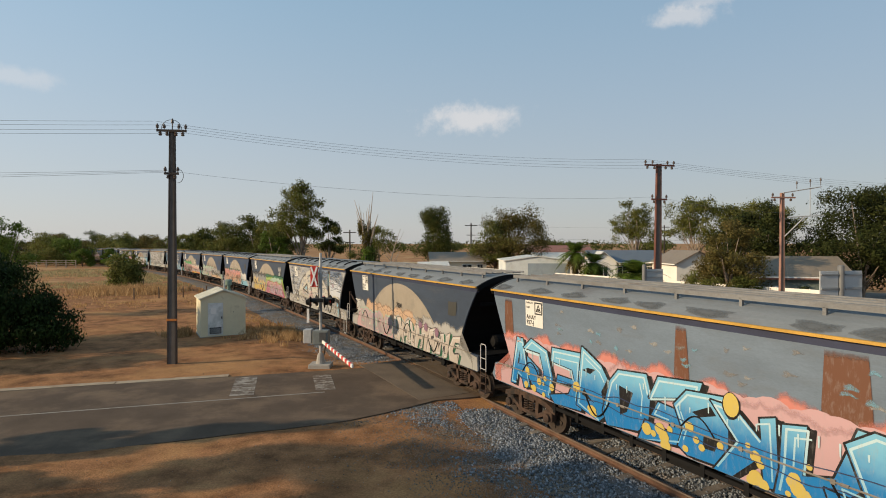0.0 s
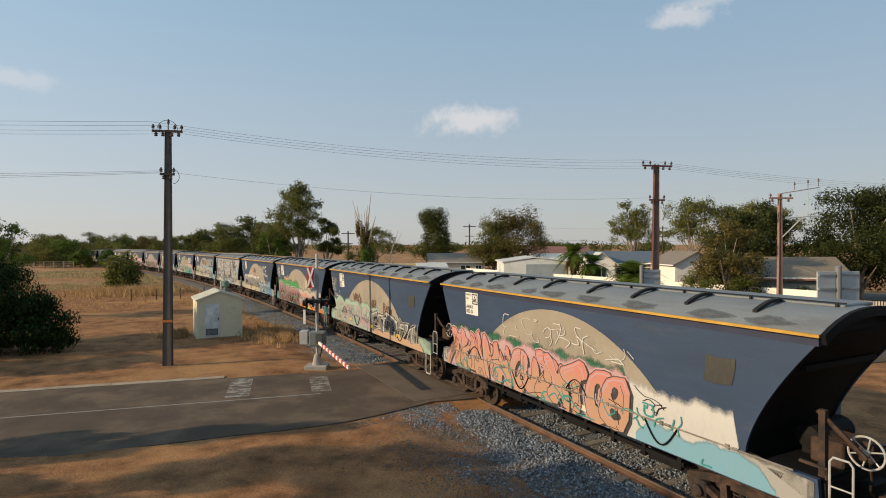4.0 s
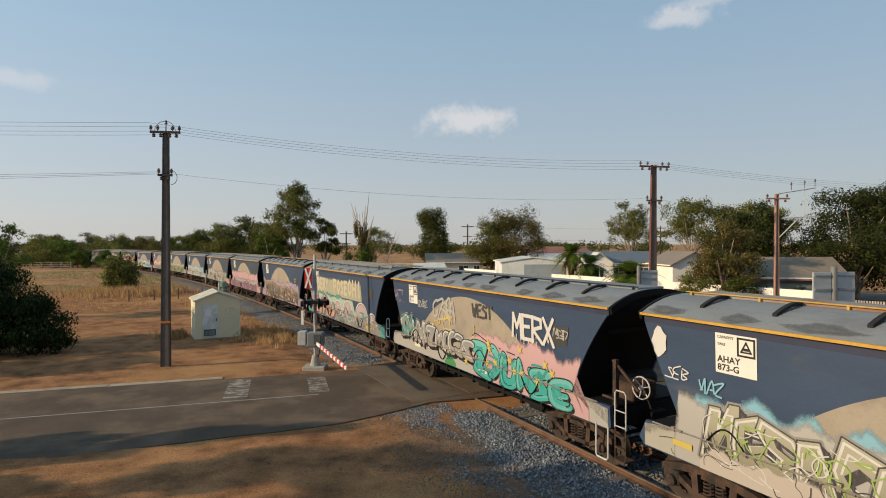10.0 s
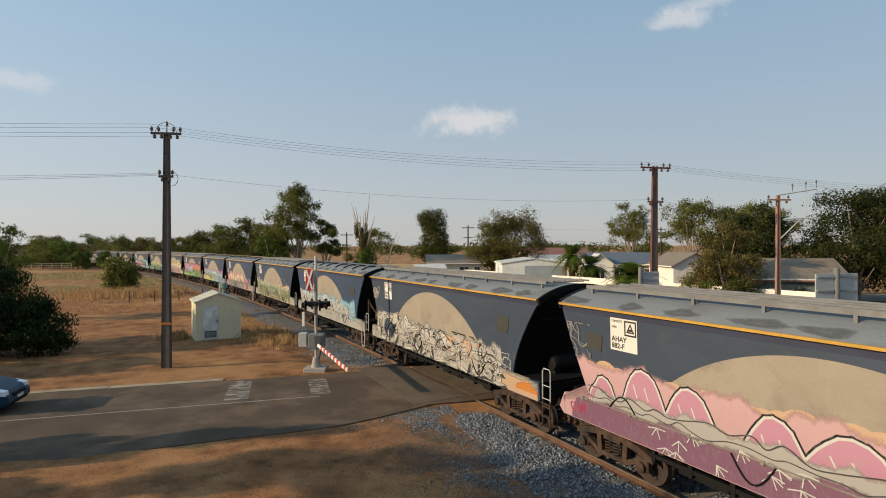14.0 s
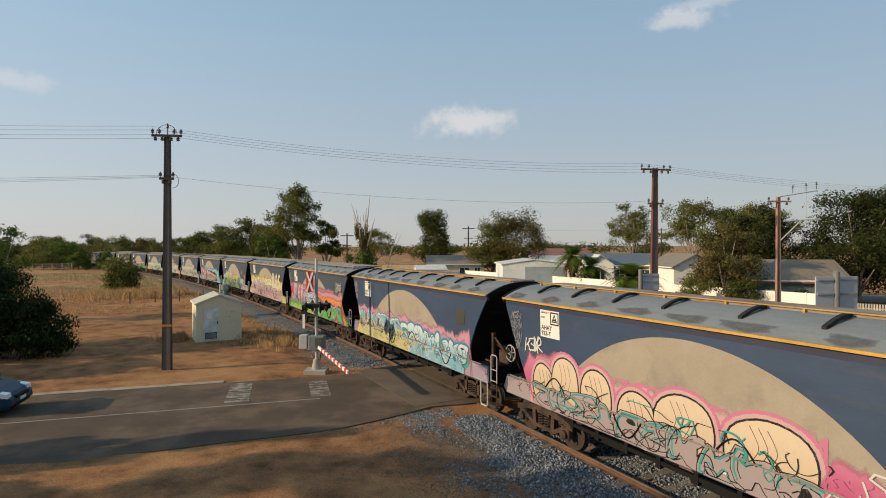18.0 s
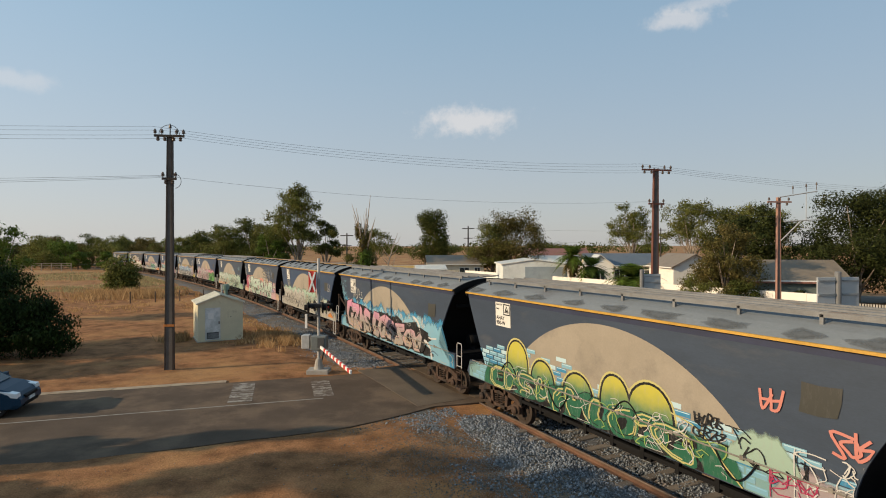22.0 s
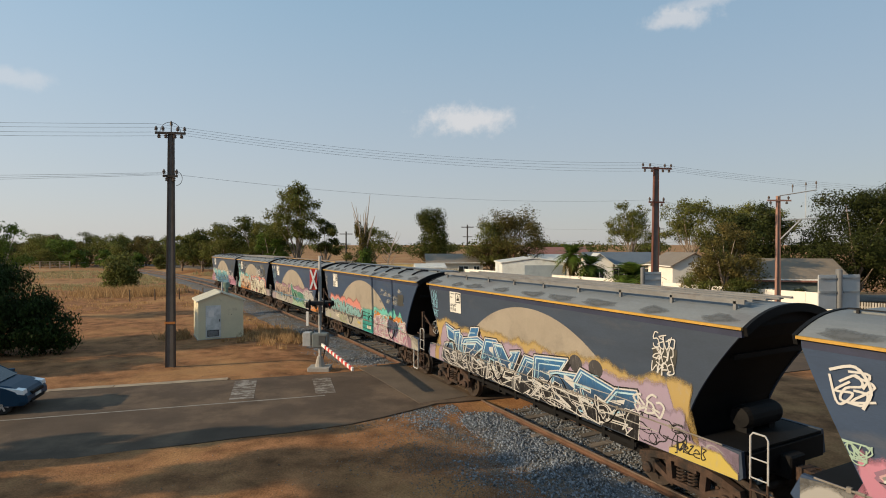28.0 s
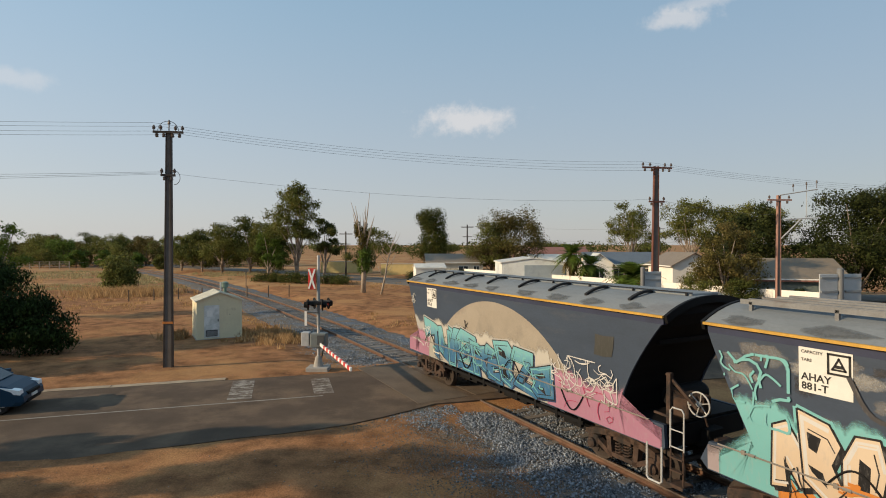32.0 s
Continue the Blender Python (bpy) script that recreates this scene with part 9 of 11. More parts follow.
def make_poles():
    p1, p2, p3 = (-11.88, 23.4), (12.5, 32.0), (21.3, 34.4)
    pole = stobie(*p1, 10.2, 0.35, 0.40, POLE_STEEL, 8, "tall dark steel and concrete power pole beside the road", [(10.15, 0.62, (-0.58, -0.3, 0.3, 0.58)), (8.3, 0.3, (-0.26, 0.26))])
    n = 20
    part("top_hoop", Geo().tube([(0.42 * math.cos(math.pi * k / n), -0.1, 10.2 + 0.42 * math.sin(math.pi * k / n)) for k in range(n + 1)], 0.012, 5), POLE_STEEL, pole)
    part("top_pin", Geo().lathe([(0.025, 10.2), (0.025, 10.5), (0.07, 10.52), (0.05, 10.62), (0.02, 10.7)], 8), INSULATOR, pole)
    part("side_hoop", Geo().tube([(0.25 + 0.24 * math.cos(-1.6 + 3.3 * k / n), -0.1, 8.2 + 0.3 * math.sin(-1.6 + 3.3 * k / n)) for k in range(n + 1)], 0.012, 5), POLE_STEEL, pole)
    part("warning_band", Geo().box(-0.22, -0.1, 1.9, 0.22, -0.092, 2.0), mat("band_orange", (0.45, 0.16, 0.04), rough=0.6), pole)
    stobie(*p2, 9.95, 0.5, 0.5, POLE_RED, 10, "reddish-brown power pole behind the train with two cross arms", [(9.85, 0.95, (-0.9, -0.45, 0.5, 0.9)), (7.85, 0.5, (-0.45, 0.45))])
    pole3 = stobie(*p3, 8.45, 0.0, 0.34, POLE_PINK, 5, "weathered red power pole with raked brackets", [(8.15, 0.8, (-0.7, 0.62))])
    part("raked_arm", Geo().tube([(0, -0.1, 8.45), (2.55, -0.1, 8.85)], 0.035, 6), GALV, pole3)
    part("lower_arm", Geo().tube([(0.3, -0.1, 6.9), (2.7, -0.1, 7.05)], 0.035, 6), GALV, pole3)
    part("brace", Geo().tube([(0.1, -0.1, 5.7), (1.5, -0.1, 7.0)], 0.04, 6), GALV, pole3)
    part("drop_rod", Geo().tube([(1.8, -0.1, 8.7), (1.8, -0.1, 7.0)], 0.02, 6), GALV, pole3)
    for u in (0.9, 1.8, 2.5):
        part("insulator", Geo().lathe([(0.02, 0), (0.02, 0.3), (0.06, 0.32), (0.03, 0.5)], 8, Matrix.Translation((u, -0.1, 8.55 + u * 0.15))), INSULATOR, pole3)
    far1 = (p1[0] - 42, p1[1] - 15.0)
    for du in (-0.58, -0.3, 0.3, 0.58):
        e, dz = 0.35 * du, {-0.58: 0.14, -0.3: 0.0, 0.3: -0.16, 0.58: -0.30}[du]
        wire((p1[0] + du, p1[1] + e, 10.4 + dz), (p2[0] + du * 1.4, p2[1] + e, 10.05 + dz), 0.5)
        wire((p2[0] + du * 1.4, p2[1] + e, 10.05 + dz), (48 + du, 44 + e, 9.6 + dz), 0.5)
        wire((p1[0] + du, p1[1] + e, 10.4 + dz), (far1[0] + du, far1[1] + e, 9.8 + dz), 0.7)
    for dz in (0.0, 0.16, 0.3):
        wire((p1[0], p1[1] - 0.1, 8.45 - dz * 0.3), (far1[0], far1[1], 7.4 - dz * 2), 0.5)
    wire((p1[0], p1[1] - 0.1, 8.4), (p2[0], p2[1] - 0.1, 8.0), 0.5)
    wire((p2[0], p2[1] - 0.1, 8.0), (p3[0], p3[1] - 0.1, 7.2), 0.2)
    # small poles farther off in the town
    for x, y, h in ((4.3, 96, 8.9), (-16.5, 92, 7.6), (44, 110, 9)):
        q = thing("power_pole", pose(x, y, 0), "thin distant power pole with a short cross arm", "power pole", "distant poles")
        part("pole", Geo().tube([(0, 0, -0.2), (0, 0, h)], [0.16, 0.11], 8), POLE_STEEL, q)
        part("cross_arm", Geo().box(-1.1, -0.06, h - 0.5, 1.1, 0.06, h - 0.36), POLE_STEEL, q)
        part("cross_arm", Geo().box(-0.8, -0.06, h - 2.2, 0.8, 0.06, h - 2.08), POLE_STEEL, q)
    wire((4.3, 96, 8.6), (60, 60, 8.0), 0.8, 0.012)
    wire((4.3, 96, 6.8), (50, 62, 6.2), 0.8, 0.012)


def make_mast():
    m = thing("crossing_signal", pose(-5.28, 22.95, 0), "level crossing mast with red lamps, cross board and lowered boom", "crossing signal")
    part("footing", Geo().box(-0.46, -0.36, -0.1, 0.46, 0.36, 0.16, bevel=0.02), CONCRETE, m, "concrete footing block")
    part("base_cone", Geo().lathe([(0.22, 0.16), (0.20, 0.22), (0.13, 0.55), (0.10, 0.6)], 12), CONCRETE, m)
    part("mast", Geo().tube([(0, 0, 0.5), (0, 0, 4.86)], 0.058, 12), GALV, m, "galvanised steel mast")
    part("mast_sleeve", Geo().tube([(0, 0, 1.9), (0, 0, 4.0)], 0.07, 12), MID_GREY, m)
    board = part("cross_board", Geo().box(-0.40, -0.13, 3.42, -0.09, -0.10, 4.32, bevel=0.006), SIGN_RED, m, "upright red board with a white diagonal cross")
    for k in (-1, 1):
        a = math.atan2(0.84, 0.26) * k
        part("cross_bar", Geo().box(-0.43, -0.014, -0.035, 0.43, 0.0, 0.035, Matrix.Translation((-0.245, -0.131 - 0.003 * (k + 1), 3.87)) @ Matrix.Rotation(-a, 4, "Y")), SIGN_WHITE, board)
    part("lamp_arm", Geo().tube([(-0.5, -0.05, 2.92), (0.5, -0.05, 2.92)], 0.035, 8), DARK_GREY, m)
    for sx in (-1, 1):
        for back in (-1, 1):
            c = Matrix.Translation((back * -0.30 + 0.06 * sx, sx * 0.30, 2.80)) @ Matrix.Rotation(radians(-90 + 17 + 12 * sx), 4, "Z")
            g = Geo().lathe([(0.23, -0.02), (0.25, 0.0), (0.23, 0.02)], 18, c, "y")
            g.lathe([(0.06, 0.02), (0.13, 0.04), (0.12, 0.16)] if back < 0 else [(0.12, -0.16), (0.13, -0.04), (0.06, -0.02)], 12, c, "y")
            lamp = part("flashing_lamp", g, BLACK, m, "black lamp with round backing board and peaked hood")
            hood = Geo()
            for i in range(9):
                t0 = math.pi * i / 8
                hood.v += [(0.13 * math.cos(t0), back * 0.02, 0.13 * math.sin(t0)), (0.14 * math.cos(t0), back * 0.34, 0.02 + 0.14 * math.sin(t0))]
            hood.f = [(2 * i, 2 * i + 1, 2 * i + 3, 2 * i + 2) for i in range(8)]
            hood.v = [tuple(c @ Vector(p)) for p in hood.v]
            part("hood", hood, BLACK, lamp)
            part("lens", Geo().lathe([(0.11, back * 0.022), (0.10, back * 0.03), (0.02, back * 0.05)] if back > 0 else [(0.02, -0.05), (0.10, -0.03), (0.11, -0.022)], 14, c, "y"), LAMP_RED, lamp, "dark red lens")
    part("striker_plate", Geo().box(-0.56, -0.12, 1.9, -0.46, -0.09, 2.5), SIGN_WHITE, m)
    part("plate_arm", Geo().box(-0.5, -0.1, 2.42, 0.0, -0.07, 2.46), DARK_GREY, m)
    mech = part("boom_mechanism", Geo().box(-0.30, -0.22, 0.98, 0.36, 0.22, 1.58, bevel=0.03), mat("boom_grey", (0.16, 0.175, 0.17), rough=0.5, spread=0.15), m, "grey boom gear box")
    part("relay_box", Geo().box(-0.72, -0.1, 1.02, -0.38, 0.3, 1.6, bevel=0.02), GALV, m)
    part("cover", Geo().box(0.0, -0.26, 1.1, 0.28, -0.22, 1.5), DARK_GREY, mech)
    # boom lies across the lane, along the track
    tip = Vector((1.95, -4.0, -0.12))
    q = Matrix.Translation((0.16, -0.28, 1.12)) @ tip.to_track_quat("X", "Z").to_matrix().to_4x4()
    boom = part("boom", Geo().box(-0.5, -0.03, -0.06, tip.length, 0.03, 0.06), SIGN_WHITE, m, "red and white striped boom arm", at=q)
    for k in range(8):
        x0 = 0.55 + k * 0.5
        part("red_band", Geo().box(x0, -0.034, -0.064, x0 + 0.25, 0.034, 0.064), SIGN_RED, boom)
    part("counterweight", Geo().box(-0.85, -0.16, -0.2, -0.45, 0.16, 0.2, bevel=0.03), MID_GREY, boom)
    part("cable", Geo().tube([(0.06, 0.1, 0.2), (0.18, 0.16, 0.9), (0.1, 0.12, 1.1)], 0.025, 6), BLACK, m)


def make_sign_backs():
    for x, y, top, lo, hi, sides, w in ((11.78, 16.05, 4.58, 3.42, 4.44, (-1, 1), 0.62), (8.85, 24.0, 4.3, 3.4, 4.12, (1,), 0.80)):
        s = thing("road_sign", pose(x, y, 0, 0, 0, 10), "grey steel sign panels seen from behind on a round post", "sign", "sign backs")
        part("post", Geo().tube([(0, 0, -0.3), (0, 0, top), (0, 0, top + 0.03)], [0.09, 0.09, 0.06], 14), GALV_DULL, s)
        for sx in sides:
            a, b = sorted((sx * 0.1, sx * (0.1 + w)))
            pn = part("sign_panel", Geo().box(a, -0.02, lo, b, 0.02, hi, bevel=0.008), mat("panel_grey", (0.42, 0.43, 0.43), rough=0.55, spread=0.1, scale=2), s)
            part("stiffener", Geo().box(a + 0.03, -0.05, (lo + hi) / 2 - 0.03, b - 0.03, -0.021, (lo + hi) / 2 + 0.03), MID_GREY, pn)
            part("stiffener", Geo().box(a + 0.03, -0.05, hi - 0.12, b - 0.03, -0.021, hi - 0.08), MID_GREY, pn)


# ---- plants
def leaf_cloud(blobs, count, size, seed, droop=0.3, hollow=0.55):
    """Many small leaf sprays spread through rounded clumps."""
    rng = np.random.default_rng(seed)
    vol = np.array([b[3] * b[4] * b[5] for b in blobs]) ** 0.75
    pick = rng.choice(len(blobs), count, p=vol / vol.sum())
    B = np.array(blobs)[pick]
    d = rng.normal(size=(count, 3))
    d /= np.linalg.norm(d, axis=1)[:, None]
    r = hollow + (1 - hollow) * rng.random(count) ** 0.6
    lumps = 1 + 0.22 * np.sin(d[:, 0] * 5 + pick) * np.cos(d[:, 1] * 4 + 2 * pick) + 0.12 * np.sin(9 * d[:, 2] + pick)
    c = B[:, :3] + d * B[:, 3:6] * (r * lumps)[:, None]
    face = d + rng.normal(size=(count, 3)) * 0.42
    a = rng.normal(size=(count, 3))
    a[:, 2] -= droop * 2
    a -= face * (np.sum(a * face, 1) / np.sum(face * face, 1))[:, None]
    a /= np.linalg.norm(a, axis=1)[:, None]
    b = np.cross(a, face)
    b /= np.linalg.norm(b, axis=1)[:, None]
    s = size * (0.6 + 0.8 * rng.random(count))
    a *= s[:, None]
    b *= (s * 0.5)[:, None]
    v = np.stack([c - a * 0.5, c + b * 0.5, c + a * 0.6, c - b * 0.5], 1).reshape(-1, 3)
    me = bpy.data.meshes.new("crown")
    me.vertices.add(len(v))
    me.vertices.foreach_set("co", v.ravel())
    me.loops.add(len(v))
    me.loops.foreach_set("vertex_index", np.arange(len(v), dtype=np.int32))
    me.polygons.add(count)
    me.polygons.foreach_set("loop_start", np.arange(0, len(v), 4, dtype=np.int32))
    me.polygons.foreach_set("loop_total", np.full(count, 4, dtype=np.int32))
    me.update(calc_edges=True)
    return me


def leaf_mat(name, base, tip):
    m = mat(name, base, rough=0.6, spread=0.3, scale=0.8, fine=6, bump=0, second=tip, second_at=0.55, second_scale=0.7, island=0.5, spec=0.08)
    nt = m.node_tree
    bs = nt.nodes["Principled BSDF"]
    out = [n for n in nt.nodes if n.type == "OUTPUT_MATERIAL"][0]
    thin = nt.nodes.new("ShaderNodeBsdfTranslucent")
    nt.links.new(bs.inputs["Base Color"].links[0].from_socket, thin.inputs["Color"])
    mix = nt.nodes.new("ShaderNodeMixShader")
    mix.inputs[0].default_value = 0.32
    nt.links.new(bs.outputs[0], mix.inputs[1])
    nt.links.new(thin.outputs[0], mix.inputs[2])
    nt.links.new(mix.outputs[0], out.inputs["Surface"])
    return m


GUM = leaf_mat("gum_leaf", (0.115, 0.124, 0.031), (0.185, 0.168, 0.050))
GUM_DARK = leaf_mat("dark_leaf", (0.064, 0.076, 0.019), (0.112, 0.108, 0.030))
GUM_DEEP = leaf_mat("deep_leaf", (0.038, 0.048, 0.014), (0.062, 0.066, 0.022))
PEPPER = leaf_mat("pepper_leaf", (0.022, 0.038, 0.010), (0.035, 0.058, 0.015))
BRIGHT = leaf_mat("bright_leaf", (0.085, 0.13, 0.022), (0.12, 0.16, 0.038))
BROWNISH = leaf_mat("brown_leaf", (0.102, 0.088, 0.028), (0.15, 0.115, 0.042))
BARK = mat("gum_bark", (0.30, 0.25, 0.20), rough=0.9, spread=0.3, scale=3, fine=20, bump=0.3, second=(0.17, 0.12, 0.085), second_at=0.52, second_scale=2)
BARK_DARK = mat("dark_bark", (0.12, 0.085, 0.06), rough=0.9, spread=0.3, scale=3, fine=20, bump=0.3)
BARK_PALE = mat("dead_wood", (0.34, 0.28, 0.22), rough=0.9, spread=0.25, scale=3, fine=20, bump=0.2)


def limbs(base, targets, r, rnd, bend=0.18):
    """A tapered trunk that divides towards each target."""
    g = Geo()
    for t in targets:
        t = Vector(t)
        h = t.z - base.z
        fork = base + Vector(((t.x - base.x) * 0.10, (t.y - base.y) * 0.10, min(h * 0.42, 0.30 * max(q[2] for q in targets))))
        mid = fork.lerp(t, 0.5) + Vector((rnd.uniform(-1, 1), rnd.uniform(-1, 1), rnd.uniform(0, 0.6))) * bend * h * 0.25
        g.tube([base, base.lerp(fork, 0.5) + Vector((rnd.uniform(-1, 1), rnd.uniform(-1, 1), 0)) * bend * 0.3, fork, mid, t], [r, r * 0.8, r * 0.6, r * 0.38, r * 0.14], 7)
    return g


def tree(x, y, h, wide, seed, leaf, bark, label, clear=0.3, clumps=9, leaves=3500, size=0.34, lean=0.0, name="gum_tree", droop=0.3, group="", flat=0.62, z=0.0):
    rnd = random.Random(seed)
    t = thing(name, pose(x, y, z - 0.05), label, "tree", group)
    blobs = []
    for k in range(clumps):
        f = ((k + 0.5) / clumps) ** 1.25
        a = k * 2.4 + rnd.uniform(-0.5, 0.5)
        zz = h * (clear + (0.94 - clear) * (0.15 + 0.85 * f))
        rr = wide * 0.5 * (0.75 * math.sin(math.pi * min(1, 0.30 + 0.62 * f)) ** 0.8) * rnd.uniform(0.55, 1.05)
        s = wide * rnd.uniform(0.20, 0.31)
        blobs.append((math.cos(a) * rr + lean * zz, math.sin(a) * rr, min(zz, h - s * flat), s, s, s * flat * rnd.uniform(0.8, 1.2)))
    part("trunk", limbs(Vector((0, 0, 0)), [(b[0], b[1], b[2]) for b in blobs[:: max(1, clumps // 7)]], max(0.07, h * 0.017), rnd), bark, t, smooth=True)
    tufts = []
    for cx, cy, cz, sx, sy, sz in blobs:
        for q in range(7):
            d = Vector((rnd.gauss(0, 1), rnd.gauss(0, 1), rnd.gauss(0.25, 0.9))).normalized() * rnd.uniform(0.35, 0.95)
            k = rnd.uniform(0.40, 0.66)
            tufts.append((cx + d.x * sx, cy + d.y * sy, max(k * sz * 0.8, cz + d.z * sz), sx * k, sy * k, max(sz, sx * 0.75) * k))
    me = leaf_cloud(tufts, int(leaves * 3.6), size * 0.57, seed, droop, 0.18)
    me.materials.append(leaf)
    part("crown", me, leaf, t)
    return t


def make_plants():
    # dark pepper tree beside the road, drooping to the ground
    rnd = random.Random(3)
    t = thing("pepper_tree", pose(-21.8, 26.6, 0), "dark green pepper tree drooping to the ground beside the road", "tree")
    blobs = [(-2.6, 0, 3.3, 2.6, 2.6, 2.0), (-0.6, -0.2, 2.6, 2.3, 2.2, 1.7), (0.9, -0.1, 2.0, 2.0, 1.8, 1.4), (-3.6, -0.6, 2.4, 2.8, 2.2, 2.3), (2.1, 0.1, 1.3, 1.4, 1.3, 1.05), (2.6, 0.0, 0.7, 1.0, 1.0, 0.65), (-1.4, -1.2, 1.4, 3.0, 1.6, 1.3), (0.8, -0.9, 1.0, 2.2, 1.2, 0.95), (-4.4, 0.5, 4.3, 2.2, 2.2, 1.7)]
    part("trunk", limbs(Vector((-0.6, 0, 0)), [b[:3] for b in blobs], 0.32, rnd), BARK_DARK, t, smooth=True)
    clumps = []
    for cx, cy, cz, sx, sy, sz in blobs:
        for q in range(9):
            d = Vector((rnd.gauss(0, 1), rnd.gauss(0, 1), rnd.gauss(0, 1))).normalized() * rnd.uniform(0.4, 0.95)
            k = rnd.uniform(0.30, 0.5)
            clumps.append((cx + d.x * sx, cy + d.y * sy, max(0.35, cz + d.z * sz), sx * k, sy * k, max(0.5, sz * k)))
    me = leaf_cloud(blobs + clumps, 76000, 0.14, 3, 1.6, 0.25)
    me.materials.append(PEPPER)
    part("crown", me, PEPPER, t)
    tree(-32.0, 38.5, 7.4, 4.6, 31, BRIGHT, BARK, "pale open-crowned tree behind the pepper tree", 0.3, 10, 2200, 0.26)
    # trees beyond the view whose shade falls on the road
    for k, (along, across, h, w, n) in enumerate(((-12.4, 8.05, 5.6, 4.6, 2800), (-12.2, -3.3, 8.4, 2.3, 4500), (-7.4, -3.28, 6.2, 2.0, 4500), (-21.0, -6.1, 12.8, 3.2, 7000), (-15.0, -8.9, 11.5, 4.4, 5000), (-9.5, -11.6, 9.5, 4.4, 4500), (-26.0, -10.2, 14.0, 4.6, 5000), (-12.0, -6.5, 8.4, 2.8, 5500), (-17.0, -8.0, 12.0, 3.2, 5500), (-20.0, -13.0, 13.0, 4.4, 5000))):
        x, y = on_road(along, across)
        tree(x, y, h, w, 50 + k, GUM_DARK, BARK_DARK, "roadside tree with a loose dark crown", 0.08, 11, int(n * 0.6), 0.52, name="roadside_tree", group="roadside trees")
    # round bush in the paddock
    t = thing("shrub", pose(-35.4, 59.5, 0), "rounded olive bush with straw grass at its foot", "shrub")
    blobs = [(0, 0, 2.9, 1.9, 1.9, 1.5), (-0.8, 0, 1.9, 1.4, 1.5, 1.3), (0.8, 0, 2.0, 1.4, 1.5, 1.4), (0, -0.3, 1.0, 1.6, 1.4, 1.0), (-1.1, -0.3, 0.7, 0.9, 0.9, 0.8), (1.0, -0.2, 0.7, 0.9, 0.9, 0.7)]
    part("stem", limbs(Vector((0, 0, 0)), [b[:3] for b in blobs], 0.14, rnd), BARK_DARK, t, smooth=True)
    me = leaf_cloud(blobs, 5200, 0.28, 8, 0.3, 0.3)
    me.materials.append(GUM)
    part("crown", me, GUM, t)
    # tall gum and its neighbours
    tree(-21.6, 80, 14.6, 6.8, 11, GUM, BARK, "tall gum tree with a pale trunk and open crown", 0.34, 19, 4800, 0.42, flat=0.85)
    tree(-17.5, 80, 9.6, 4.6, 12, GUM_DARK, BARK, "dark lower limb growth beside the tall gum", 0.35, 8, 2200, 0.4, group="gums along the far street")
    tree(-25.5, 79, 7.4, 4.6, 13, BRIGHT, BARK, "bright green young gum beside the tall gum", 0.25, 8, 2200, 0.38, group="gums along the far street")
    for k, (x, y, h, w) in enumerate(((-31, 98, 9.6, 8), (-36, 101, 10.8, 9), (-42, 103, 9.8, 9), (-48, 108, 8.4, 8), (-54, 112, 7.6, 8), (-29, 90, 7.4, 6))):
        tree(x, y, h, w, 60 + k, GUM_DARK if k % 2 else GUM, BARK, "dark-crowned gum with slanting pale trunks", 0.16, 10, 3600, 0.46, lean=0.03 * (k % 3 - 1), group="gums along the far street")
    for k, (x, y, h, w) in enumerate(((-60, 150, 8, 8), (-72, 160, 8.6, 9), (-86, 158, 8.0, 9), (-98, 165, 8.8, 10), (-112, 172, 9.4, 11), (-126, 176, 8.8, 11), (-140, 190, 9.4, 12), (-152, 186, 8.6, 10), (-47, 140, 8, 8))):
        tree(x, y, h, w, 80 + k, (GUM, GUM_DARK, BROWNISH)[k % 3], BARK_DARK, "low spreading gum at the edge of the paddock", 0.16, 8, 1700, 0.62, group="gums beyond the paddock")
    for k, (x, y, h, w) in enumerate(((-95, 128, 4.6, 7), (-84, 124, 4.0, 5), (-76, 121, 4.4, 4.5), (-104, 134, 4.0, 7), (-70, 124, 3.6, 4), (-62, 118, 3.2, 3.4))):
        tree(x, y, h, w, 95 + k, BRIGHT if k in (1, 2, 4) else GUM, BARK_DARK, "low green scrub across the paddock", 0.05, 7, 1300, 0.5, name="shrub", group="scrub")
    for k in range(26):
        x = -150 + k * 4.1 + rnd.uniform(-2, 2)
        y = 150 - 0.16 * (x + 150) + rnd.uniform(-8, 10)
        tree(x, y, rnd.uniform(5.5, 8.2), rnd.uniform(8, 11), 300 + k, (GUM, GUM_DARK, GUM, BROWNISH, BRIGHT)[k % 5], BARK_DARK, "low spreading scrub tree in the far belt", 0.03, 8, 850, 0.70, name="scrub_tree", group="belt of scrub trees")
    # dead tree wound with creeper, and a leaning bare sapling
    t = thing("dead_tree", pose(-8.9, 60.5, 0), "dead tree with bare forked branches and creeper on its trunk", "tree")
    g = Geo()
    g.tube([(0, 0, 0), (0.05, 0, 2.2), (-0.1, 0, 4.4), (0.1, 0, 6.0)], [0.30, 0.24, 0.2, 0.14], 8)
    for k in range(9):
        a = -0.9 + k * 0.23
        z0 = rnd.uniform(3.6, 5.8)
        tx, tz = 1.7 * math.sin(a), rnd.uniform(8.8, 11.6) - 0.8 * abs(a)
        g.tube([(0, 0, z0), (tx * 0.5, rnd.uniform(-0.6, 0.6), (z0 + tz) / 2), (tx, rnd.uniform(-1, 1), tz)], [0.12, 0.07, 0.02], 6)
        g.tube([(tx * 0.5, 0, (z0 + tz) / 2), (tx * 0.5 + rnd.uniform(-0.8, 0.8), rnd.uniform(-0.5, 0.5), (z0 + tz) / 2 + rnd.uniform(0.8, 1.8))], [0.05, 0.012], 5)
    part("trunk", g, BARK_PALE, t, smooth=True)
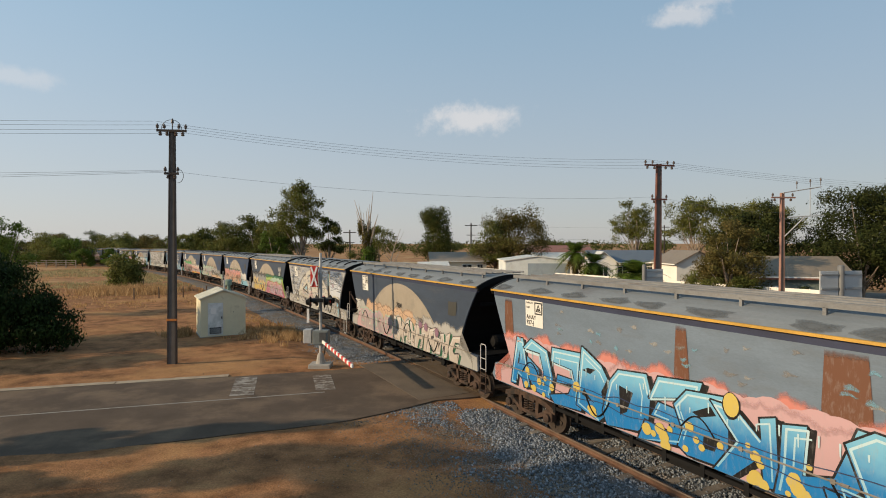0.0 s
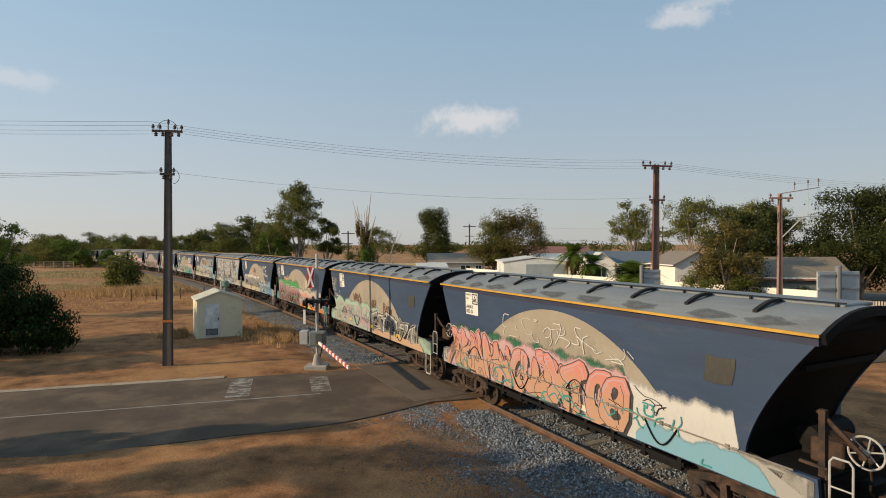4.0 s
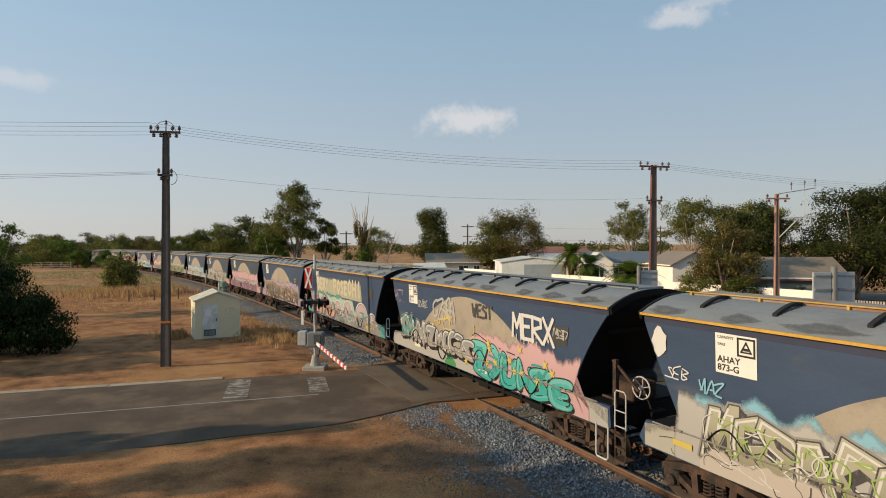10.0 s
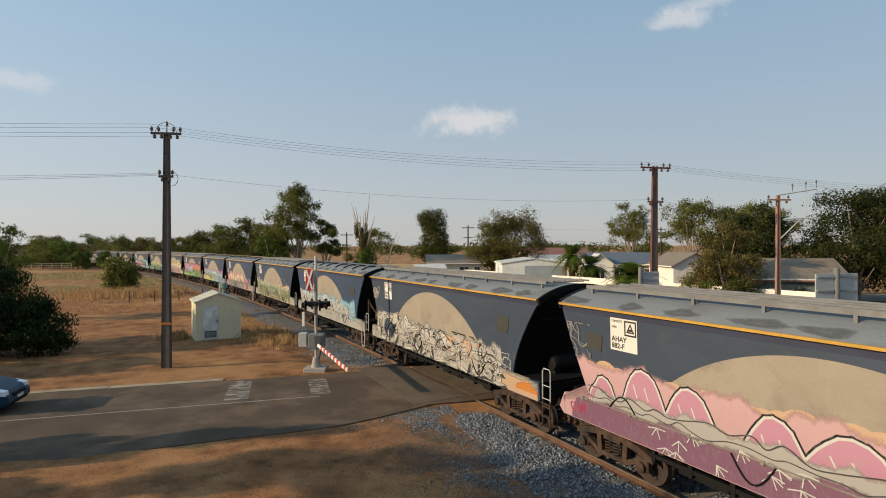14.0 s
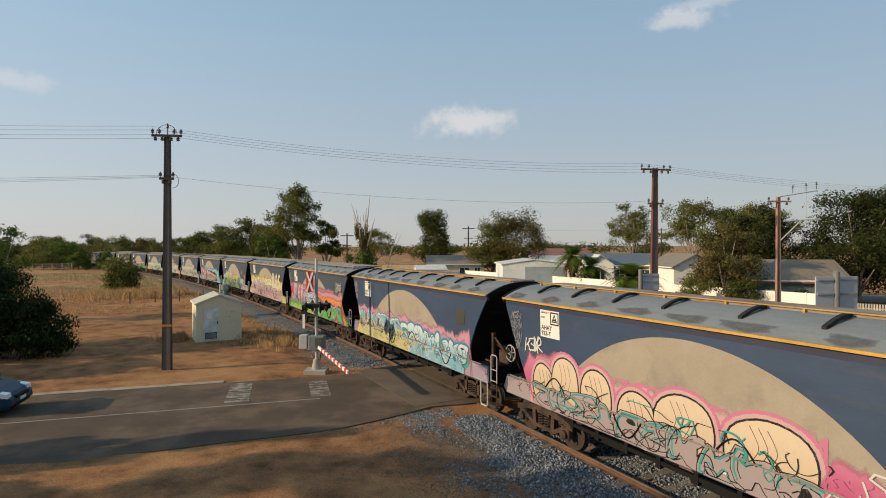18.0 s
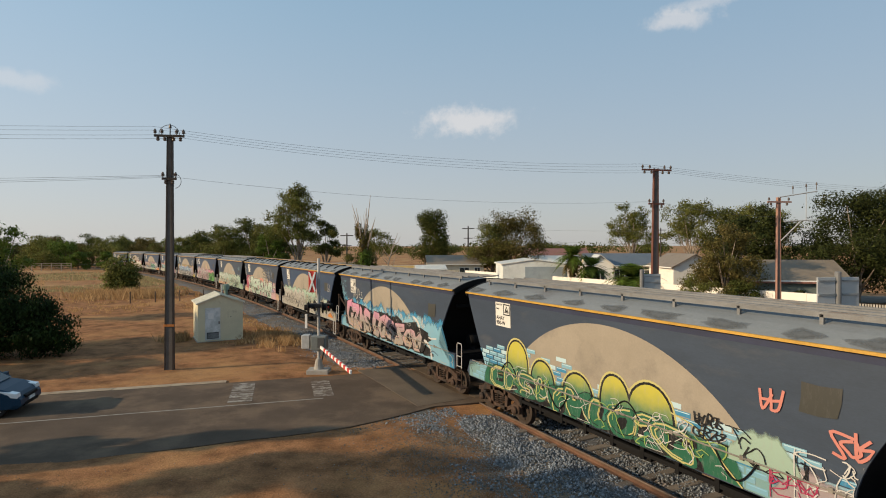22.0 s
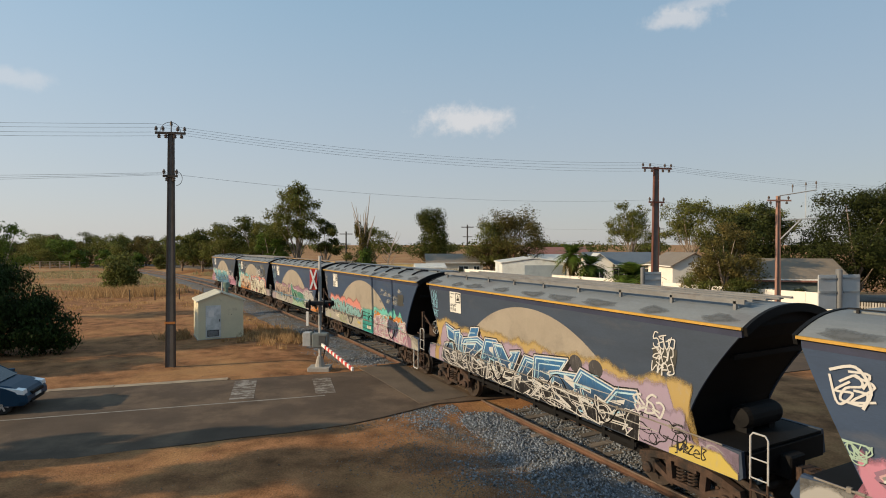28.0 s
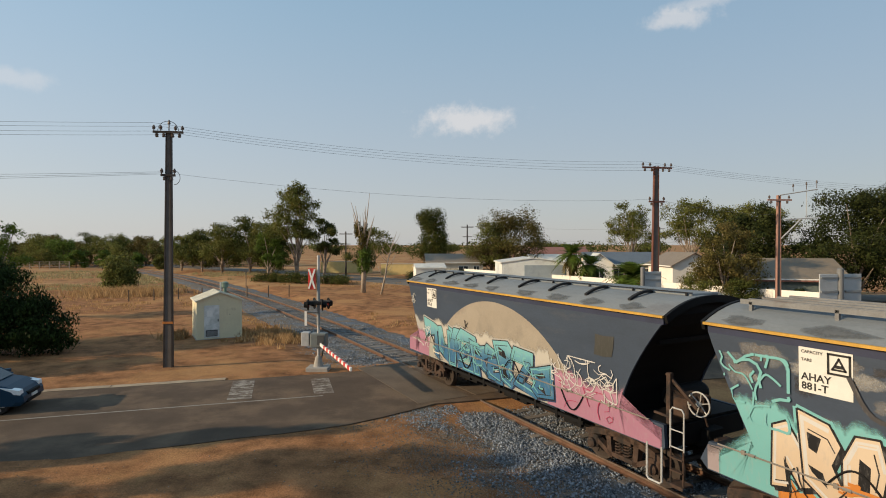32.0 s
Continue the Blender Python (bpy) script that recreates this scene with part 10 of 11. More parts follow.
    for leaf, bl, cnt in ((BROWNISH, [(0.0, 0, 6.0, 0.75, 0.7, 1.5), (-0.7, 0, 7.0, 0.4, 0.5, 1.0)], 1300), (BRIGHT, [(0.1, 0, 3.4, 0.75, 0.7, 1.6), (0.2, 0, 4.4, 0.7, 0.7, 0.9)], 1700)):
        me = leaf_cloud(bl, cnt, 0.26, 5, 1.2, 0.2)
        me.materials.append(leaf)
        part("creeper", me, leaf, t, "hanging creeper on the trunk")
    t = thing("bare_sapling", pose(-6.6, 57.8, 0), "leaning bare sapling with thin forked twigs", "tree")
    g = Geo()
    g.tube([(0, 0, 0), (0.4, 0, 1.8), (0.7, 0, 3.6), (1.2, 0, 5.4), (1.7, 0, 6.8)], [0.12, 0.1, 0.07, 0.045, 0.012], 7)
    for k in range(10):
        z0 = rnd.uniform(1.6, 5.2)
        x0 = 0.22 * z0
        s = -1 if k % 2 else 1
        g.tube([(x0, 0, z0), (x0 + s * 0.6, rnd.uniform(-0.4, 0.4), z0 + 0.7), (x0 + s * 0.9, rnd.uniform(-0.6, 0.6), z0 + 1.5)], [0.04, 0.025, 0.008], 5)
    part("trunk", g, BARK_PALE, t, smooth=True)
    # low hedge and scrub along the street
    for k, (x, y, h, w) in enumerate(((-20.5, 75.5, 1.5, 6), (-14.6, 73.5, 1.3, 5), (-25, 78, 1.2, 5), (2.5, 78, 1.6, 8), (7, 76, 1.5, 7), (-3.5, 82, 1.5, 5))):
        tree(x, y, h, w, 120 + k, GUM_DARK, BARK_DARK, "low dark hedge beside the street", 0.0, 7, 1500, 0.26, name="hedge", group="hedges", flat=0.4)
    tree(-13.2, 88, 4.8, 5.4, 130, GUM_DARK, BARK_DARK, "round dark shrub tree before a yellow wall", 0.35, 7, 1700, 0.32, flat=0.5)
    tree(-19, 150, 10, 10, 131, GUM, BARK, "far gum above the street", 0.25, 8, 1600, 0.6)
    # trees in the town
    tree(-2.4, 112, 13.2, 7.4, 14, GUM_DARK, BARK_DARK, "dense upright dark green tree among the houses", 0.06, 26, 6400, 0.5, flat=1.05)
    tree(10.9, 86, 10.8, 11.4, 15, BROWNISH, BARK_DARK, "broad olive-brown tree beside the shed", 0.12, 14, 6500, 0.42)
    tree(7.6, 84, 9.0, 7.0, 16, GUM, BARK_DARK, "broad olive tree beside the house", 0.12, 10, 3000, 0.42)
    tree(35.5, 102, 13.4, 8.8, 17, GUM, BARK, "open-crowned gum behind the town houses", 0.42, 10, 2600, 0.5)
    tree(42.0, 92, 13.2, 9.6, 18, GUM, BARK, "spreading gum with pale limbs", 0.40, 12, 3600, 0.48)
    tree(57.0, 95, 12.6, 10.0, 29, GUM, BARK, "spreading gum with pale limbs", 0.36, 12, 3200, 0.48)
    tree(49.5, 92, 12.4, 9.0, 19, GUM, BARK, "spreading gum with pale limbs", 0.38, 11, 3200, 0.48)
    tree(22.9, 44, 7.2, 5.6, 20, BROWNISH, BARK, "rangy olive-brown gum before the house", 0.10, 12, 4200, 0.30)
    tree(24.0, 47, 4.6, 5.4, 21, GUM, BARK_DARK, "low olive shrub tree behind the fence", 0.05, 9, 3600, 0.30, name="shrub")
    tree(30.2, 52, 9.2, 7.4, 22, GUM_DEEP, BARK, "rangy gum with red-brown limbs", 0.20, 12, 5600, 0.40)
    tree(37.5, 49, 10.6, 9.8, 23, GUM_DEEP, BARK, "dense dark cypress-like tree beside the house", 0.12, 14, 8500, 0.36)
    tree(42.5, 50, 11.4, 9.0, 24, GUM_DEEP, BARK, "dense dark tree beside the house", 0.12, 13, 7000, 0.36)
    tree(27.6, 41.5, 1.9, 2.6, 28, GUM_DEEP, BARK_DARK, "dark shrub before the low house", 0.0, 8, 2400, 0.26, name="shrub", group="garden shrubs")
    tree(33.5, 36, 4.0, 4.6, 25, BRIGHT, BARK_DARK, "green shrub at the house fence", 0.0, 8, 2600, 0.26, name="shrub")
    tree(19.5, 42, 2.6, 3.4, 26, GUM, BARK_DARK, "low shrub at the white fence", 0.0, 7, 1800, 0.24, name="shrub", group="garden shrubs")
    tree(22.6, 41, 2.9, 3.4, 27, GUM_DARK, BARK_DARK, "low shrub at the white fence", 0.0, 7, 1800, 0.24, name="shrub", group="garden shrubs")
    # palms
    for x, y, h, r, n, seed in ((13.9, 58.5, 4.3, 2.3, 48, 1), (15.9, 58.5, 3.2, 2.3, 48, 2), (17.6, 50.5, 2.4, 2.9, 60, 3)):
        rnd = random.Random(seed)
        t = thing("palm", pose(x, y, 0), "stout palm with a shaggy brown skirt and green fan fronds", "palm", "palms")
        part("trunk", Geo().lathe([(0.38, -0.1), (0.30, 0.8), (0.28, h - 0.3), (0.36, h)], 12), BARK_DARK, t)
        for leaf, lo, hi, cnt, nm in ((BROWNISH, -1.5, -0.7, n, "dead_frond"), (BRIGHT, -0.5, 1.3, n * 2, "frond")):
            if nm == "dead_frond" and seed == 3:
                continue
            for k in range(cnt // 2):
                a, el = rnd.uniform(0, 6.28), rnd.uniform(lo, hi)
                g = Geo()
                d = Vector((math.cos(a) * math.cos(el), math.sin(a) * math.cos(el), math.sin(el)))
                side = Vector((-math.sin(a), math.cos(a), 0))
                L = r * rnd.uniform(0.75, 1.1) * (0.75 if nm == "dead_frond" else 1)
                base = Vector((0, 0, h))
                for q in range(9):
                    f = (q + 1) / 9
                    p = base + d * L * f + Vector((0, 0, -0.45 * L * f * f))
                    b0 = base + d * L * (f - 0.11) + Vector((0, 0, -0.45 * L * (f - 0.11) ** 2))
                    for sd in (-1, 1):
                        w = L * 0.34 * math.sin(math.pi * min(0.95, f * 0.8 + 0.15))
                        tip = p + side * sd * w + d * 0.25 * L * 0.5 + Vector((0, 0, -0.12 * L * f))
                        g.add([b0, p, tip], [(0, 1, 2)])
                part(nm, g, leaf, t)
    # far woods and the low ridge on the skyline
    rng = random.Random(9)
    blobs = []
    for k in range(150):
        a = rng.uniform(-0.80, 0.95)
        d = rng.uniform(260, 620)
        hh = rng.uniform(4, 8)
        w = rng.uniform(5, 12)
        blobs.append((math.tan(a * 0.85) * d, d, 0.3 + hh * 0.5 + far_rise(0, d), w, w, hh * 0.55))
    me = leaf_cloud(blobs, 26000, 1.5, 44, 0.1, 0.5)
    me.materials.append(GUM_DARK)
    ob = new("far_woods", me)
    tagged(ob, "distant line of dark scattered trees on the plain", "woods", kind="stuff")


# ---- houses and fences of the town behind the train
def corr(name, base):
    """Corrugated sheet."""
    m = mat(name, base, rough=0.55, spread=0.08, scale=1.5, fine=20, bump=0.0, second=tuple(c * 0.82 for c in base), second_at=0.6, second_scale=0.8)
    nt = m.node_tree
    wv = nt.nodes.new("ShaderNodeTexWave")
    wv.inputs["Scale"].default_value, wv.inputs["Distortion"].default_value = 4.0, 0.0
    tc = nt.nodes.new("ShaderNodeTexCoord")
    nt.links.new(tc.outputs["Object"], wv.inputs["Vector"])
    b = nt.nodes.new("ShaderNodeBump")
    b.inputs["Strength"].default_value, b.inputs["Distance"].default_value = 0.7, 0.03
    nt.links.new(wv.outputs["Fac"], b.inputs["Height"])
    nt.links.new(b.outputs[0], nt.nodes["Principled BSDF"].inputs["Normal"])
    return m


SHED_BLUE = corr("shed_blue", (0.30, 0.36, 0.40))
SHED_PALE = corr("shed_pale", (0.66, 0.70, 0.68))
WALL_CREAM = mat("wall_cream", (0.62, 0.56, 0.44), rough=0.8, spread=0.06, scale=1, fine=14)
WALL_WHITE = mat("wall_white", (0.72, 0.70, 0.64), rough=0.8, spread=0.06, scale=1, fine=14)
WALL_GREEN = mat("wall_greygreen", (0.16, 0.19, 0.17), rough=0.8, spread=0.1, scale=1, fine=14)
WALL_YELLOW = mat("wall_yellow", (0.58, 0.45, 0.20), rough=0.8, spread=0.1, scale=1, fine=14)
ROOF_TAN = corr("roof_tan", (0.22, 0.18, 0.135))
ROOF_SLATE = corr("roof_slate", (0.12, 0.145, 0.175))
ROOF_PALE = corr("roof_pale", (0.60, 0.60, 0.56))
ROOF_RED = corr("roof_red", (0.26, 0.12, 0.09))
GLASS_DARK = mat("window_glass", (0.025, 0.03, 0.035), rough=0.12, spread=0.1, scale=1, fine=10, bump=0, spec=0.6)
TRIM = mat("white_trim", (0.74, 0.72, 0.67), rough=0.6, spread=0.05, scale=2, fine=20)


def house(x, y, turn, w, d, eave, ridge, wall, roof, label, gable="x", windows=(), over=0.35, category="house", name="house"):
    """Walls with a pitched roof; windows as (side, along, sill, width, height)."""
    h = thing(name, pose(x, y, -0.05, 0, 0, turn), label, category)
    if gable == "x":   # gables at the two x ends
        g = Geo().prism([(-d / 2, 0), (d / 2, 0), (d / 2, eave), (0, ridge - 0.08), (-d / 2, eave)], "x", -w / 2, w / 2)
        slopes = [(s, "x") for s in (-1, 1)]
    else:
        g = Geo().prism([(-w / 2, 0), (w / 2, 0), (w / 2, eave), (0, ridge - 0.08), (-w / 2, eave)], "y", -d / 2, d / 2)
        slopes = [(s, "y") for s in (-1, 1)]
    part("wall", g, wall, h)
    for s, ax in slopes:
        half = d / 2 if ax == "x" else w / 2
        ln = (w if ax == "x" else d) / 2 + over
        drop = (ridge - eave) / half * over
        g = Geo().prism([(s * (half + over), eave - drop), (0, ridge), (0, ridge + 0.08), (s * (half + over), eave - drop + 0.08)], ax, -ln, ln)
        r = part("roof", g, roof, h)
        a, b = sorted((s * (half + over), s * (half + over + 0.1)))
        g = Geo()
        if ax == "x":
            g.box(-ln, a, eave - drop - 0.06, ln, b, eave - drop + 0.06)
        else:
            g.box(a, -ln, eave - drop - 0.06, b, ln, eave - drop + 0.06)
        part("gutter", g, TRIM, r)
    for side, along, sill_z, ww, hh in windows:
        yy = -d / 2
        fr = part("window", Geo().box(along - ww / 2 - 0.07, yy - 0.05, sill_z - 0.07, along + ww / 2 + 0.07, yy - 0.002, sill_z + hh + 0.07), TRIM, h)
        part("pane", Geo().box(along - ww / 2, yy - 0.06, sill_z, along - 0.03, yy - 0.051, sill_z + hh), GLASS_DARK, fr)
        part("pane", Geo().box(along + 0.03, yy - 0.06, sill_z, along + ww / 2, yy - 0.051, sill_z + hh), GLASS_DARK, fr)
    return h


def make_town():
    s = house(10.2, 64.5, 0, 7.2, 8, 3.35, 3.85, SHED_PALE, ROOF_PALE, "large pale blue corrugated shed with a roller door", "y", name="shed", category="shed", over=0.1)
    part("roller_door", Geo().box(-1.1, -4.06, 0.1, 3.4, -4.01, 3.1), SHED_BLUE, s, "blue-grey corrugated door")
    house(-1.9, 74.5, 8, 4.0, 4.0, 2.3, 2.75, WALL_WHITE, ROOF_PALE, "small white garden shed with a pale roof", "x", name="shed", category="shed", over=0.12)
    house(1.6, 86, 5, 8.4, 7, 2.75, 3.9, WALL_CREAM, ROOF_TAN, "low cream house with a tan hipped roof", "x", ((0, 1.2, 1.0, 1.4, 1.1), (0, 3.2, 1.0, 0.8, 1.1)))
    house(24.6, 76, -6, 9.4, 8, 2.9, 4.3, WALL_CREAM, ROOF_SLATE, "cream house with a dark slate-blue roof", "x", ((0, -3.4, 1.0, 1.2, 1.2), (0, -0.8, 1.0, 1.2, 1.2), (0, 2.4, 1.0, 1.6, 1.2)))
    house(20.8, 73.4, -6, 3.4, 4.4, 2.9, 4.2, WALL_WHITE, ROOF_PALE, "white gabled front of a town house", "y", ((0, 0.0, 0.9, 1.0, 1.3),))
    house(29.8, 68, 2, 5.2, 7, 3.0, 4.4, WALL_WHITE, ROOF_TAN, "white weatherboard house with a tan roof", "y", ((0, 1.2, 1.0, 1.1, 1.2),))
    house(16.6, 82, 0, 7, 6, 2.9, 3.9, WALL_WHITE, ROOF_PALE, "white house behind the corrugated shed", "x")
    house(20, 100, 4, 12, 8, 3.2, 4.9, WALL_CREAM, ROOF_RED, "house with a dark red roof among trees", "x")
    h = house(29.2, 46.5, -14, 6.8, 6.5, 2.75, 4.15, WALL_GREEN, ROOF_TAN, "low grey-green house with a tan roof and red trim under trees", "x", ((0, -1.8, 0.9, 1.0, 0.9),))
    part("fascia", Geo().box(-3.8, -3.72, 2.42, 3.8, -3.66, 2.56), ROOF_RED, h, "red painted fascia board")
    wl = thing("yellow_wall", pose(-18.5, 104, 0, 0, 0, -4), "low yellow masonry wall across the street", "wall")
    part("wall_panel", Geo().box(-5, -0.12, 0, 5, 0.12, 2.1), WALL_YELLOW, wl)
    part("coping", Geo().box(-5.05, -0.18, 2.1, 5.05, 0.18, 2.2), WALL_CREAM, wl)
    wl = thing("yellow_wall", pose(-6, 96, 0, 0, 0, -3), "low yellow masonry wall across the street", "wall")
    part("wall_panel", Geo().box(-5, -0.12, 0, 5, 0.12, 1.9), WALL_YELLOW, wl)
    part("coping", Geo().box(-5.05, -0.18, 1.9, 5.05, 0.18, 2.0), WALL_CREAM, wl)
    # long white sheet fence
    f = thing("sheet_fence", Matrix(), "long white sheet-metal fence behind the railway", "fence")
    way = [(3, 75), (13.4, 58.5), (22, 44), (27, 36.5)]
    sheet = mat("fence_white", (0.74, 0.71, 0.64), rough=0.6, spread=0.05, scale=1.2, fine=16)
    for (ax, ay), (bx, by) in zip(way, way[1:]):
        L = math.hypot(bx - ax, by - ay)
        n = max(1, round(L / 2.4))
        for k in range(n):
            a0, a1 = k / n, (k + 1) / n - 0.04 / L
            x0, y0, x1, y1 = ax + (bx - ax) * a0, ay + (by - ay) * a0, ax + (bx - ax) * a1, ay + (by - ay) * a1
            m = Matrix.Translation((x0, y0, 0)) @ Matrix.Rotation(math.atan2(y1 - y0, x1 - x0), 4, "Z")
            part("fence_panel", Geo().box(0, -0.02, 0.02, L / n - 0.05, 0.02, 2.0), sheet, f, at=m)
            part("fence_post", Geo().box(-0.05, -0.04, 0, 0.0, 0.04, 2.04), sheet, f, at=m)
    # grey paling fence at the right
    f = thing("picket_fence", Matrix(), "grey paling fence beside the house", "fence")
    paling = mat("paling_grey", (0.36, 0.33, 0.28), rough=0.85, spread=0.15, scale=3, fine=30, per_object=0.2)
    me = Geo().box(-0.045, -0.012, 0.05, 0.045, 0.012, 1.55).mesh("paling", paling)
    for k in range(90):
        t = k / 89
        part("paling", me, paling, f, at=pose(27.2 + 9.5 * t, 36 - 8.5 * t, 0, 0, 0, -42))
    part("rail", Geo().box(0, 0.015, 1.2, 12.75, 0.05, 1.28), paling, f, at=pose(27.2, 36, 0, 0, 0, -41.8))
    # old post fence in the paddock
    for k in range(12):
        solid("fence_post", Geo().tube([(0, 0, -0.2), (0.02, 0, 1.05), (0.02, 0, 1.1)], [0.06, 0.055, 0.03], 7), BARK_DARK, "short weathered wooden fence post in dry grass", "post", group="paddock posts", m=pose(-29.6 + 1.9 * (k - 4) if k > 3 else -29.6 - 7 * (4 - k), 51 + 0.9 * (k - 4) if k > 3 else 56 + 9 * (4 - k), 0, 0, 0, k * 40))
    # cattle yard rails far left
    y = thing("yard_rails", pose(-88, 118, 0, 0, 0, 8), "pale timber yard rails far across the paddock", "fence")
    for k in range(7):
        part("post", Geo().box(-6 + k * 2, -0.08, 0, -5.85 + k * 2, 0.08, 1.7), BARK_PALE, y)
    for z in (0.6, 1.1, 1.55):
        part("rail", Geo().box(-6, -0.12, z, 6.1, -0.081, z + 0.1), BARK_PALE, y)
    # whistle post by the far track
    px, py, th = rail_line(52, 3.0)
    sg = thing("track_marker", pose(px, py, 0), "small dark marker board on a post beside the track", "marker")
    part("post", Geo().tube([(0, 0, -0.2), (0, 0, 2.0)], 0.05, 8), DARK_GREY, sg)
    part("board", Geo().box(-0.22, -0.05, 1.75, 0.22, -0.02, 2.05), DARK_GREY, sg)


make_hut()
make_poles()
make_mast()
make_sign_backs()
make_plants()
make_town()


# ---- loose stone, grass
def stones(name, pts, lo, hi, seed, material, label):
    """Broken stones: squashed, turned octahedra joined as one mass."""
    rng = np.random.default_rng(seed)
    n = len(pts)
    base = np.array([(1, 0, 0), (-1, 0, 0), (0, 1, 0), (0, -1, 0), (0, 0, 1), (0, 0, -1)], float)
    tri = np.array([(0, 2, 4), (2, 1, 4), (1, 3, 4), (3, 0, 4), (2, 0, 5), (1, 2, 5), (3, 1, 5), (0, 3, 5)])
    q = rng.normal(size=(n, 4))
    q /= np.linalg.norm(q, axis=1)[:, None]
    w, x, y, z = q.T
    R = np.stack([np.stack([1 - 2 * (y * y + z * z), 2 * (x * y - z * w), 2 * (x * z + y * w)], -1), np.stack([2 * (x * y + z * w), 1 - 2 * (x * x + z * z), 2 * (y * z - x * w)], -1), np.stack([2 * (x * z - y * w), 2 * (y * z + x * w), 1 - 2 * (x * x + y * y)], -1)], 1)
    size = (lo + (hi - lo) * rng.random(n) ** 1.6)[:, None, None] * 0.5
    v = base[None] * rng.uniform(0.65, 1.15, (n, 6, 1)) * size * rng.uniform(0.7, 1.2, (n, 1, 3))
    v = np.einsum("nij,nkj->nki", R, v) + np.asarray(pts)[:, None, :]
    me = bpy.data.meshes.new(name)
    f = (tri[None] + (np.arange(n) * 6)[:, None, None]).reshape(-1, 3)
    me.vertices.add(n * 6)
    me.vertices.foreach_set("co", v.ravel())
    me.loops.add(len(f) * 3)
    me.loops.foreach_set("vertex_index", f.ravel().astype(np.int32))
    me.polygons.add(len(f))
    me.polygons.foreach_set("loop_start", np.arange(0, len(f) * 3, 3, dtype=np.int32))
    me.polygons.foreach_set("loop_total", np.full(len(f), 3, dtype=np.int32))
    me.update(calc_edges=True)
    me.materials.append(material)
    return tagged(new(name, me), label, "stones", kind="stuff")


BED = [(-3.9, -0.34), (-2.9, -0.25), (-2.3, -0.17), (-1.9, -0.165), (-0.8, -0.18), (0.8, -0.18), (1.9, -0.165), (2.3, -0.17), (2.9, -0.25), (3.9, -0.34)]


def bed_z(o):
    return float(np.interp(o, [a for a, b in BED], [b for a, b in BED]))


def make_stone():
    rnd = random.Random(21)
    stone = mat("blue_metal", (0.175, 0.195, 0.218), rough=0.9, spread=0.4, scale=8, fine=60, bump=0.2, second=(0.24, 0.17, 0.115), second_at=0.63, second_scale=0.5, coords="World", island=0.6, spec=0.2)
    pebble = mat("pebble", (0.165, 0.15, 0.132), rough=0.9, spread=0.3, scale=8, fine=60, bump=0.2, second=(0.26, 0.16, 0.10), second_at=0.55, second_scale=1.0, coords="World", island=0.45, spec=0.2)
    pts = []
    for s0, s1, cnt in ((-17, -6.1, 30000), (0.6, 14, 11000), (14, 40, 5000)):
        for _ in range(cnt):
            s = rnd.uniform(s0, s1)
            o = rnd.uniform(-4.7, -0.92) if rnd.random() < 0.74 else rnd.uniform(-0.68, 0.68)
            if rnd.random() < 0.12:
                o = rnd.uniform(0.9, 2.6)
            x, y, _t = rail_line(s, o)
            if o < -2.4 and 0.9 * noise.noise(Vector((x * 0.45, y * 0.45, 5))) + rnd.uniform(-0.35, 0.5) < (-3.2 - o) * 0.5:
                continue
            pts.append((x, y, max(bed_z(o), ground_z(x, y) - 0.02 if o < -1.9 else -9) + 0.05 * noise.noise(Vector((x * 1.3, y * 1.3, 7))) + rnd.uniform(-0.005, 0.03)))
    spill = []
    for _ in range(3600):
        s, o = rnd.uniform(-16, -6.0), -3.3 - abs(rnd.gauss(0, 0.75))
        x, y, _t = rail_line(s, o)
        spill.append((x, y, max(ground_z(x, y), bed_z(max(o, -3.9)) if o > -3.9 else -9) + rnd.uniform(-0.012, 0.008)))
    stones("gravel", spill, 0.022, 0.055, 8, pebble, "dusty rock spilled down the edge of the track bed")
    stones("ballast_stones", pts, 0.045, 0.10, 5, stone, "loose crushed blue-grey rock between and beside the rails")
    pts = []
    while len(pts) < 17000:
        s, o = rnd.uniform(-15, -4.6), -2.6 - abs(rnd.gauss(0, 1.5))
        x, y, _t = rail_line(s, o)
        w, al = off_road(x, y)
        if -1.6 < w < 3.3 and rnd.random() < 0.9:
            continue
        if noise.noise(Vector((x * 0.5, y * 0.5, 2))) + rnd.uniform(-0.4, 0.5) < 0:
            continue
        pts.append((x, y, max(ground_z(x, y), bed_z(max(o, -3.9)) if o > -3.9 else -9) + 0.004))
    stones("gravel", pts, 0.016, 0.055, 6, pebble, "fine grey-brown gravel spilled on the dirt beside the track")
    pts = []
    for _ in range(6500):
        x, y = rnd.uniform(-16, 2), rnd.uniform(8, 30)
        w, al = off_road(x, y)
        if abs(w) < 3.5 or noise.noise(Vector((x * 0.3, y * 0.3, 9))) + rnd.uniform(-0.3, 0.5) < 0:
            continue
        pts.append((x, y, ground_z(x, y) + 0.003))
    stones("gravel", pts, 0.012, 0.04, 7, pebble, "scattered small stones on bare earth")
    # sleepers between the rails
    bed = thing("sleepers_of_track", Matrix(), "row of weathered sleepers half buried in rock", "sleepers", kind="structure")
    me = Geo().box(-1.22, -0.12, -0.30, 1.22, 0.12, -0.145, bevel=0.015).mesh("sleeper", sleeper_mat)
    s = -30.0
    while s < 75:
        if not -6.0 < s < 0.7:
            x, y, th = rail_line(s)
            part("sleeper", me, sleeper_mat, bed, at=Matrix.Translation((x, y, rnd.uniform(-0.012, 0.008))) @ Matrix.Rotation(th, 4, "Z"))
        s += 0.68


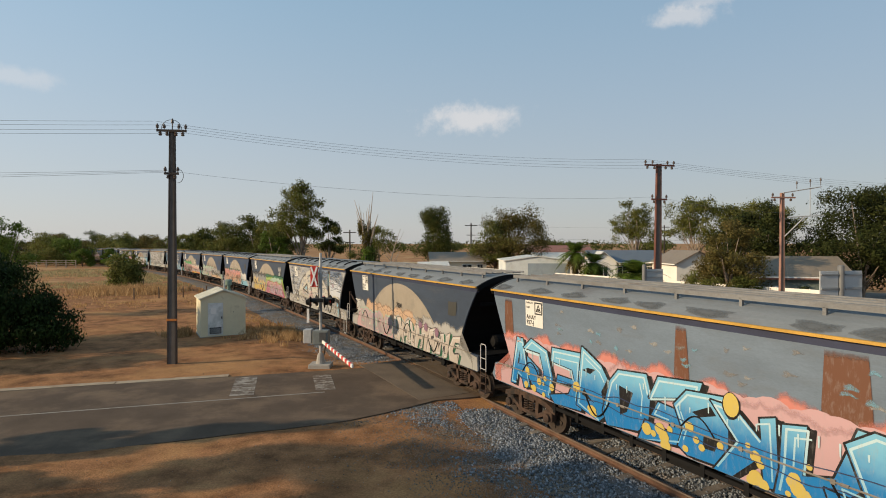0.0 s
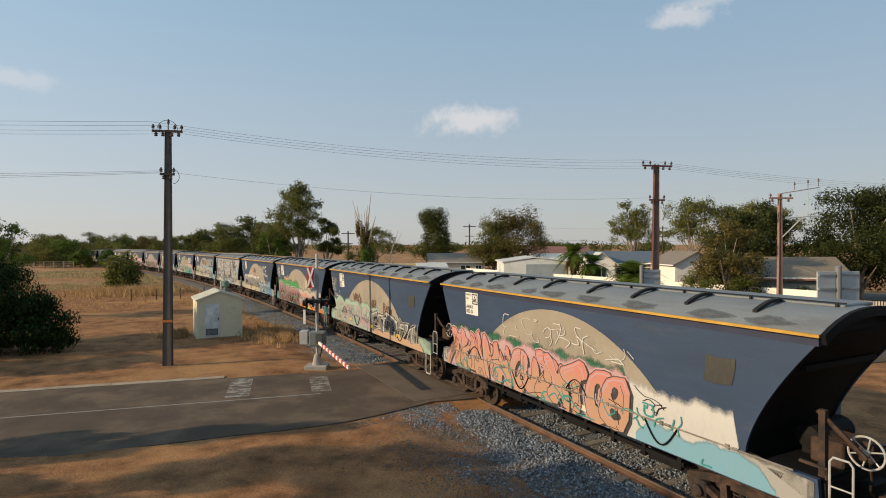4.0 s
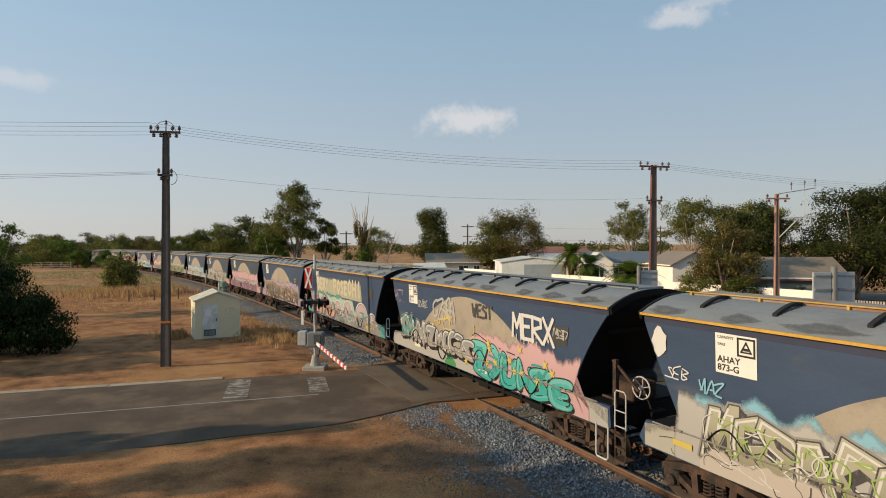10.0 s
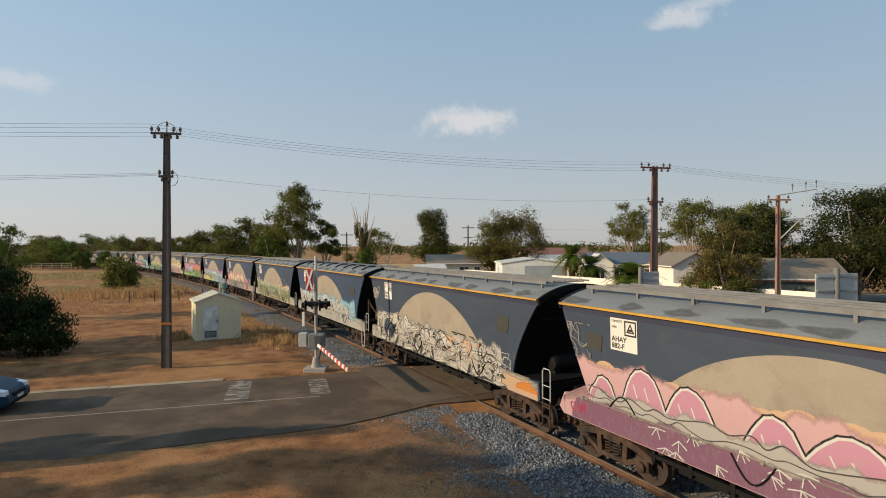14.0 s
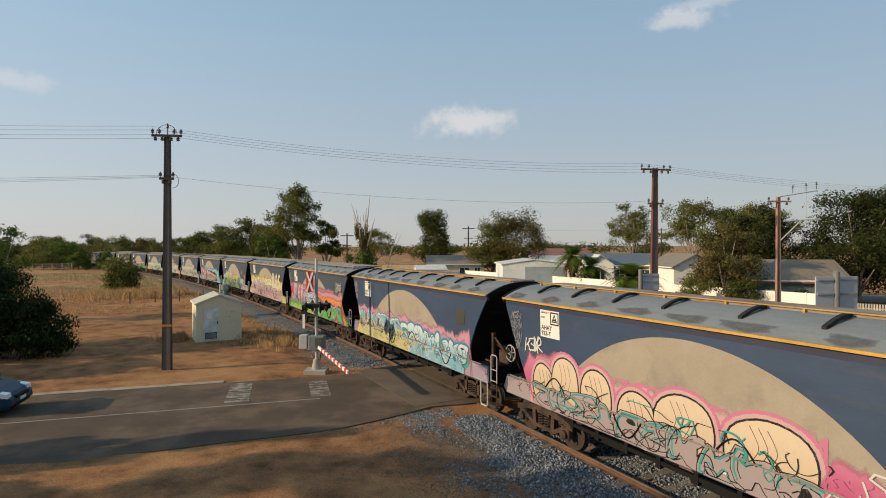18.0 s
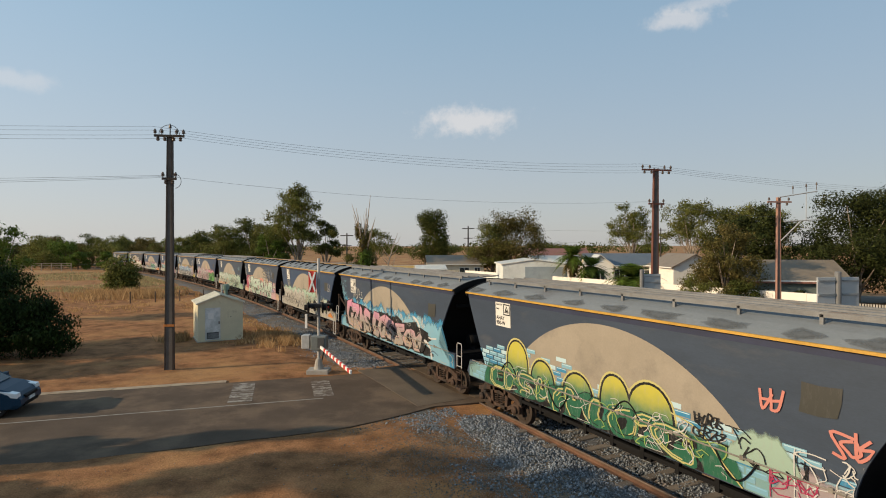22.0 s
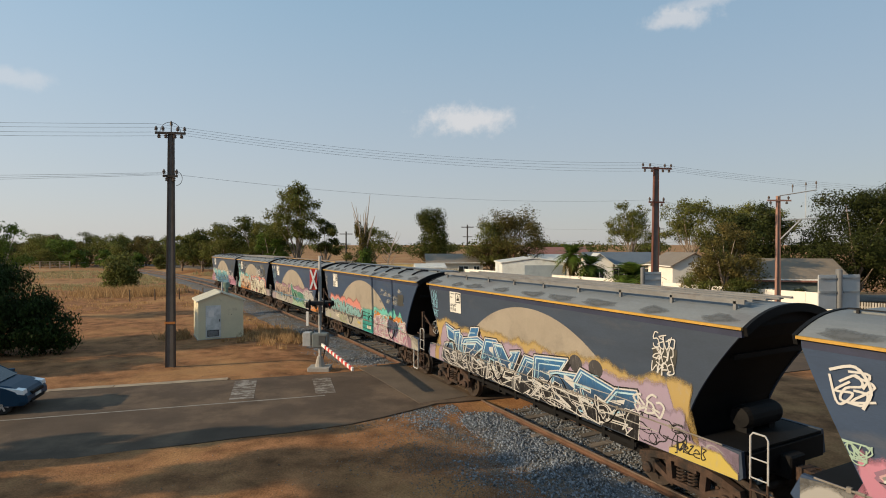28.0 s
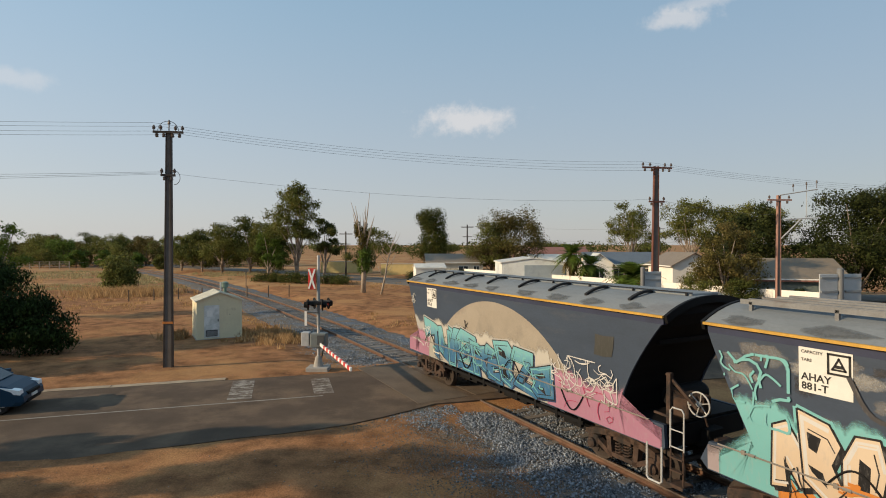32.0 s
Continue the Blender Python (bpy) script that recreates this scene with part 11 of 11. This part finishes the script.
def make_grass():
    rnd = random.Random(33)
    straw = mat("straw", (0.37, 0.225, 0.10), rough=0.8, spread=0.2, scale=2, fine=20, bump=0, coords="World", island=0.4)
    sage = mat("sage_grass", (0.26, 0.22, 0.11), rough=0.8, spread=0.2, scale=2, fine=20, bump=0, coords="World", island=0.4)

    def tufts(spots, m, label):
        g = Geo()
        for x, y, h, r in spots:
            z = ground_z(x, y)
            for _ in range(13):
                a, b = rnd.uniform(0, 6.28), rnd.uniform(0, 6.28)
                d = r * rnd.random()
                px, py = x + d * math.cos(a), y + d * math.sin(a)
                hh = h * rnd.uniform(0.5, 1.1)
                w = 0.012 + 0.0005 * y
                lx, ly = 0.45 * hh * math.cos(b), 0.45 * hh * math.sin(b)
                g.add([(px - w, py, z - 0.02), (px + w, py, z - 0.02), (px + lx, py + ly, z + hh)], [(0, 1, 2)])
        solid("dry_grass", g, m, label, "grass", "stuff")
    spots = []
    for _ in range(300):
        x, y = rnd.gauss(-9.3, 1.2), rnd.gauss(32.4, 1.5)
        if abs(off_line(x, y)[0]) > 2.7:
            spots.append((x, y, rnd.uniform(0.2, 0.55), 0.3))
    for _ in range(60):
        spots.append((rnd.gauss(-15.2, 0.35), rnd.gauss(30.8, 0.5), rnd.uniform(0.3, 0.6), 0.2))
    for _ in range(420):
        spots.append((rnd.gauss(-33.5, 2.2), rnd.gauss(57.0, 1.2), rnd.uniform(0.5, 1.2), 0.5))
    tufts(spots, straw, "tall dry straw-coloured grass")
    spots = []
    for _ in range(1500):
        y = 36 + 75 * rnd.random() ** 1.3
        x = rnd.uniform(-0.85, 0.1) * y
        d = off_line(x, y)[0]
        if abs(d) < 3.4 or noise.noise(Vector((x * 0.09, y * 0.09, 4))) < 0.04:
            continue
        spots.append((x, y, rnd.uniform(0.10, 0.28), 0.7))
    tufts(spots, straw, "sparse dry grass over the paddock")
    spots = []
    for _ in range(1500):
        x, y = rnd.uniform(-75, -32), rnd.uniform(62, 108)
        if abs(off_line(x, y)[0]) > 4 and noise.noise(Vector((x * 0.07, y * 0.07, 14))) > -0.1:
            spots.append((x, y, rnd.uniform(0.2, 0.5), 0.8))
    tufts(spots, sage, "grey-green weeds across the paddock")


# ---- the waiting car
def make_car():
    blue = mat("car_blue", (0.012, 0.040, 0.075), rough=0.36, metal=0.0, spread=0.04, scale=2, fine=30, bump=0, spec=0.14)
    tyre = mat("tyre", (0.018, 0.018, 0.018), rough=0.85, spread=0.15, scale=6, fine=50)
    alloy = mat("alloy", (0.55, 0.55, 0.55), rough=0.35, metal=0.7, spread=0.05, scale=4, fine=30, bump=0)
    lamp = mat("headlamp_glass", (0.80, 0.82, 0.83), rough=0.12, spread=0.05, scale=4, fine=30, bump=0, spec=0.7)
    car = thing("hatchback_car", car_pose(0.0), "small dark blue hatchback car waiting at the level crossing", "car")
    # x forward, front bumper at 0
    side = [(-3.72, 0.32), (-3.78, 0.55), (-3.74, 0.92), (-3.60, 1.02), (-1.05, 0.98), (-0.50, 0.86), (-0.16, 0.70), (-0.02, 0.52), (0.0, 0.34), (-0.12, 0.22), (-3.6, 0.22)]
    g = Geo()
    rows = [(-0.84, 0.90), (-0.74, 1.0), (0.74, 1.0), (0.84, 0.90)]
    for y, k in rows:
        g.v += [(-1.9 + (x + 1.9) * (k if abs(y) > 0.8 else 1.0), y, 0.6 + (z - 0.6) * (k if abs(y) > 0.8 else 1.0)) for x, z in side]
    n = len(side)
    for i in range(3):
        g.f += [(i * n + k, i * n + (k + 1) % n, (i + 1) * n + (k + 1) % n, (i + 1) * n + k) for k in range(n)]
    g.f += [tuple(range(n - 1, -1, -1)), tuple(3 * n + k for k in range(n))]
    body = part("body", fixed(g), blue, car, "glossy dark blue body")
    body.data.materials.append(blue)
    g = Geo()
    cab = [(-3.66, 1.0), (-3.40, 1.38), (-2.9, 1.49), (-2.0, 1.50), (-1.55, 1.42), (-0.86, 0.97)]
    for y, f in ((-0.76, 0.0), (-0.62, 1.0), (0.62, 1.0), (0.76, 0.0)):
        for x, z in cab:
            t = (z - 0.97) / 0.53
            yy = math.copysign(0.76 - 0.14 * t, y) if abs(y) > 0.7 else y * (1 - 0.0 * t)
            g.v.append((x, yy if abs(y) > 0.7 else math.copysign(0.70 - 0.14 * t, y), z + (0.015 * t if abs(y) < 0.7 else 0)))
    m = len(cab)
    for i in range(3):
        g.f += [(i * m + k, i * m + (k + 1) % m, (i + 1) * m + (k + 1) % m, (i + 1) * m + k) for k in range(m)]
    g.f += [tuple(range(m - 1, -1, -1)), tuple(3 * m + k for k in range(m))]
    cabin = part("cabin_glass", fixed(g), GLASS_DARK, car, "dark tinted windows")
    cabin.data.materials.append(GLASS_DARK)
    part("roof_panel", Geo().box(-3.3, -0.60, 1.485, -1.75, 0.60, 1.53, bevel=0.02), blue, car)
    for sy in (-1, 1):
        part("pillar", Geo().tube([(-0.9, sy * 0.755, 0.98), (-1.58, sy * 0.645, 1.43)], 0.03, 6), blue, car)
        part("pillar", Geo().tube([(-2.35, sy * 0.765, 0.98), (-2.4, sy * 0.63, 1.49)], 0.035, 6), blue, car)
        part("wing_mirror", Geo().box(-1.18, min(sy * 0.78, sy * 0.98), 0.98, -1.02, max(sy * 0.78, sy * 0.98), 1.12, bevel=0.02), blue, car)
        g = Geo().prism([(-0.78, 0.86), (-0.14, 0.70), (-0.12, 0.56), (-0.45, 0.62)], "y", min(sy * 0.56, sy * 0.83), max(sy * 0.56, sy * 0.83))
        g.v = [(x + 0.04, y, z + 0.02) for x, y, z in g.v]
        part("headlight", g, lamp, car, "clear swept-back headlight")
        part("door_handle", Geo().box(-2.1, min(sy * 0.84, sy * 0.87), 0.82, -1.92, max(sy * 0.84, sy * 0.87), 0.86), blue, car)
        for x in (-0.68, -3.10):
            wc = Matrix.Translation((x, sy * 0.74, 0.295))
            t = part("wheel", Geo().lathe([(0.20, -0.09), (0.27, -0.095), (0.295, -0.07), (0.295, 0.07), (0.27, 0.095), (0.20, 0.09)], 26, None, "y"), tyre, car, "black tyre", at=wc)
            g = Geo().lathe([(0.21, -0.06), (0.215, 0.06)], 22, None, "y")
            for k in range(7):
                g.box(-0.028, sy * 0.075 - 0.02, 0.03, 0.028, sy * 0.075 + 0.02, 0.2, Matrix.Rotation(k * 2 * math.pi / 7, 4, "Y"))
            g.lathe([(0.055, sy * 0.07 - 0.03), (0.055, sy * 0.07 + 0.03)], 10, None, "y")
            part("rim", g, alloy, t, "silver seven-spoke rim")
            CAR_WHEELS.append((t, wc))
    part("grille", Geo().box(-0.10, -0.42, 0.50, 0.012, 0.42, 0.60, bevel=0.01), BLACK, car)
    part("lower_grille", Geo().box(-0.10, -0.5, 0.27, 0.008, 0.5, 0.38, bevel=0.01), BLACK, car)
    part("blank_plate", Geo().box(-0.02, -0.19, 0.40, 0.02, 0.19, 0.49), SIGN_WHITE, car)
    return car


CAR_WHEELS = []
CAR_RUN = [(0, -96.0), (4, -52.0), (7, -23.5), (9, -10.5), (10.5, -4.4), (11.5, -1.85), (12.5, -0.24), (13.2, 0.26), (13.6, 0.41), (14.2, 0.48), (16.5, 0.52), (19.0, 0.51), (20.5, 0.54), (22.0, 0.66), (24.0, 0.74), (28.0, 0.79), (32.0, 0.79)]


def car_along(t):
    ts, vs = [a for a, b in CAR_RUN], [b for a, b in CAR_RUN]
    return float(np.interp(t, ts, vs))


def car_pose(t):
    x, y = on_road(car_along(t) - 0.46, 1.45)
    return Matrix.Translation((x, y, 0.012)) @ Matrix.Rotation(ROAD_A, 4, "Z")


make_stone()
make_grass()
CAR = make_car()


# ---- what moves: the train on its line with its wheels, and the car that pulls up
def motions():
    ticks = [i * 0.5 for i in range(65)]
    for n, w in enumerate(WAGONS):
        walk(w, [(t, wagon_pose(n, t)) for t in ticks])
        # wheels turn while they roll past at close range
        near = [i / 30 for i in range(961) if -16.0 < train_s(i / 30) + PITCH * n - LEAD < 16.0]
        for ob in WHEELS[n]:
            at = ob.matrix_basis.copy()
            turn = lambda t: at @ Matrix.Rotation(-train_s(t) / 0.46, 4, "Y")
            if len(near) > 2:
                rows = [(t, turn(t)) for t in near]
                if near[0] > 0.01:
                    rows.insert(0, (0.0, turn(near[0])))
                if near[-1] < 31.99:
                    rows.append((32.0, turn(near[-1])))
                walk(ob, rows)
    walk(CAR, [(t, car_pose(t)) for t, a in CAR_RUN])
    for ob, at in CAR_WHEELS:
        ts = [0.0] + [11.5 + 0.1 * i for i in range(30)] + [14.6, 19.0, 20.0, 20.5, 21.0, 21.5, 22.0, 23.0, 24.0, 26.0, 28.0, 32.0]
        walk(ob, [(t, at @ Matrix.Rotation((car_along(max(t, 11.5)) - car_along(11.5)) / 0.295, 4, "Y")) for t in ts])


motions()
